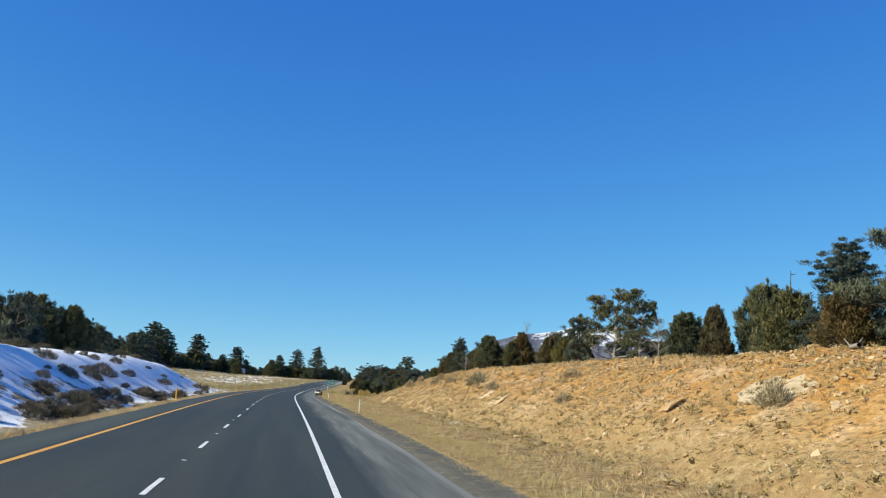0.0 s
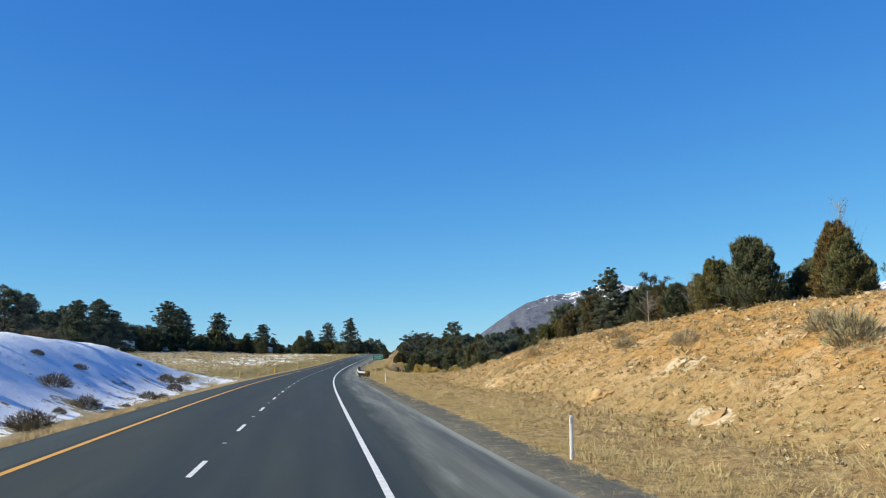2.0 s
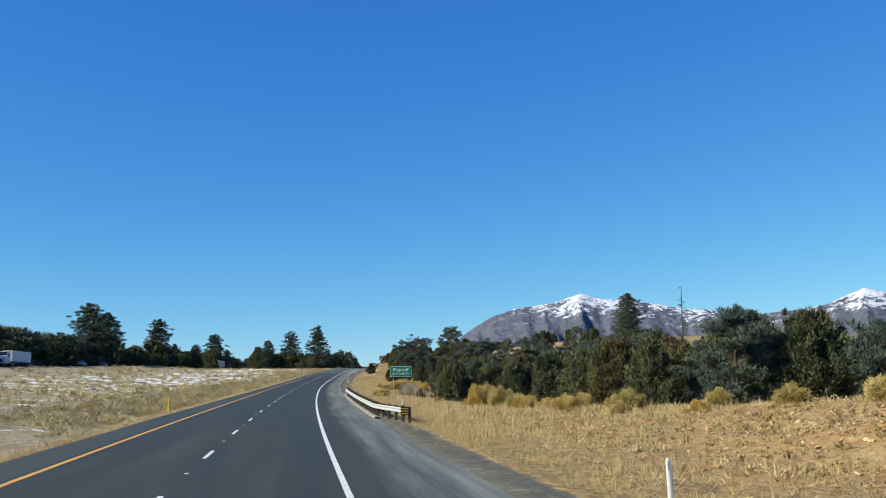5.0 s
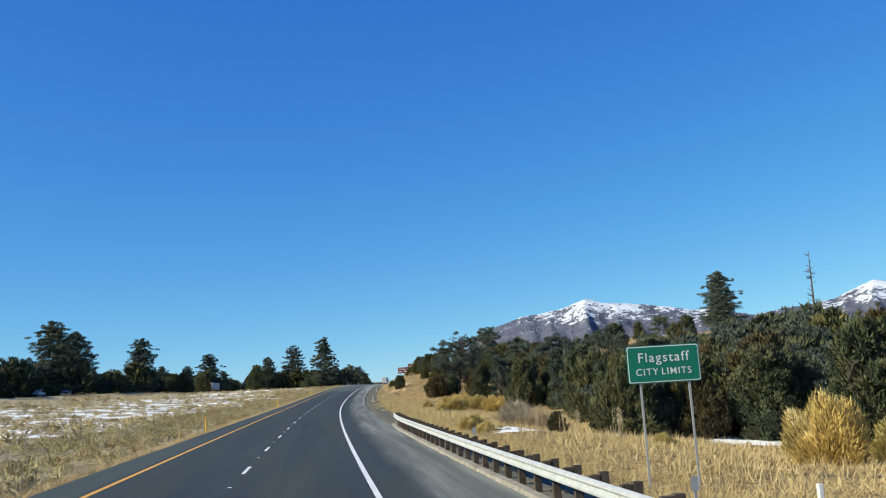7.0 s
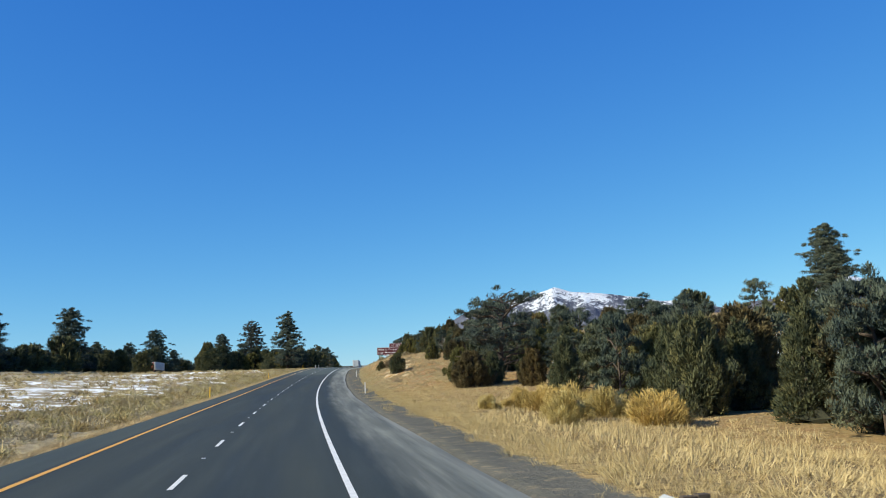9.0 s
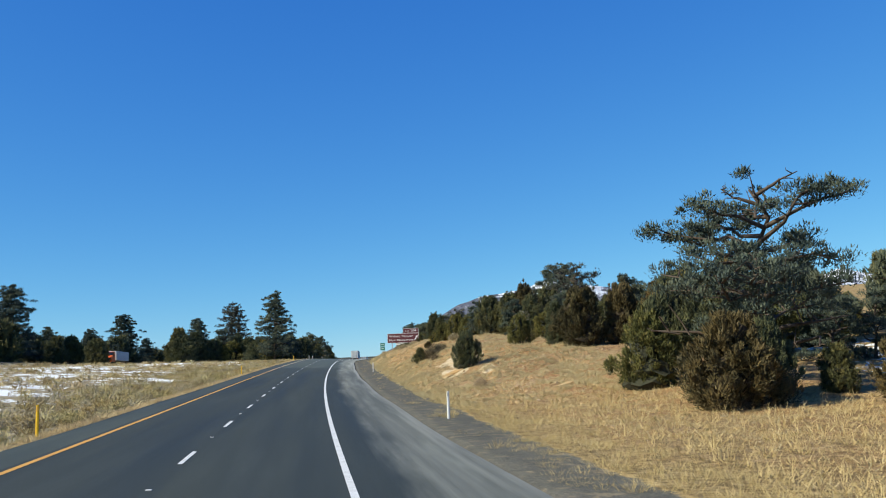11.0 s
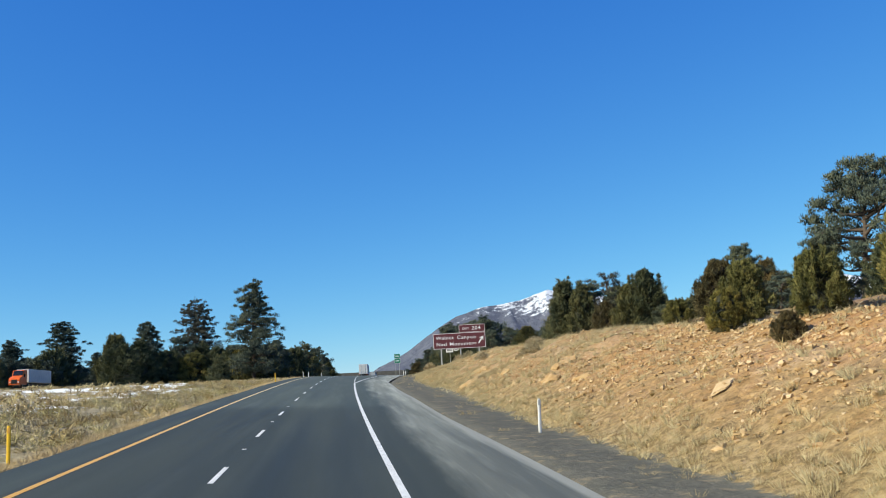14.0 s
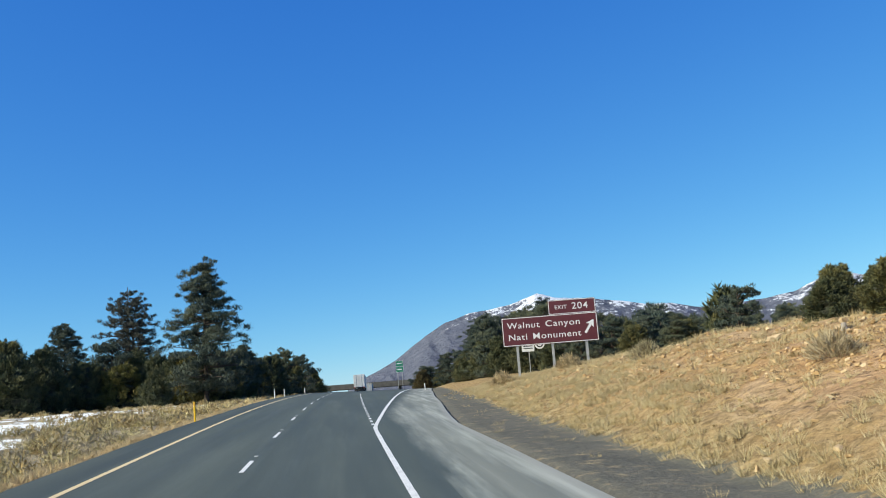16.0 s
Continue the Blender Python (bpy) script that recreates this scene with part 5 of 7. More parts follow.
def lorry(s, u, away, body_mat, cab_mat, label, z=None):
    """A tractor and box trailer; its nose points along +y."""
    x, y = plan(s, u)
    zz = float(road_z(s)) - FALL * u if z is None else z
    ob = thing("lorry", pose(float(x), float(y), zz, 0, 0, math.degrees(float(heading(s))) + (0 if away else 180)), label, "lorry")
    trailer = part("trailer", boxed(-1.29, 1.29, -8.0, 6.0, 1.15, 4.05, 0.05), body_mat, ob)
    for x in (-0.63, 0.63):
        part("door", boxed(x - 0.60, x + 0.60, -8.03, -8.002, 1.25, 3.95), body_mat, trailer)
        part("lock_bar", boxed(x - 0.03, x + 0.03, -8.06, -8.032, 1.2, 4.0), CHROME, trailer)
    part("bumper", boxed(-1.2, 1.2, -8.0, -7.85, 0.55, 0.72, 0.02), DARK, trailer)
    for x in (-1.1, 1.1):
        part("tail_light", boxed(x - 0.12, x + 0.12, -8.07, -8.005, 1.0, 1.14), RED_LENS, trailer)
    part("frame", boxed(-0.5, 0.5, -7.8, 8.6, 0.75, 1.13), DARK, ob)
    for x in (-1.0, 1.0):
        for y in (-6.9, -5.6, 4.3, 5.6, 9.4):
            wheel(ob, x, y)
    bm = bmesh.new()
    prof = [(6.9, 0.6), (6.9, 3.85), (8.5, 3.75), (9.1, 2.55), (10.7, 2.05), (11.0, 1.6), (11.0, 0.55)]
    a = [bm.verts.new((-1.2, y, z)) for y, z in prof]
    b = [bm.verts.new((1.2, y, z)) for y, z in prof]
    bm.faces.new(a), bm.faces.new(b[::-1])
    for i in range(len(prof)):
        j = (i + 1) % len(prof)
        bm.faces.new((a[j], a[i], b[i], b[j]))
    bmesh.ops.recalc_face_normals(bm, faces=bm.faces[:])
    bmesh.ops.bevel(bm, geom=bm.edges[:], offset=0.08, segments=2, affect="EDGES")
    cab = part("cab", bm, cab_mat, ob)
    for x in (-1.205, 1.205):
        part("side_window", boxed(x - 0.01, x + 0.01, 7.9, 8.75, 2.2, 2.95), GLASS, cab)
    screen = part("windscreen", boxed(-1.0, 1.0, -0.02, 0.02, 0, 1.15), GLASS, cab)
    screen.matrix_local = pose(0, 9.14, 2.62, 27, 0, 0)
    part("grille", boxed(-0.6, 0.6, 10.98, 11.05, 0.8, 1.7), DARK, cab)
    for x in (-0.9, 0.9):
        part("headlight", boxed(x - 0.15, x + 0.15, 10.97, 11.04, 1.0, 1.3), SIGN_WHITE, cab)
    return ob


def car(s, u, away, mat, label, z=None, pickup=False):
    x, y = plan(s, u)
    zz = float(road_z(s)) - FALL * u if z is None else z
    ob = thing("pickup_truck" if pickup else "car", pose(float(x), float(y), zz, 0, 0, math.degrees(float(heading(s))) + (0 if away else 180)), label, "car")
    if pickup:
        prof = [(-2.7, 0.45), (-2.7, 1.1), (-0.7, 1.12), (-0.55, 1.8), (0.75, 1.8), (1.25, 1.15), (2.6, 1.05), (2.75, 0.5)]
    else:
        prof = [(-2.3, 0.4), (-2.35, 0.95), (-1.7, 1.45), (0.3, 1.48), (1.1, 1.0), (2.2, 0.85), (2.35, 0.45)]
    bm = bmesh.new()
    a = [bm.verts.new((-0.92, y, z)) for y, z in prof]
    b = [bm.verts.new((0.92, y, z)) for y, z in prof]
    bm.faces.new(a), bm.faces.new(b[::-1])
    for i in range(len(prof)):
        j = (i + 1) % len(prof)
        bm.faces.new((a[j], a[i], b[i], b[j]))
    bmesh.ops.recalc_face_normals(bm, faces=bm.faces[:])
    bmesh.ops.bevel(bm, geom=bm.edges[:], offset=0.07, segments=2, affect="EDGES")
    body = part("body", bm, mat, ob)
    y0, y1, z0, z1 = (-0.45, 0.8, 1.2, 1.66) if pickup else (-1.5, 0.45, 1.02, 1.36)
    for x in (-0.925, 0.925):
        part("side_window", boxed(x - 0.008, x + 0.008, y0, y1, z0, z1), GLASS, body)
    part("rear_window", boxed(-0.7, 0.7, -0.66 if pickup else -2.06, -0.60 if pickup else -1.98, 1.2 if pickup else 1.08, 1.65 if pickup else 1.3), GLASS, body)
    for x in (-0.75, 0.75):
        part("tail_light", boxed(x - 0.1, x + 0.1, (-2.75 if pickup else -2.38), (-2.66 if pickup else -2.3), 0.75, 0.95), RED_LENS, body)
        for y in ((-1.7, 1.75) if pickup else (-1.4, 1.45)):
            wheel(ob, x * 1.08, y, 0.36, 0.22)
    return ob


lorry(706, 0.0, True, TRUCK_WHITE, TRUCK_WHITE, "white box lorry driving away on the highway")
lorry(775, 0.0, True, TRUCK_GREY, TRUCK_GREY, "grey box lorry driving away on the highway")
car(745, -3.6, True, CAR_SILVER, "silver car driving away on the highway")


def other_z(s):
    return float(road_z(s) + np.interp(s, FAR_S, FAR_H)) + 0.9


lorry(636, OTHER_U + 12, False, TRUCK_WHITE, TRUCK_ORANGE, "lorry with an orange cab and white trailer on the far carriageway", other_z(636))
lorry(418, OTHER_U, False, TRUCK_WHITE, TRUCK_WHITE, "white lorry on the far carriageway before the pines", other_z(418))
car(480, OTHER_U - 2, False, CAR_SILVER, "silver pickup truck on the far carriageway", other_z(480), True)
car(490, OTHER_U + 2, False, CAR_BLUE, "dark blue car on the far carriageway", other_z(490))


def overpass(s):
    x, y = plan(s, 0)
    ob = thing("overpass", pose(float(x), float(y), float(road_z(s)), 0, 0, math.degrees(float(heading(s)))), "grey concrete road bridge across the highway far ahead", "bridge")
    part("deck", boxed(-70, 70, -5, 5, 5.0, 6.3, 0.1), CONCRETE, ob)
    for y in (-4.9, 4.7):
        part("parapet", boxed(-70, 70, y, y + 0.2, 6.3, 7.0), CONCRETE, ob)
    for x in (-22, -9.5, 9.5):
        part("pier", boxed(x - 0.6, x + 0.6, -3.5, 3.5, -2.0, 5.0, 0.15), CONCRETE, ob)


overpass(840)


# ---- trees ----
KINDS = {
    "hero": (lambda i: juniper(11 + i, 4.5, 5.0, JUNIPER, 250, 105, 0.19, (0.30, 0.42)[i % 2], 4), 3, 4.5, "juniper_tree", "dense dark green juniper, bushy down to the ground", "tree"),
    "olive": (lambda i: juniper(17 + i, 4.5, 5.2, JUNIPER_OLIVE, 230, 95, 0.19, (0.34, 0.46)[i % 2], 3), 2, 4.5, "juniper_tree", "dense olive green juniper, bushy down to the ground", "tree"),
    "herobrown": (lambda i: juniper(21 + i, 4.5, 4.6, JUNIPER_BROWN, 250, 105, 0.19, (0.34, 0.28)[i % 2], 3), 2, 4.5, "juniper_tree", "bushy juniper with rusty brown foliage", "tree"),
    "juniper": (lambda i: juniper(31 + i, 5.0, 4.3, JUNIPER, 260, 74, 0.20, (0.42, 0.32, 0.55, 0.36)[i % 4], (2, 4, 3, 0)[i % 4]), 5, 5.0, "juniper_tree", "dense dark green juniper tree on the slope", "tree"),
    "brown": (lambda i: juniper(41 + i, 5.0, 4.1, JUNIPER_BROWN, 240, 72, 0.20, (0.38, 0.5)[i % 2], 3), 3, 5.0, "juniper_tree", "bushy juniper tree with rusty brown foliage", "tree"),
    "cone": (lambda i: juniper(61 + i, 5.0, 3.4, JUNIPER, 170, 120, 0.17, 0.75, 9), 2, 5.0, "juniper_tree", "pointed dark green juniper tree with jagged spires", "tree"),
    "far": (lambda i: juniper(81 + i, 5.0, 5.0, JUNIPER, 70, 30, 0.55, (0.5, 0.38, 0.62)[i % 3], 2, 1), 5, 5.0, "woodland_juniper", "dark juniper tree at the edge of the woods", "tree"),
    "pinyon": (lambda i: old_pine(101 + i, 7.0, 5.4, PINE, 20, 5, 140, 0.56, 0.10, 0.80, (0.5, 0.38, 0.55)[i % 3]), 5, 7.0, "pinyon_pine", "round-crowned dark pinyon pine", "tree"),
    "spread": (lambda i: old_pine(131 + i, 9.0, 8.8, PINE, 30, 5, 210, 0.62, 0.20, 0.58, 0.40, 7, 0.04), 2, 9.0, "pinyon_pine", "old spreading pine with bare grey limbs between clumps", "tree"),
    "gnarled": (lambda i: old_pine(137 + i, 7.0, 6.4, JUNIPER, 22, 5, 120, 0.50, 0.14, 0.8, 0.60, 2, -0.06, DEAD_WOOD), 2, 7.0, "old_juniper", "gnarled old juniper with bare pale trunk and thin crown", "tree"),
    "round": (lambda i: old_pine(161 + i, 9.0, 7.6, PINE, 30, 5, 150, 0.66, 0.30, 0.8, 0.36), 1, 9.0, "pinyon_pine", "tall pine with a full round crown", "tree"),
    "farpine": (lambda i: old_pine(141 + i, 9.0, 7.0, PINE, 14, 3, 42, 0.95, 0.12, 2.2, 0.45), 4, 9.0, "woodland_pine", "dark round pine in the woods", "tree"),
    "ponderosa": (lambda i: tall_pine(151 + i, 22.0, 14.0, PINE, 140, 170, 0.13, 1.65, 1, 0.52, 0.38), 4, 22.0, "ponderosa_pine", "tall dark ponderosa pine with layered boughs", "tree"),
    "thin": (lambda i: tall_pine(171 + i, 21.0, 11.5, PINE_FADED, 170, 105, 0.30, 1.15, 2, 0.30, 0.32), 1, 21.0, "ponderosa_pine", "thin half-bare ponderosa pine with forked trunk", "tree"),
    "sparse": (lambda i: old_pine(181 + i, 6.0, 4.4, PINE_FADED, 15, 4, 34, 0.42, 0.30, 0.9, 0.7), 1, 6.0, "pinyon_pine", "thin half-dead pine with sparse grey needles", "tree"),
    "snag": (lambda i: (bare_tree(191 + i, 16.0, 4.5, BARK, 34, True, 0.1), None), 1, 16.0, "dead_tree", "bare dead pine trunk with short broken limbs", "tree"),
    "bare": (lambda i: (bare_tree(201 + i, 5.0, 4.5, DEAD_WOOD, 46, True, 0.8), None), 2, 5.0, "dead_tree", "leafless grey tree with thin upright twigs", "tree"),
}
grown = {}
tree_rng = np.random.default_rng(77)


def plant(kind, s, u, height, wide=1.0, variant=None, label=None, lean=0.0):
    """Stands one tree of a kind on the ground, that high; wide stretches its crown."""
    make, count, tall, name, text, category = KINDS[kind]
    i = int(tree_rng.integers(count)) if variant is None else variant % count
    k = height / tall
    m = Matrix.Translation(spot(s, u, -0.05 - 0.05 * min(height, 6.0))) @ pose(0, 0, 0, lean, 0, float(tree_rng.uniform(0, 360)) if not lean else 0)
    size = Vector((k * wide, k * wide, k))
    if (kind, i) not in grown:
        trunk, crown = make(i)
        ob = thing(name, m @ Matrix.Diagonal((*size, 1)), text, category)
        part("trunk", trunk, None, ob)
        if crown:
            part("crown", crown, None, ob)
        grown[kind, i] = ob
    else:
        first = grown[kind, i]
        ob = copy_thing(first, m @ Matrix.Diagonal((size.x / first.scale.x, size.y / first.scale.y, size.z / first.scale.z, 1)))
        ob["label"] = text
    if label:
        ob["label"] = label
    return ob


# on the first bank
for kind, s, u, h, w in (("gnarled", 77, 27.6, 7.0, 1.0), ("gnarled", 72.5, 28.0, 5.6, 0.8), ("pinyon", 80.5, 25.8, 4.7, 0.8), ("ponderosa", 49, 31, 7.4, 1.35), ("juniper", 60, 32, 5.8, 0.9), ("snag", 60, 34, 6.8, 1.0), ("brown", 61, 29, 4.2, 0.8), ("pinyon", 43, 31, 8.0, 1.0), ("juniper", 39, 29, 6.0, 1.0),
            ("bare", 66, 27, 3.2, 1.2), ("juniper", 88, 27.5, 2.6, 1.0), ("sparse", 93.5, 29.5, 4.8, 0.8), ("juniper", 95.5, 28.6, 3.3, 1.0), ("brown", 98, 28.0, 3.5, 1.0), ("juniper", 102, 24.8, 3.0, 1.0), ("brown", 106.6, 27.0, 4.4, 1.0), ("bare", 106.9, 27.6, 5.3, 0.6), ("juniper", 109.8, 24.0, 4.1, 1.1),
            ("juniper", 116, 24.6, 3.2, 1.1), ("juniper", 119.5, 34.9, 5.8, 0.9), ("brown", 121, 26.0, 2.6, 1.1), ("bare", 124, 26.5, 3.4, 0.9), ("juniper", 127, 26.4, 3.2, 1.1), ("brown", 132, 27.0, 3.4, 1.1), ("pinyon", 133, 30.5, 4.6, 1.0)):
    plant(kind, s, u, h, w)
for kind, s, u, h, w in (("ponderosa", 142.8, 26.3, 6.3, 1.0), ("brown", 145.8, 25.6, 4.0, 0.9), ("sparse", 139, 28.5, 5.0, 0.9), ("olive", 143.5, 28.6, 4.4, 1.0), ("juniper", 137, 27.5, 3.8, 1.1), ("pinyon", 150.5, 27.0, 4.6, 0.9), ("brown", 148.5, 27.5, 3.6, 1.0), ("pinyon", 155.6, 28.4, 6.2, 0.65), ("olive", 160, 28.0, 4.4, 0.9),
            ("pinyon", 169.6, 29.2, 6.9, 0.8), ("olive", 166, 27.6, 4.2, 0.9), ("juniper", 164, 30, 5.0, 0.9), ("juniper", 175, 29, 4.6, 1.0), ("bare", 128, 24.6, 2.6, 1.3), ("cone", 188, 29, 4.4, 1.0), ("pinyon", 175, 36, 7.0, 0.8)):
    plant(kind, s, u, h, w)
for i in range(30):
    plant(str(tree_rng.choice(["juniper", "brown", "pinyon", "olive"], p=[0.4, 0.15, 0.3, 0.15])), 90 + i * 2.9 + tree_rng.uniform(-1.2, 1.2), tree_rng.uniform(25.8, 30.0), tree_rng.uniform(2.3, 3.7), tree_rng.uniform(1.0, 1.35))
for i in range(60):
    s, u = tree_rng.uniform(20, 205), tree_rng.uniform(33, 54)
    kind = str(tree_rng.choice(["juniper", "brown", "pinyon"], p=[0.4, 0.2, 0.4]) if u < 40 else tree_rng.choice(["far", "farpine"]))
    plant(kind, s, u, tree_rng.uniform(3.0, 4.8) + (u - 31) * 0.03, tree_rng.uniform(0.85, 1.15))
# the woods beyond the fill
for i in range(215):
    s, u = tree_rng.uniform(200, 350), 26 + 44 * tree_rng.uniform(0, 1) ** 1.5
    near = u < 36
    h = tree_rng.uniform(4.7, 6.9) + max(0, u - 36) * 0.09
    kind = str(tree_rng.choice(["juniper", "brown", "pinyon", "cone"], p=[0.34, 0.08, 0.50, 0.08]) if near else tree_rng.choice(["far", "farpine", "brown"], p=[0.34, 0.60, 0.06]))
    plant(kind, s, u, h, tree_rng.uniform(0.95, 1.3))
for kind, s, u, h, w in (("hero", 263, 23, 5.0, 1.05), ("hero", 268, 25.5, 5.2, 1.0), ("herobrown", 259, 21.5, 4.0, 0.9), ("juniper", 258, 25, 5.6, 1.1), ("juniper", 290, 27, 6.8, 1.0), ("juniper", 297, 25, 7.4, 0.8), ("pinyon", 305, 26, 8.0, 0.8),
                         ("cone", 313, 27, 6.6, 1.0), ("juniper", 320, 24, 6.4, 0.9), ("pinyon", 331, 23, 7.0, 0.7), ("juniper", 340, 21.5, 5.2, 0.8), ("snag", 373, 88, 15.5, 1.1), ("ponderosa", 415, 86, 14.0, 1.3), ("ponderosa", 409, 84, 9.5, 1.3)):
    plant(kind, s, u, h, w)
for kind, s, u, h, w in (("hero", 259.5, 17.6, 5.0, 0.9), ("hero", 263.5, 18.6, 5.4, 0.9), ("herobrown", 262.9, 14.3, 1.4, 1.0), ("pinyon", 280, 23.5, 6.2, 1.05), ("juniper", 286, 23.5, 6.4, 1.05), ("pinyon", 274, 25, 5.8, 1.15)):
    plant(kind, s, u, h, w)
# round the old pine
plant("spread", 367.2, 21.4, 10.8, 1.12, 0)
for kind, s, u, h, w in (("olive", 371, 17.8, 4.1, 0.92), ("herobrown", 360.5, 17.3, 4.1, 1.05), ("herobrown", 357.5, 22.9, 4.0, 0.75), ("hero", 363.2, 20.0, 3.6, 0.7), ("juniper", 363.5, 23.3, 2.3, 1.0), ("hero", 376.5, 20.5, 4.6, 0.9), ("gnarled", 361, 34.6, 6.0, 1.0), ("olive", 356, 31, 4.2, 0.9),
            ("juniper", 378, 25, 4.8, 0.9), ("brown", 367, 35, 5.0, 0.9), ("brown", 377, 37, 7.0, 0.8), ("olive", 388, 38.0, 3.0, 1.2), ("olive", 384, 34.0, 4.4, 0.9), ("pinyon", 381, 40, 7.0, 0.8), ("juniper", 352, 28, 6.0, 0.9), ("pinyon", 348, 32, 7.6, 0.8), ("pinyon", 345, 27, 6.2, 0.8), ("pinyon", 387, 30, 6.0, 0.9), ("juniper", 386, 27, 4.6, 1.0)):
    plant(kind, s, u, h, w)
plant("hero", 395.4, 12.5, 2.9, 0.80, 0)
# beyond it, along the crest
for kind, s, u, h, w in (("herobrown", 395.2, 21.3, 4.7, 0.95), ("herobrown", 395.4, 24.6, 4.9, 0.8), ("juniper", 397.5, 19.9, 3.6, 0.75), ("pinyon", 402.5, 22.0, 4.7, 0.75), ("juniper", 391.5, 27.0, 5.6, 0.9), ("brown", 389.5, 30.5, 6.2, 0.9), ("olive", 402.3, 18.0, 2.7, 0.85), ("olive", 408.6, 21.6, 2.5, 1.0), ("juniper", 411, 22.8, 3.4, 0.9), ("sparse", 420, 27.2, 6.9, 1.2), ("brown", 413.4, 25.0, 3.0, 1.1),
            ("pinyon", 425.2, 34.4, 5.9, 0.9), ("bare", 417.8, 21.6, 2.6, 1.5), ("hero", 420.7, 11.5, 1.6, 0.9), ("hero", 431.6, 20.5, 4.6, 0.9), ("pinyon", 433, 20.0, 4.9, 1.1), ("juniper", 431.7, 23.2, 4.8, 1.0), ("juniper", 428.2, 22.2, 4.8, 0.95), ("brown", 427.6, 23.8, 5.9, 0.8), ("pinyon", 425, 22.2, 4.4, 1.0), ("juniper", 423.0, 23.5, 4.6, 1.0)):
    plant(kind, s, u, h, w)
for kind, s, u, h, w in (("round", 478, 38.4, 11.2, 0.92), ("olive", 439.4, 17.6, 3.2, 0.85), ("olive", 437.8, 19.0, 2.8, 0.9), ("pinyon", 444.5, 17.6, 3.0, 1.0), ("olive", 443.2, 16.3, 2.3, 0.9), ("herobrown", 441.5, 14.4, 1.0, 1.2), ("pinyon", 455, 19.3, 3.6, 0.8), ("olive", 452, 17.8, 2.8, 0.9), ("olive", 459, 17.4, 1.3, 1.2), ("olive", 450, 16.2, 1.8, 1.1),
            ("pinyon", 469, 20.3, 1.6, 1.2), ("olive", 466.5, 20.6, 1.6, 1.2), ("juniper", 464, 20.2, 1.4, 1.2), ("herobrown", 457.6, 19.2, 3.1, 0.9), ("cone", 479.8, 22.9, 4.8, 1.3), ("cone", 480.6, 21.8, 3.8, 1.3), ("brown", 482.5, 20.6, 2.9, 1.0), ("cone", 492, 19.8, 5.4, 1.25), ("cone", 490.4, 20.9, 4.8, 1.2), ("pinyon", 491.5, 22.4, 5.0, 0.9),
            ("sparse", 495.8, 25.0, 5.8, 0.95), ("juniper", 497.5, 20.0, 2.6, 1.0), ("juniper", 503, 18.6, 2.0, 1.6), ("juniper", 508, 19.0, 1.9, 1.6), ("pinyon", 474, 30, 2.8, 1.2)):
    plant(kind, s, u, h, w)
for kind, s, u, h, w in (("juniper", 509, 24, 2.8, 1.3), ("juniper", 505, 28, 5.0, 0.8), ("juniper", 526, 32, 3.6, 1.1), ("juniper", 527, 30, 4.0, 1.1), ("pinyon", 544.8, 38, 4.6, 1.0),
            ("pinyon", 561, 40, 3.4, 1.2), ("juniper", 570, 30, 4.6, 0.9), ("pinyon", 599, 40, 5.8, 1.1), ("juniper", 598, 36, 5.8, 1.1)):
    plant(kind, s, u, h, w)
for i in range(120):
    s, u = tree_rng.uniform(350, 650), 28 + 50 * tree_rng.uniform(0, 1) ** 1.3
    kind = str(tree_rng.choice(["juniper", "pinyon", "brown"], p=[0.4, 0.4, 0.2]) if u < 36 else tree_rng.choice(["far", "farpine"]))
    plant(kind, s, u, tree_rng.uniform(4.0, 6.4) * np.interp(s, [430, 445, 500, 515, 560, 580], [1, 0.75, 0.7, 0.5, 0.5, 1]), tree_rng.uniform(0.85, 1.15))
for i in range(60):
    s, u = tree_rng.uniform(590, 830), tree_rng.uniform(25, 70)
    plant(str(tree_rng.choice(["far", "farpine"])), s, u, tree_rng.uniform(6.0, 9.5), tree_rng.uniform(0.9, 1.2))
# left: behind the snowy mound
for kind, s, u, h, w in (("ponderosa", 189.5, -26.8, 8.6, 1.25), ("ponderosa", 185, -27.5, 9.6, 1.25), ("ponderosa", 172.7, -26.8, 7.4, 1.3), ("pinyon", 166, -31.6, 7.2, 1.0), ("ponderosa", 151, -34, 7.6, 1.3), ("pinyon", 158, -30, 7.0, 1.0), ("pinyon", 179, -30, 7.6, 1.0), ("juniper", 193, -28.5, 5.6, 1.1),
            ("ponderosa", 197, -34, 6.8, 1.3), ("juniper", 201, -27.5, 4.0, 1.2), ("ponderosa", 262, -62, 14.0, 1.1), ("ponderosa", 272, -58, 12.0, 1.1)):
    plant(kind, s, u, h, w)
for i in range(64):
    s = tree_rng.uniform(45, 205)
    plant(str(tree_rng.choice(["pinyon", "juniper", "farpine"], p=[0.5, 0.2, 0.3])), s, -tree_rng.uniform(29, 56), tree_rng.uniform(6.0, 9.2) * (0.85 if s > 170 else 1.0), tree_rng.uniform(0.9, 1.15))
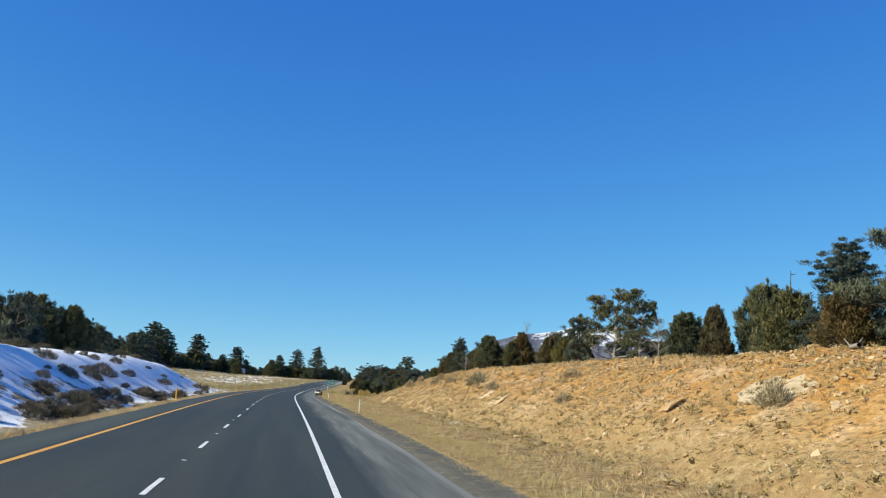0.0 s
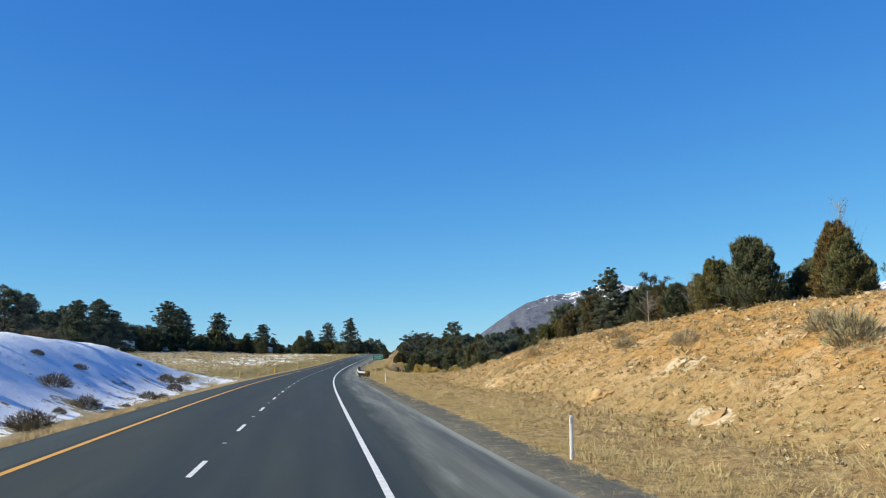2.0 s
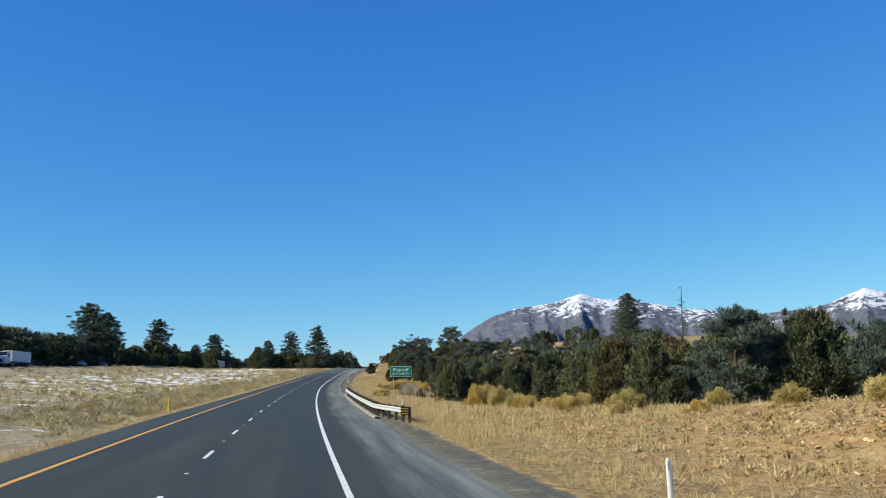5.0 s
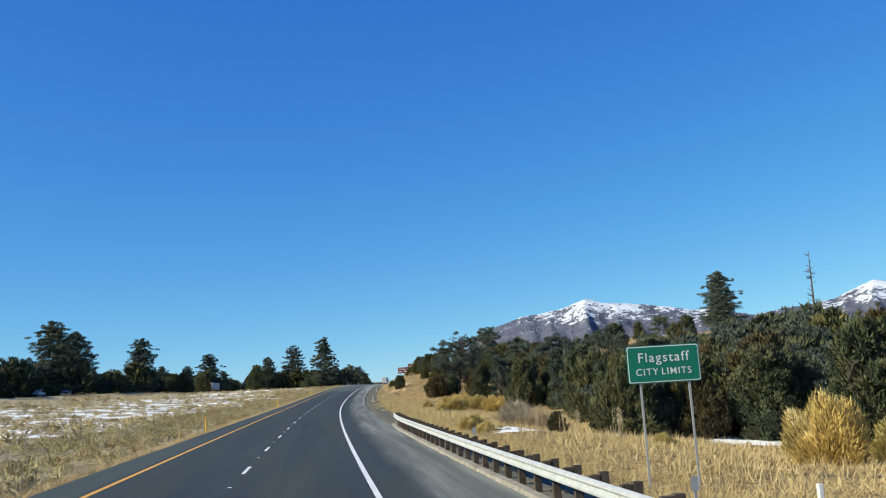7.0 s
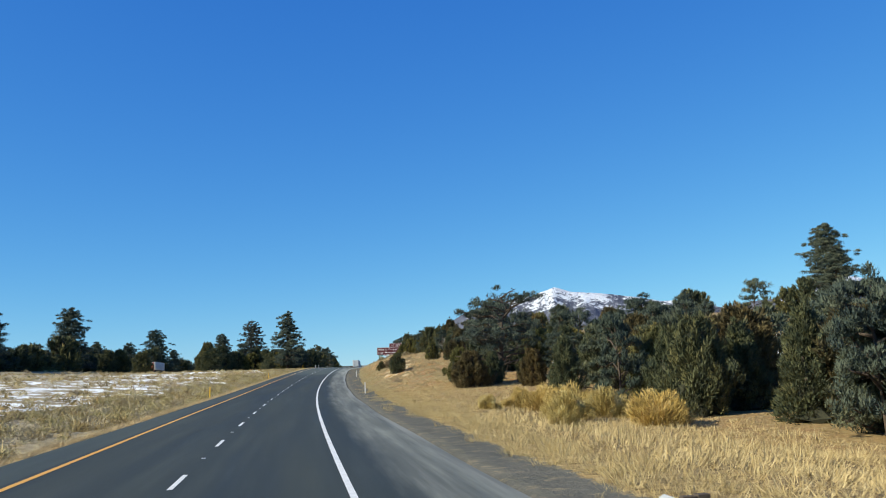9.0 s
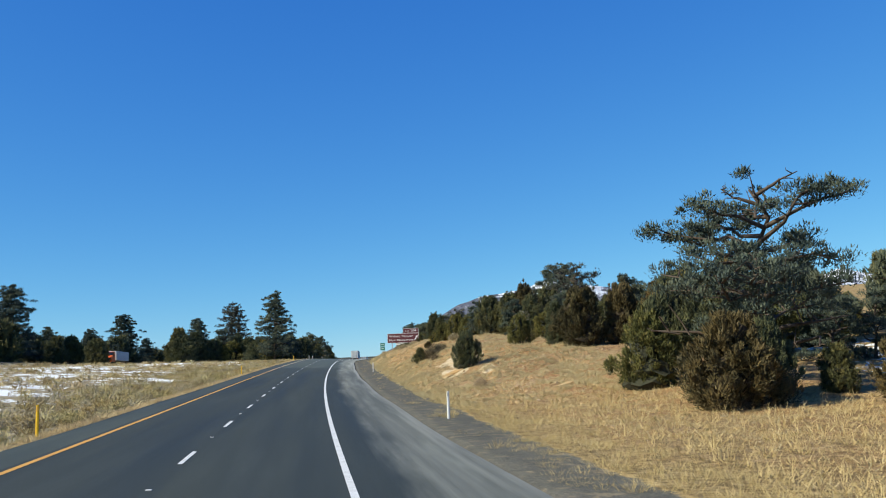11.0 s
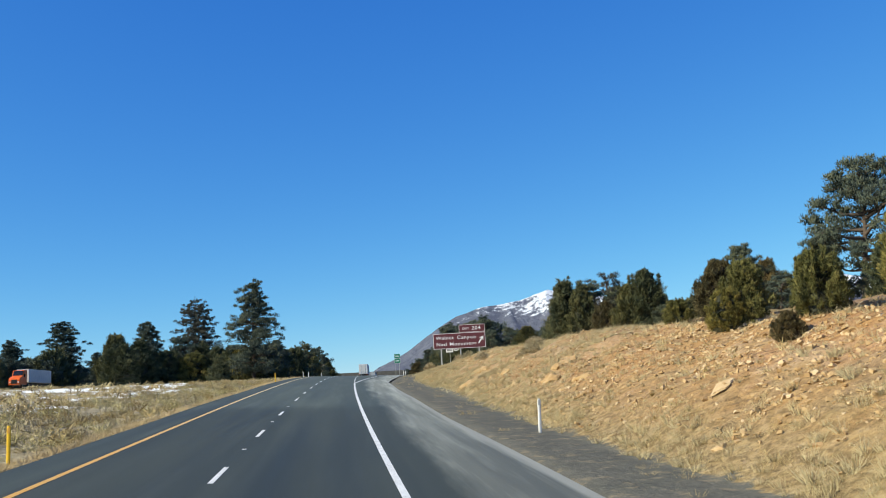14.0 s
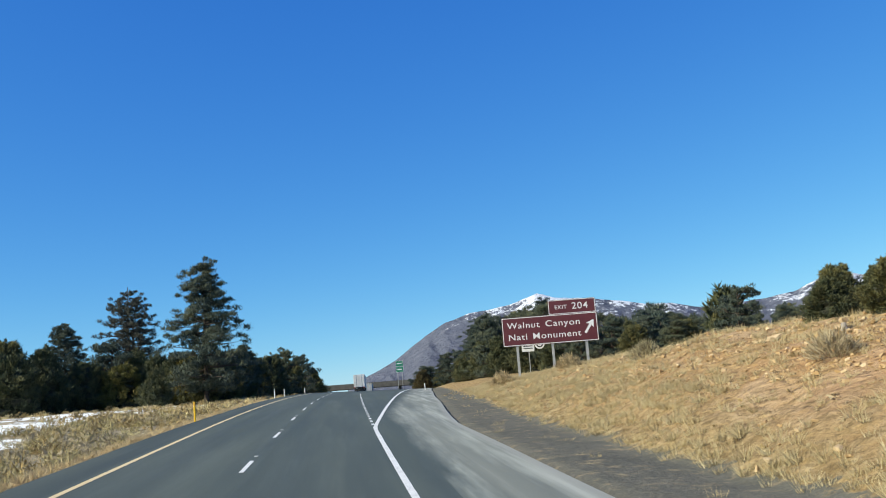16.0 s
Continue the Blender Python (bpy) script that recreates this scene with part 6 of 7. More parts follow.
# across the other carriageway
for kind, s, u, h, w in (("ponderosa", 640, -97, 14.9, 1.1), ("ponderosa", 684, -97, 16, 1.1), ("ponderosa", 756, -97, 16, 1.1), ("ponderosa", 522, -98.5, 26.5, 1.25), ("ponderosa", 536, -96.5, 23.5, 1.3), ("ponderosa", 608, -96, 25.5, 1.15), ("ponderosa", 718, -95.5, 23.5, 1.25), ("ponderosa", 690, -100, 15, 1.1),
            ("ponderosa", 575, -112, 17.0, 1.1), ("thin", 636, -36.5, 21.0, 1.0), ("ponderosa", 616, -20.5, 22.4, 1.0), ("ponderosa", 642, -49, 16.0, 1.15), ("juniper", 630, -34, 9.6, 1.1), ("juniper", 644, -47, 8.6, 1.1), ("juniper", 637, -55, 9.2, 1.1), ("juniper", 628, -26, 8.4, 1.1),
            ("olive", 622, -24, 8.0, 1.0)):
    plant(kind, s, u, h, w)
for kind, s, u, h, w in (("juniper", 646, -20, 8.6, 1.1), ("pinyon", 664, -22, 10.0, 1.0), ("juniper", 612, -27, 6.0, 1.2), ("olive", 634, -40, 7.0, 1.2), ("juniper", 606, -82, 8.6, 1.1), ("juniper", 598, -68, 9.0, 1.1), ("juniper", 700, -20, 9.0, 1.1), ("pinyon", 725, -18, 10.0, 1.0),
            ("bare", 760, -17, 8.0, 0.8)):
    plant(kind, s, u, h, w)
for i in range(160):
    s = tree_rng.uniform(235, 920)
    plant(str(tree_rng.choice(["far", "farpine"], p=[0.5, 0.5])), s, -tree_rng.uniform(93, 118), tree_rng.uniform(8.5, 14.0), tree_rng.uniform(1.1, 1.6))
for i in range(40):
    s = tree_rng.uniform(640, 880)
    plant(str(tree_rng.choice(["far", "farpine"], p=[0.5, 0.5])), s, -tree_rng.uniform(18, 62), tree_rng.uniform(6.0, 10.0), tree_rng.uniform(1.0, 1.3))
# down into the valley
for kind, s, u, h, w in (("pinyon", 316, 38, 8.6, 1.2), ("pinyon", 234, 34, 7.0, 1.2), ("pinyon", 189, 32, 5.0, 1.1), ("pinyon", 374, 40, 8.5, 1.1), ("pinyon", 177, 31, 6.6, 0.9), ("juniper", 183, 32, 4.6, 1.1), ("pinyon", 196, 33, 6.2, 1.0), ("juniper", 202, 31, 6.4, 1.1), ("juniper", 210, 32, 6.6, 1.1), ("pinyon", 218, 34, 7.4, 1.1), ("juniper", 225, 32, 6.6, 1.2),
            ("juniper", 53, 30, 4.6, 1.2), ("brown", 46, 29, 4.0, 1.2), ("juniper", 68, 30, 4.2, 1.2), ("juniper", 34, 29, 5.4, 1.1), ("pinyon", 28, 31, 7.4, 1.0), ("juniper", 20, 29, 5.6, 1.1)):
    plant(kind, s, u, h, w)
for i in range(17):
    plant(str(tree_rng.choice(["pinyon", "juniper"])), -60 + i * 13.0 + tree_rng.uniform(-4, 4), -tree_rng.uniform(28, 35), tree_rng.uniform(5.6, 8.2), tree_rng.uniform(0.9, 1.1))
# a close wood behind the brown sign, and the dark edge of the forest across from it
for kind, s, u, h, w in (("ponderosa", 676, 19, 7.1, 1.3), ("pinyon", 645, 19, 6.4, 1.1), ("ponderosa", 633, 21, 9.7, 1.2), ("ponderosa", 616, 21, 10.4, 1.2), ("pinyon", 603, 21, 9.0, 1.0), ("ponderosa", 602, 24, 9.4, 1.2), ("pinyon", 594, 23.5, 9.0, 1.0), ("ponderosa", 595, 26, 9.8, 1.2),
            ("pinyon", 587, 25, 8.6, 1.1), ("juniper", 606, 19.5, 5.6, 1.2), ("juniper", 596, 20.5, 5.6, 1.2), ("juniper", 620, 19, 5.6, 1.2), ("juniper", 586, 22.5, 6.0, 1.2), ("juniper", 578, 24, 5.4, 1.2), ("pinyon", 575, 28, 6.2, 1.1), ("pinyon", 566, 27, 5.0, 1.1),
            ("juniper", 558, 27, 3.6, 1.2)):
    plant(kind, s, u, h, w)
for kind, s, u, h, w in (("brown", 610, 22, 5.0, 1.2), ("juniper", 632, 19, 5.0, 1.2), ("juniper", 553, 30, 3.4, 1.3), ("pinyon", 552, 29, 3.2, 1.2), ("pinyon", 640, 25, 10, 1.1), ("pinyon", 566, 24, 5.6, 1.0), ("pinyon", 537, 28, 4.4, 1.1),
            ("pinyon", 516, 28, 3.4, 1.2), ("pinyon", 620, 24, 10, 1.1)):
    plant(kind, s, u, h, w)
for kind, s, u, h, w in (("pinyon", 590, 40, 6.4, 1.3), ("pinyon", 580, 34, 5.4, 1.3), ("pinyon", 572, 36, 5.0, 1.3)):
    plant(kind, s, u, h, w)
for kind, s, u, h, w in (("juniper", 524, 28, 3.4, 1.2), ("juniper", 400, 25, 3.6, 1.1), ("olive", 380, 28.5, 5.2, 0.9), ("pinyon", 770, 18, 9.0, 1.3), ("pinyon", 790, 20, 9.5, 1.3), ("brown", 760, 17, 7.5, 1.3),
            ("juniper", 780, 24, 8.0, 1.4), ("juniper", 742, 24, 6.0, 1.3), ("juniper", 620, -50, 12.0, 1.0), ("juniper", 612, -47, 9.6, 1.3), ("juniper", 620, -45, 10.6, 1.1), ("juniper", 614, -80, 9.0, 1.3), ("pinyon", 630, -38, 12.0, 1.0), ("juniper", 624, -40, 8.0, 1.3),
            ("olive", 626, -35, 7.4, 1.3)):
    plant(kind, s, u, h, w)
for kind, s, u, h, w in (("juniper", 628, -30, 8.6, 1.1), ("juniper", 623, -26, 8.4, 1.2), ("juniper", 621, -21.5, 6.6, 1.2), ("juniper", 632, -20, 8.0, 1.1), ("ponderosa", 648, -19, 10.7, 1.2), ("juniper", 660, -19, 8.6, 1.2), ("juniper", 680, -18.5, 9.6, 1.2), ("pinyon", 705, -18, 13.0, 0.9),
            ("juniper", 720, -18, 10.0, 1.2), ("pinyon", 750, -18, 14.0, 0.9), ("juniper", 670, -24, 9.6, 1.2), ("juniper", 640, -26, 8.6, 1.3), ("juniper", 780, -18, 11.0, 1.2)):
    plant(kind, s, u, h, w)
for i in range(60):
    s = tree_rng.uniform(240, 640)
    plant("far", s, -tree_rng.uniform(91, 95), tree_rng.uniform(5.0, 9.0), tree_rng.uniform(1.4, 1.9))


# ---- brush, grass, stones ----
def scatter(rng, count, s0, s1, u0, u1, keep):
    """Places on the ground, thinned by keep(s, u)."""
    s, u = rng.uniform(s0, s1, count), rng.uniform(u0, u1, count)
    ok = rng.uniform(0, 1, count) < keep(s, u)
    s, u = s[ok], u[ok]
    x, y = plan(s, u)
    return s, u, np.stack([x, y, ground_z(s, u)], -1)


def strew(name, rng, places, shapes, sizes, mat, label, category, spread=0.16):
    """Many small plants in one mesh: each place takes one of a few shapes, turned and scaled."""
    out, tones = [], []
    for p, k in zip(places, sizes):
        t = shapes[int(rng.integers(len(shapes)))]
        tones.append(np.full(len(t) * 3, np.clip(rng.normal(0.5, spread), 0, 1)))
        a = rng.uniform(0, 6.283)
        c, s_ = math.cos(a) * k, math.sin(a) * k
        q = t.copy()
        q[:, :, 0], q[:, :, 1] = t[:, :, 0] * c - t[:, :, 1] * s_, t[:, :, 0] * s_ + t[:, :, 1] * c
        q[:, :, 2] *= k
        out.append(q + p)
    ob = new(name, tri_mesh(name, np.concatenate(out), mat))
    mask(ob.data, "tone", np.concatenate(tones))
    return tagged(ob, label, category, kind="stuff")


def tuft(rng, blades=28, height=0.45, spread=0.5, width=0.0085):
    a = rng.uniform(0, 6.283, blades)
    r = rng.uniform(0.02, 0.20, blades)
    base = np.stack([np.cos(a) * r, np.sin(a) * r, np.full(blades, -0.04)], -1)
    way = np.stack([np.cos(a) * spread, np.sin(a) * spread, np.ones(blades)], -1) + rng.normal(size=(blades, 3)) * 0.25
    way /= np.linalg.norm(way, axis=1, keepdims=True)
    return sprigs(rng, base, way, height * rng.uniform(0.55, 1.25, blades), np.full(blades, width))


rng = np.random.default_rng(5)
TUFT = ((0.15, 1.0), (0.19, 0.8), (0.23, 0.7), (0.17, 1.1), (0.28, 0.55), (0.20, 0.8))
tufts = [tuft(rng, 30, h, q, 0.0075) for h, q in TUFT]
far_tufts = [tuft(rng, 13, h * 1.05, q * 1.2, 0.017) for h, q in TUFT]


def outcrop(s, u):
    """One on the bare sandstone beside the lone juniper."""
    return np.clip(1.3 * np.exp(-((s - 403.5) / 6) ** 2 - ((u - 13.3) / 2) ** 2) + 1.3 * np.exp(-((s - 396.5) / 3.2) ** 2 - ((u - 11.8) / 1.3) ** 2), 0, 1)


def verge_right(s, u):
    edge = np.interp(s, GRASS_S, GRASS_U) - 0.25 + 0.75 * ramp_out(s) + 1.0 * (fractal(s / 2.6, u * 0 + 3, 6, 3) - 0.45)
    near = ease((u - edge) / 0.6) * (1 - 0.35 * ease((u - 9.5) / 1.5)) * (1 - 0.65 * ease((u - 13.0) / 4.0))
    fill = np.interp(s, [170, 200, 372, 392], [0, 1, 1, 0])
    near = np.maximum(near, fill * ease((u - edge) / 0.5) * (1 - ease((u - 20) / 6)))
    drifts = np.exp(-((s - 259.5 - (u - 11.5) * 0.9) / 7.5) ** 2 - ((u - 11.8) / 2.6) ** 2) + np.exp(-((s - 256) / 6) ** 2 - ((u - 23.0) / 3.0) ** 2)
    near = np.maximum(near, 0.55 * ease((s - 20) / 20) * ease((u - 6.0 - ramp_out(s)) / 1.0) * (fractal(s / 2.4, u / 0.9, 44, 3) > 0.56))
    return near * np.clip(1.15 - 1.6 * drifts, 0, 1) * np.where(fill > 0.5, 0.8, (0.3 + 0.7 * ease((fractal(s / 2.5, u / 1.6, 31, 4) - 0.40) / 0.2))) * (1 - outcrop(s, u))


def verge_left(s, u):
    w = -u
    return ease((w - 7.5) / 0.3) * (1 - 0.8 * ease((w - 10.5) / 3.0))


s, u, p = scatter(rng, 96000, 6, 570, 6.0, 24, lambda s, u: verge_right(s, u) * np.interp(s, [368, 388], [1, 0.2]))
size = rng.uniform(0.6, 1.5, len(p)) * np.interp(u - ramp_out(s), [7, 8.5, 10], [0.95, 1.3, 1.1]) * np.interp(s, [180, 205, 310, 345], [1, 1.3, 1.3, 1])
close = u - np.interp(s, GRASS_S, GRASS_U) - ramp_out(s) < 2.6
strew("dry_grass", rng, p[close], tufts, size[close], STRAW, "golden dry bunch grass along the verge", "grass")
strew("dry_grass", rng, p[~close], far_tufts, size[~close], STRAW, "golden dry bunch grass up the bank", "grass")
s, u, p = scatter(rng, 15000, 10, 570, -20, -7.3, verge_left)
strew("median_grass", rng, p, [t[:18] for t in tufts], rng.uniform(0.6, 1.2, len(p)) * np.interp(-u, [7.5, 8.5, 10], [1.5, 1.4, 1.0]), STRAW, "golden dry grass at the edge of the median", "grass")


def cushion(rng, long_, fine, width, length=(0.06, 0.13)):
    """A low round cushion of brush: stems that fan out from the root and fine twigs over its lumpy top."""
    knobs = unit(rng, 8)
    knobs[:, 2] = np.abs(knobs[:, 2])
    d = unit(rng, long_ + fine)
    d[:, 2] = np.abs(d[:, 2]) * 0.9 + 0.04
    d = normal_(d)
    reach = 0.42 * (0.66 + 0.40 * np.max(d @ knobs.T, axis=1, keepdims=True) ** 6) * np.array([1.15, 1.15, 0.95])
    stems = sprigs(rng, d[:long_] * 0.06, d[:long_], np.linalg.norm(reach[:long_] * d[:long_], axis=1) * rng.uniform(0.8, 1.1, long_), width * 2.6)
    base = d[long_:] * reach[long_:] * rng.uniform(0.55, 0.95, (fine, 1))
    way = normal_(d[long_:] * 0.35 + np.array([0, 0, 0.5]) + unit(rng, fine) * 0.8)
    twigs = leaves(rng, base, d[long_:], way, rng.uniform(*length, fine), width * rng.uniform(0.8, 1.5, fine), 0.5)
    tris = np.concatenate([stems, twigs])
    tris[:, :, 2] = np.maximum(tris[:, :, 2], -0.02)
    return tris


mounds = [cushion(rng, 3, 140, 0.022, (0.05, 0.11)) for _ in range(8)]
far_mounds = [cushion(rng, 2, 48, 0.050) for _ in range(7)]
knots = [cushion(rng, 2, 26, 0.085, (0.08, 0.15)) for _ in range(8)]


def meadow_keep(s, u):
    w = -u
    clear = 1 - 0.85 * np.interp(s, [150, 200, 220], [1, 0.6, 0]) * (w < 40)
    return ease((w - 8.3) / 1.5) * clear * (0.25 + 0.75 * ease((fractal(s / 7, u / 5, 51, 3) - 0.38) / 0.2)) * np.interp(w, [9, 22, 30, 60, 80], [1.0, 0.9, 0.4, 0.3, 0.25]) * (1 - 0.72 * ease((drifts_left(s, u) - 0.35) / 0.25))


s, u, p = scatter(rng, 28000, 150, 640, -78, -8.3, meadow_keep)
more = scatter(rng, 5200, 195, 560, -19, -8.3, meadow_keep)
s, u, p = (np.concatenate([a, b]) for a, b in zip((s, u, p), more))
kind_ = rng.uniform(0, 1, len(p)) + 0.5 * (fractal(s / 9, u / 6, 57, 3) - 0.5)
size = 0.5 + 1.6 * rng.uniform(0, 1, len(p)) ** 1.8
near = (u > -19) & (s < 545)
for pick, shapes, where in ((near, mounds, "beside the road"), (~near, far_mounds, "across the median meadow")):
    for name, low, high, mat, text in (("yellow_brush", -1, 0.42, RABBITBRUSH, "low yellow rabbitbrush "), ("grey_brush", 0.42, 0.76, SAGE, "low grey-brown brush "), ("dark_brush", 0.76, 2, OLIVE_BRUSH, "low olive-brown brush ")):
        this = pick & (kind_ >= low) & (kind_ < high)
        strew(name, rng, p[this], shapes, size[this], mat, text + where, "brush", 0.26)


def bank_keep(s, u):
    h = np.interp(s, BANK_S, np.clip(np.array(BANK_H), 0.25, 1))
    return h * (1 - outcrop(s, u)) * (0.3 + 0.7 * ease((fractal(s / 5, u / 3.5, 91, 3) - 0.36) / 0.2)) * ease((u - np.interp(s, [380, 420], [10, 7.5])) / 3) * (1 - ease((u - 27) / 4))


s, u, p = scatter(rng, 46000, 10, 560, 8.5, 28, lambda s, u: np.interp(s, [205, 225], [1, 0]) * (0.35 + 0.65 * bank_keep(s, u)) * ease((u - 11) / 2) + np.interp(s, [205, 225, 350, 385], [0, 0.45, 0.45, 0.12]) * bank_keep(s, u))
size = (0.28 + 0.42 * rng.uniform(0, 1, len(p)) ** 2.2) * np.interp(s, [205, 225], [1.0, 0.7])
half = rng.uniform(0, 1, len(p)) < 0.6
strew("bank_brush", rng, p[half], knots, size[half], OLIVE_BRUSH, "small olive-brown cushions of brush all over the rocky bank", "brush", 0.22)
strew("bank_brush", rng, p[~half], knots, size[~half], SAGE, "small dry grey-brown tufts all over the rocky bank", "brush", 0.22)


def stones(rng, count=14, cuts=7):
    made = []
    for _ in range(count):
        bm = stone_shape(rng, 1.0, rng.uniform(0.25, 0.6), cuts)
        bmesh.ops.triangulate(bm, faces=bm.faces[:])
        bm.verts.index_update()
        made.append((np.array([v.co[:] for v in bm.verts]), np.array([[v.index for v in f.verts] for f in bm.faces])))
        bm.free()
    return made


def strew_stones(name, rng, places, sizes, mat, label, cuts=7):
    shapes, verts, faces, n = stones(rng, 14, cuts), [], [], 0
    for p, k in zip(places, sizes):
        v, f = shapes[int(rng.integers(len(shapes)))]
        m = np.array(Euler(rng.normal(size=3) * (0.35, 0.35, 6)).to_matrix())
        verts.append(v @ m.T * k + p + np.array([0, 0, k * 0.12]))
        faces.append(f + n)
        n += len(v)
    ob = new(name, mesh_from(name, np.concatenate(verts), np.concatenate(faces), mat))
    return tagged(ob, label, "stones", kind="stuff")


def stone_keep(s, u):
    h = np.interp(s, BANK_S, np.clip(np.array(BANK_H) / 2.5, 0.0, 1))
    toe, top = np.interp(s, TOE_S, TOE_U), np.interp(s, TOP_S, TOP_U)
    return h * (1 - 0.9 * outcrop(s, u)) * ease((u - toe + 2.5) / 4) * (1 - ease((u - top - 1) / 2)) * (0.16 + 0.84 * ease((fractal(s / 6, u / 2.5, 61, 4) - 0.46) / 0.12)) * np.interp(s, [0, 200, 380, 420, 460, 480, 560], [1, 0.9, 0.4, 0.3, 0.3, 0.25, 0.15])


s, u, p = scatter(rng, 58000, 8, 545, 9, 29, stone_keep)
strew_stones("loose_stones", rng, p, (0.06 + 0.26 * rng.uniform(0, 1, len(p)) ** 3.0) * np.interp(s, [140, 170, 400, 430], [1, 0.75, 0.7, 0.6]), ROCK, "broken pale and orange stones over the cut bank")


def chip_keep(s, u):
    h = np.interp(s, BANK_S, np.clip(np.array(BANK_H) / 2.0, 0.0, 1))
    toe, top = np.interp(s, TOE_S, TOE_U), np.interp(s, TOP_S, TOP_U)
    return h * (1 - 0.8 * outcrop(s, u)) * ease((u - toe + 1.5) / 3) * (1 - ease((u - top - 1) / 2)) * (0.25 + 0.75 * ease((fractal(s / 4, u / 2.0, 73, 4) - 0.44) / 0.12)) * np.where(s < 385, np.interp(s, [0, 170, 330], [0.55, 0.4, 0.0]), 0.12)


s, u, p = scatter(rng, 60000, 20, 500, 8.5, 24, chip_keep)
strew_stones("stone_chips", rng, p, 0.06 + 0.15 * rng.uniform(0, 1, len(p)) ** 1.8, ROCK, "small sharp sandstone chips strewn over the bank", 4)
s, u, p = scatter(rng, 36000, 368, 535, 8.5, 20, lambda s, u: rubble(s, u) * (0.35 + 0.65 * ease((fractal(s / 3, u / 2.0, 75, 3) - 0.40) / 0.14)))
strew_stones("rubble", rng, p, 0.045 + 0.13 * rng.uniform(0, 1, len(p)) ** 2.2, ROCK, "tan and orange sandstone rubble over the bare bank", 3)
pale = [tuft(rng, 13, h, q) for h, q in ((0.22, 1.0), (0.28, 0.9), (0.32, 0.8), (0.24, 1.2))]
s, u, p = scatter(rng, 36000, 20, 400, 8.0, 22, lambda s, u: bank_keep(s, u) * 0.6)
strew("bleached_grass", rng, p, pale, rng.uniform(0.7, 1.5, len(p)), PALE_GRASS, "bleached dry bunch grass tufts over the bank", "grass")


def bunch(rng, blades, height, width):
    """A soft rounded bunch of dry grass: blades that fan out and nod at the tips."""
    a, lean = rng.uniform(0, 6.283, blades), rng.uniform(0.0, 1.0, blades) ** 0.7
    out = np.stack([np.cos(a), np.sin(a), np.zeros(blades)], -1)
    base = out * rng.uniform(0.0, 0.14, (blades, 1)) - np.array([0, 0, 0.03])
    way = normal_(out * lean[:, None] * 1.15 + np.array([0, 0, 1.0]) + rng.normal(size=(blades, 3)) * 0.16)
    return sprigs(rng, base, way, height * rng.uniform(0.55, 1.2, blades) * (1 - 0.2 * lean), np.full(blades, width))


bunches = [bunch(rng, 36, h, 0.0135) for h in (0.23, 0.29, 0.35, 0.26, 0.31)]
s, u, p = scatter(rng, 36000, 372, 566, 7.2, 21, lambda s, u: ease((u - np.interp(s, GRASS_S, GRASS_U) - 0.9 * ramp_out(s) + 0.3) / 0.6) * (1 - outcrop(s, u)) * (1 - 0.82 * rubble(s, u)) * (0.25 + 0.75 * ease((fractal(s / 2.2, u / 2.2, 37, 3) - 0.38) / 0.16)) * np.interp(u, [12, 20], [0.9, 0.55]))
strew("bunch_grass", rng, p, bunches, rng.uniform(0.6, 1.35, len(p)), PALE_GRASS, "soft straw-coloured bunch grass over the bank", "grass", 0.24)
s, u, p = scatter(rng, 12500, 8, 575, -9.2, -7.25, lambda s, u: ease((-u - 7.25) / 0.25) * (1 - 0.75 * ease((-u - 8.2) / 0.8)) * (0.4 + 0.6 * ease((fractal(s / 2.0, u / 1.0, 39, 3) - 0.38) / 0.16)))
strew("edge_grass", rng, p, [t[:24] for t in bunches], rng.uniform(0.55, 1.15, len(p)), PALE_GRASS, "pale bunch grass along the edge of the inner shoulder", "grass", 0.24)


def slab(s, u, size, flat, turn, label="pale sandstone slab set in the grassy bank"):
    r = np.random.default_rng(int(s * 10 + u * 100))
    bm = stone_shape(r, size, flat, 9)
    bmesh.ops.subdivide_edges(bm, edges=bm.edges[:], cuts=2, use_grid_fill=True)
    for v in bm.verts:
        v.co += Vector(r.normal(size=3)) * size * 0.018
    me = bpy.data.meshes.new("sandstone_slab")
    bm.to_mesh(me), bm.free(), me.materials.append(ROCK)
    ob = new("sandstone_slab", me)
    tip = math.degrees(math.atan(float(ground_dz(s, u + 1) - ground_dz(s, u - 1)) / 2))
    ob.matrix_world = Matrix.Translation(spot(s, u, -size * flat * 0.22)) @ pose(0, 0, 0, 0, -tip, 0) @ pose(0, 0, 0, 0, 0, turn)
    return tagged(ob, label, "rock", "sandstone slabs")


for s, u, size, flat, turn in ((395.5, 11.3, 1.9, 0.13, 20), (397.4, 11.9, 1.6, 0.12, 75), (399.6, 12.5, 2.0, 0.11, 130), (401.8, 12.9, 1.7, 0.13, 10), (404.0, 13.6, 2.1, 0.11, 80), (406.3, 14.3, 1.8, 0.13, 40), (408.8, 14.9, 1.7, 0.13, 160), (402.6, 14.4, 1.5, 0.14, 55),
            (392.5, 13.0, 1.2, 0.16, 0), (390.0, 13.6, 0.9, 0.2, 30), (394.0, 13.9, 0.8, 0.2, 60), (411, 15.2, 1.1, 0.18, 15), (417, 14.0, 1.1, 0.2, 50), (462, 12.6, 1.1, 0.25, 70)):
    slab(s, u, size, flat, turn)
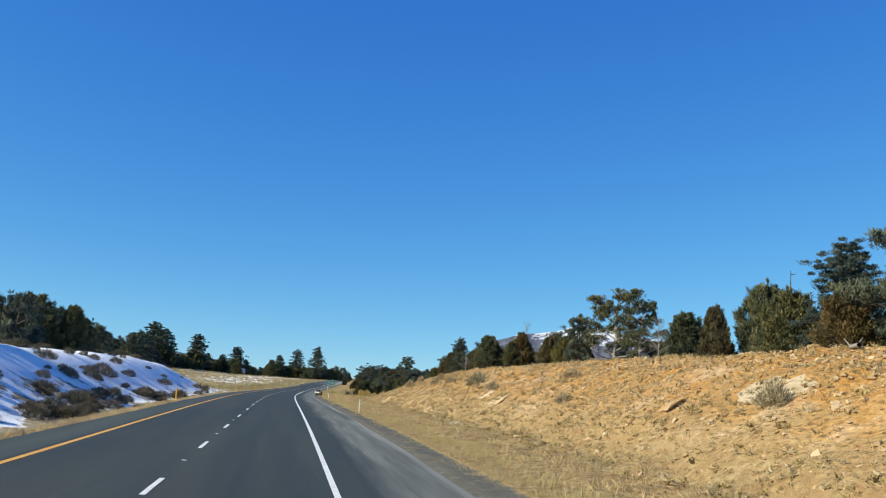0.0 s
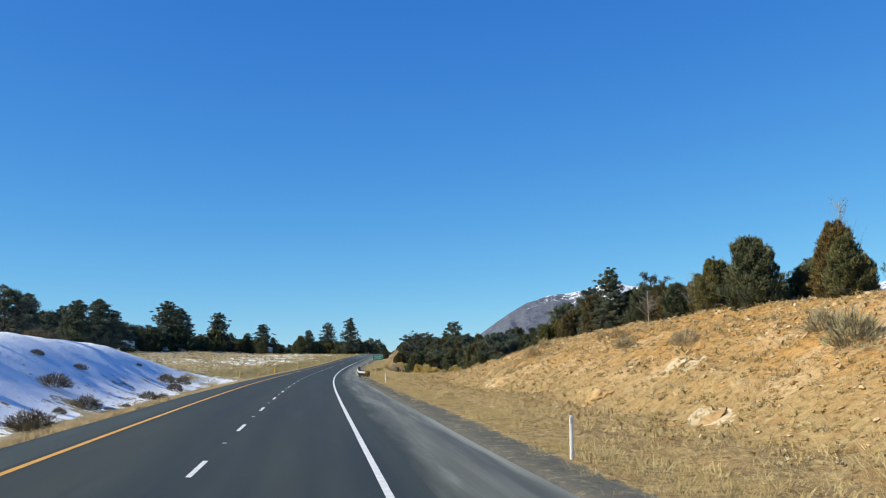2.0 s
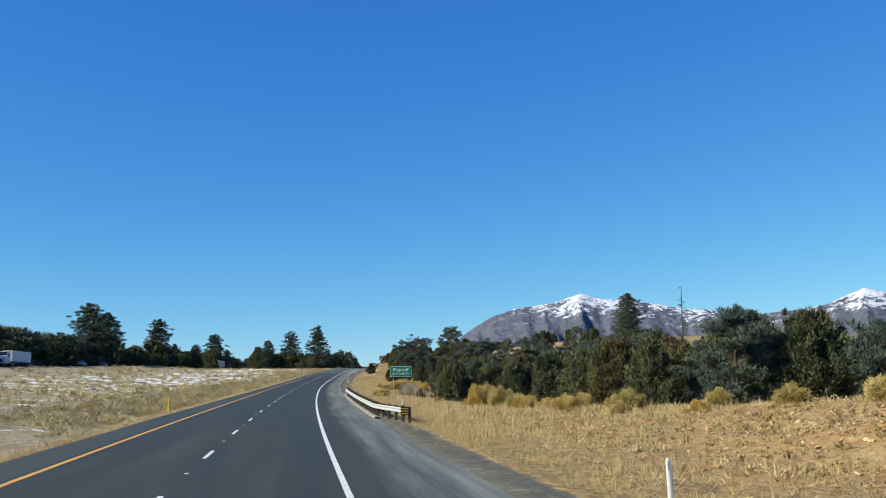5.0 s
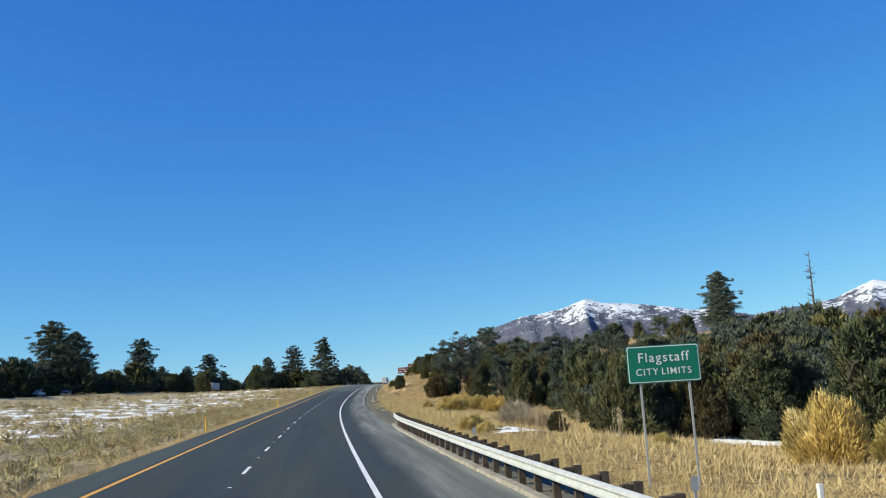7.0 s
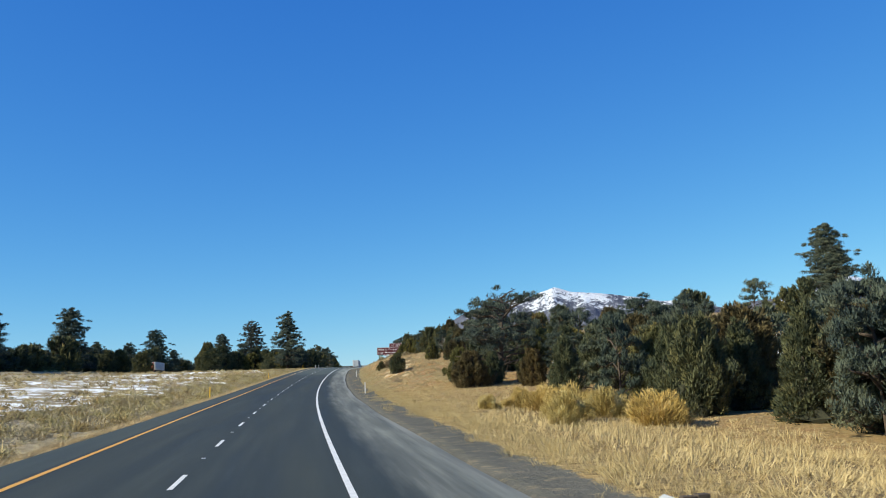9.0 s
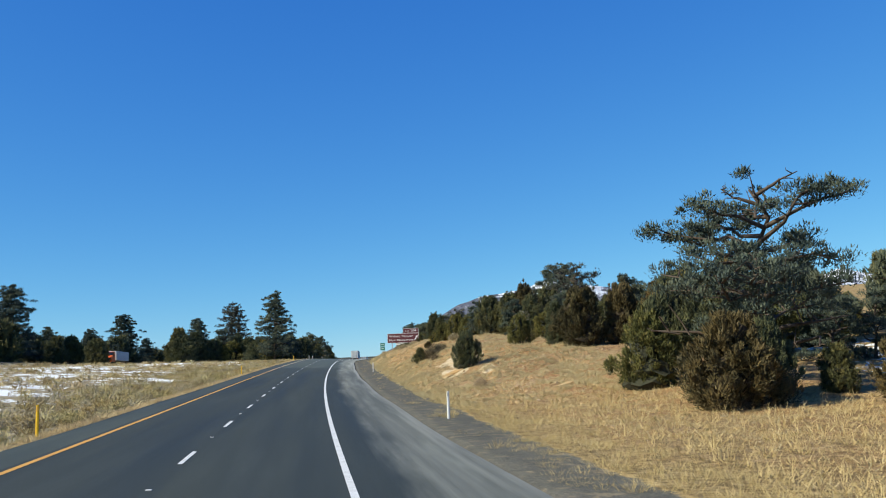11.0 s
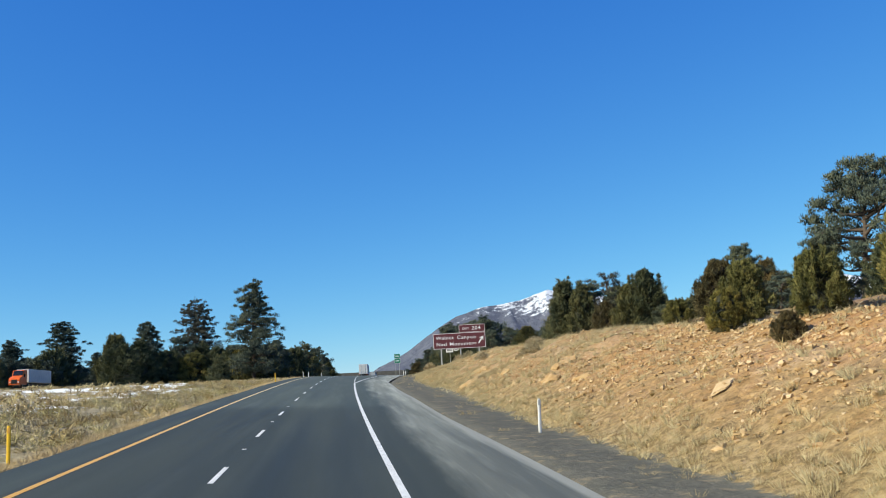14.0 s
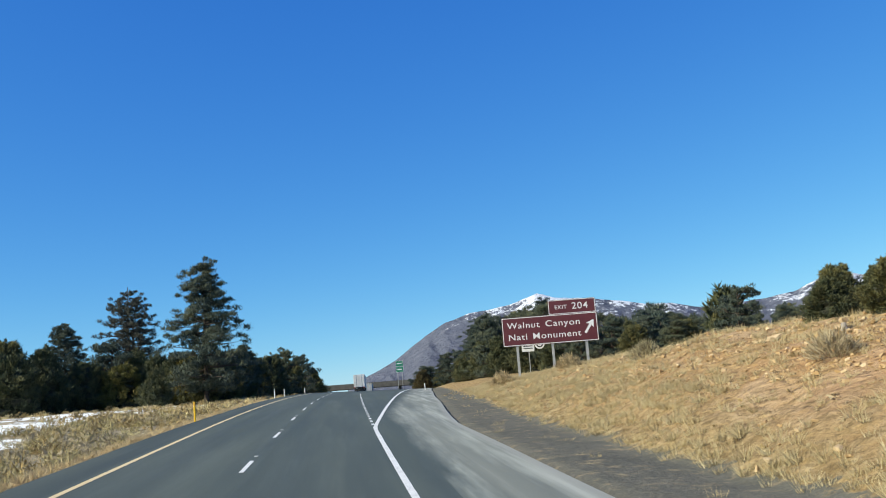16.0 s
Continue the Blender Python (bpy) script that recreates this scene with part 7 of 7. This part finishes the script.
for s, u, size, flat, turn in ((466.6, 10.8, 1.0, 0.25, 100), (505, 15.0, 0.9, 0.3, 15), (496, 14.2, 1.0, 0.25, 60), (376, 14.8, 0.9, 0.45, 0), (377.2, 15.4, 0.6, 0.45, 60), (42, 17.8, 1.3, 0.2, 15), (70, 12.7, 1.4, 0.15, 70), (72, 16.9, 1.3, 0.2, 35),
            (81.5, 17.6, 1.4, 0.2, 5), (95, 15.1, 1.3, 0.18, 55), (104, 17.5, 1.2, 0.2, 10), (121, 20.0, 0.9, 0.3, 10), (139.5, 15.5, 1.6, 0.14, 60), (141.6, 16.1, 1.3, 0.15, 25), (36, 19.6, 1.3, 0.2, 30), (442.3, 8.9, 0.35, 0.6, 20),
            (435.4, 9.4, 0.5, 0.5, 60)):
    slab(s, u, size, flat, turn)
for s, u, size, flat, turn in ((331, 11.2, 0.3, 0.6, 10), (439, 11.1, 0.7, 0.2, 40)):
    slab(s, u, size, flat, turn)


def whaleback(s, u, length, width, rise, turn=0.0):
    """A smooth worn hump of bedrock that swells out of the slope."""
    r = np.random.default_rng(int(s * 7 + u * 31))
    bm = bmesh.new()
    bmesh.ops.create_icosphere(bm, subdivisions=4, radius=1.0)
    k_ = r.uniform(0, 50)
    for v in bm.verts:
        a = 1 + 0.8 * float(fractal(v.co.x * 1.8 + k_, v.co.y * 1.8 + v.co.z, 3, 3) - 0.5) + 0.22 * float(fractal(v.co.x * 6 + k_, v.co.y * 6 + v.co.z * 4, 7, 2) - 0.5)
        v.co = Vector((v.co.x * width / 2 * a, v.co.y * length / 2 * a, v.co.z * rise * a))
    me = bpy.data.meshes.new("bedrock_hump")
    bm.to_mesh(me), bm.free(), me.materials.append(ROCK)
    me.polygons.foreach_set("use_smooth", [True] * len(me.polygons))
    ob = new("bedrock_hump", me)
    tip = math.degrees(math.atan(float(ground_dz(s, u + 1) - ground_dz(s, u - 1)) / 2))
    ob.matrix_world = Matrix.Translation(spot(s, u, -rise * 0.35)) @ pose(0, 0, 0, 0, -tip, 0) @ pose(0, 0, 0, 0, 0, math.degrees(float(heading(s))) + turn)
    return tagged(ob, "smooth pale sandstone hump worn out of the grassy bank", "rock", "sandstone humps")


for s, u, length, width, rise, turn in ((484, 11.4, 3.4, 1.1, 0.15, 8), (478.4, 9.7, 2.0, 1.4, 0.16, 0), (460.1, 11.2, 1.5, 0.9, 0.22, 5), (461.6, 11.9, 1.2, 0.7, 0.22, 0), (455.5, 11.7, 1.6, 0.8, 0.22, 10), (472, 11.2, 1.4, 0.8, 0.2, 0), (388.7, 12.2, 0.9, 0.8, 0.15, 0), (387.3, 13.0, 1.1, 0.8, 0.16, 0),
                                        (399, 12.7, 2.6, 1.3, 0.35, 10), (395.2, 11.5, 2.2, 0.9, 0.3, 70), (138, 15.6, 3.2, 1.3, 0.35, 0), (110, 15.2, 2.4, 1.2, 0.35, 0)):
    whaleback(s, u, length, width, rise, turn)


def bush(name, mat, label, category, group, tris, s, u, size, wide=1.0):
    if name not in grown:
        me = tri_mesh(name, tris, mat)
        at_ = tris.mean(axis=1)
        mask(me, "tone", np.repeat(np.clip(0.5 + 1.5 * (value_noise(at_[:, 0] * 5 + at_[:, 2] * 3, at_[:, 1] * 5 - at_[:, 2] * 2, 17) - 0.5), 0, 1), 3))
        ob = new(name, me)
        tagged(ob, label, category, group)
        grown[name] = ob
        ob.matrix_world = Matrix.Translation(spot(s, u, -0.05)) @ Matrix.Diagonal((size * wide, size * wide, size, 1))
    else:
        o = grown[name]
        copy_thing(o, Matrix.Translation(spot(s, u, -0.05)) @ pose(0, 0, 0, 0, 0, float(rng.uniform(0, 360))) @ Matrix.Diagonal((size * wide / o.scale.x, size * wide / o.scale.y, size / o.scale.z, 1)))


yellow = [np.concatenate([shrub_tris(rng, 1.0, 1.3, 6500, 0.085, 0.014, 0.6, 0.66, 13, 0.5), shrub_tris(rng, 0.62, 0.8, 600, 0.14, 0.05, 0.7, 0.6)]) for _ in range(3)]
twiggy = [shrub_tris(rng, 1.0, 1.35, 2600, 0.26, 0.010, 0.35, 0.35, 11) for _ in range(2)]
brown_ = [shrub_tris(rng, 1.0, 1.3, 1300, 0.20, 0.022, 0.7, 0.4) for _ in range(2)]


def yellow_bush(s, u, size, wide=1.0):
    i = int(rng.integers(3))
    bush("rabbitbrush" + "_" * i, GOLD_BRUSH, "tall golden rabbitbrush with pale seed heads", "bush", "rabbitbrush beside the road", yellow[i], s, u, size, wide)


for s, u, size, wide in ((237, 16.8, 2.6, 0.85), (240.5, 18.4, 2.8, 0.85), (234, 18.5, 2.5, 0.9), (238.5, 20.2, 2.4, 0.9), (245, 14.3, 0.7, 1.3), (260.2, 9.5, 0.8, 1.2), (264.9, 9.3, 1.0, 1.0), (268, 10.1, 0.9, 1.3), (263.5, 10.3, 0.7, 1.2),
            (318, 15.5, 1.9, 1.3), (323, 17.1, 2.3, 1.3), (327, 16.5, 2.1, 1.2), (331, 15.5, 1.7, 1.2), (315.4, 19.6, 2.3, 1.3), (321, 18.6, 2.2, 1.2), (328, 13.0, 1.2, 1.2), (310, 13.0, 1.2, 1.2),
            (186, 21.0, 1.0, 1.3), (190, 18.6, 0.8, 1.5), (195, 22.0, 1.3, 1.2), (198, 17.8, 0.9, 1.3), (203, 20.0, 1.5, 1.2), (206.5, 20.6, 1.2, 1.4)):
    yellow_bush(s, u, size, wide)
for s, u, size, wide in ((212, 18.0, 1.0, 1.3), (218, 21.5, 1.6, 1.2), (220, 19.4, 1.1, 1.3), (229, 20, 1.4, 1.2), (181, 22.0, 1.3, 1.3), (206, 17.0, 1.3, 1.2), (215, 16.5, 1.3, 1.2), (222, 17.5, 1.5, 1.2),
            (272, 11.0, 0.8, 1.3)):
    yellow_bush(s, u, size, wide)
for s, u, size, wide in ((274, 14.0, 1.8, 1.15), (276.5, 14.9, 1.6, 1.1), (272.5, 15.3, 1.5, 1.2), (384, 11.6, 0.7, 1.0)):
    bush("bare_bush", TWIGS, "leafless pinkish-grey twiggy bush", "bush", "leafless bushes", twiggy[0], s, u, size, wide)
for s, u, size, wide in ((34, 18.5, 1.1, 1.0), (92, 19.0, 1.5, 1.1), (96, 20.2, 1.1, 1.2), (108, 19.4, 1.0, 1.3), (116, 18.8, 0.9, 1.2), (122, 20.4, 0.9, 1.2), (128, 21.2, 0.8, 1.2), (140, 18.6, 1.2, 1.0), (146, 21.0, 1.0, 1.0), (80, 18.0, 0.9, 1.1), (66, 20.6, 0.9, 1.2), (57, 17.4, 0.8, 1.2),
                         (480.3, 14.2, 0.6, 1.6), (481.2, 15.0, 0.7, 1.5), (483.5, 15.6, 0.7, 1.5), (486, 15.8, 0.7, 1.5), (489, 16.2, 0.7, 1.6), (478.5, 13.4, 0.5, 1.6), (412, 15.5, 0.7, 1.3), (430, 16.2, 0.9, 1.3), (498, 13.5, 0.9, 1.3), (516, 14.4, 1.0, 1.2), (475, 13.4, 0.9, 1.2), (543, 12.2, 1.2, 1.2), (536, 15.6, 1.1, 1.3)):
    bush("dry_bush", SAGE, "dry grey-brown bush on the bank", "bush", "bushes on the bank", brown_[0], s, u, size, wide)
for s, u, size, wide in ((420.4, 12.5, 1.3, 1.0), (421.6, 13.2, 1.3, 1.0), (422.6, 13.9, 1.0, 1.1), (416.0, 12.7, 0.6, 1.4)):
    bush("twiggy_bush", DARK_BRUSH, "dark grey leafless bush on the bank", "bush", "dark bushes on the bank", twiggy[1], s, u, size, wide)
for i in range(190):
    s, u = (rng.uniform(12, 100) if i < 155 else rng.uniform(100, 158)), -9.6 - 17 * rng.uniform(0, 1) ** 1.6
    bush("snow_bush", DARK_BRUSH, "dark dry bush standing in snow", "bush", "bushes on the snowy mound", brown_[1], s, u, rng.uniform(0.3, 0.95), rng.uniform(1.2, 1.8))


def log(s, u, length, thick, turn, label):
    """A bleached fallen trunk with two stubs."""
    r = np.random.default_rng(int(s))
    verts, faces = [], []
    pts = [Vector((x * length, r.normal() * 0.03, thick * 0.5 + r.normal() * 0.02)) for x in (-0.5, -0.2, 0.15, 0.5)]
    tube(verts, faces, pts, [thick * 0.5, thick * 0.48, thick * 0.4, thick * 0.25], 8)
    for k_ in (1, 2):
        tube(verts, faces, [pts[k_], pts[k_] + Vector((0.15, 0.25 * (-1) ** k_, 0.35))], [thick * 0.16, thick * 0.06], 5)
    ob = new("fallen_log", mesh_from("fallen_log", verts, faces, DEAD_WOOD, True))
    ob.matrix_world = Matrix.Translation(spot(s, u, -0.03)) @ pose(0, 0, 0, 0, 0, turn)
    return tagged(ob, label, "log", "fallen logs")


log(37.5, 24.0, 2.2, 0.22, 70, "bleached grey fallen trunk on top of the bank")
log(256, 15.2, 1.8, 0.2, -30, "grey fallen trunk beside the junipers")


def dead_stalks(seed):
    """A clump of tall dead weed stalks with ragged seed heads."""
    r = np.random.default_rng(seed)
    verts, faces = [], []
    for k_ in range(int(r.integers(3, 7))):
        base = Vector((r.normal() * 0.18, r.normal() * 0.18, -0.05))
        top = base + Vector((r.normal() * 0.10, r.normal() * 0.10, r.uniform(0.9, 1.5)))
        tube(verts, faces, [base, (base + top) / 2 + Vector((r.normal() * 0.03, r.normal() * 0.03, 0)), top], [0.008, 0.007, 0.004], 4)
        for j_ in range(9):
            b_ = base.lerp(top, r.uniform(0.55, 0.98))
            tube(verts, faces, [b_, b_ + Vector((r.normal() * 0.08, r.normal() * 0.08, r.uniform(0.05, 0.14)))], [0.005, 0.008], 4)
    return mesh_from("dead_weed", verts, faces, STALK, True)


STALK = simple("dead_stalk", (0.30, 0.235, 0.135), (0.48, 0.40, 0.255), 9, 0.9)
stalk_meshes = [dead_stalks(300 + i) for i in range(3)]
for i, (s, u) in enumerate(((263, 12.6), (264.6, 13.4), (259.5, 13.8), (257.8, 12.0), (255, 13.2), (252.4, 12.6), (250, 14.0), (253.6, 15.0), (268.5, 13.2), (247, 13.0))):
    ob = new("dead_weed", stalk_meshes[i % 3])
    ob.matrix_world = Matrix.Translation(spot(s, u)) @ pose(0, 0, 0, 0, 0, i * 77)
    tagged(ob, "tall dead weed stalks with ragged seed heads in dry grass", "weeds", "dead stalks by the rail")

stump = thing("tree_stump", Matrix.Translation(spot(501.5, 15.8, -0.1)) @ Matrix.Scale(0.45, 4), "weathered broken stump with a pale stone on top", "stump")
verts, faces = [], []
tube(verts, faces, [(0, 0, -0.2), (0.03, 0, 0.4), (0.0, 0.02, 0.75)], [0.34, 0.25, 0.19], 9)
tube(verts, faces, [(0.1, 0, 0.3), (0.3, 0.05, 0.55)], [0.09, 0.04], 6)
part("stub", mesh_from("stub", verts, faces, DEAD_WOOD, True), None, stump)
bm = stone_shape(np.random.default_rng(8), 0.42, 0.7, 7)
bmesh.ops.translate(bm, verts=bm.verts[:], vec=(0, 0, 0.95))
part("stone", bm, ROCK, stump, "pale stone")
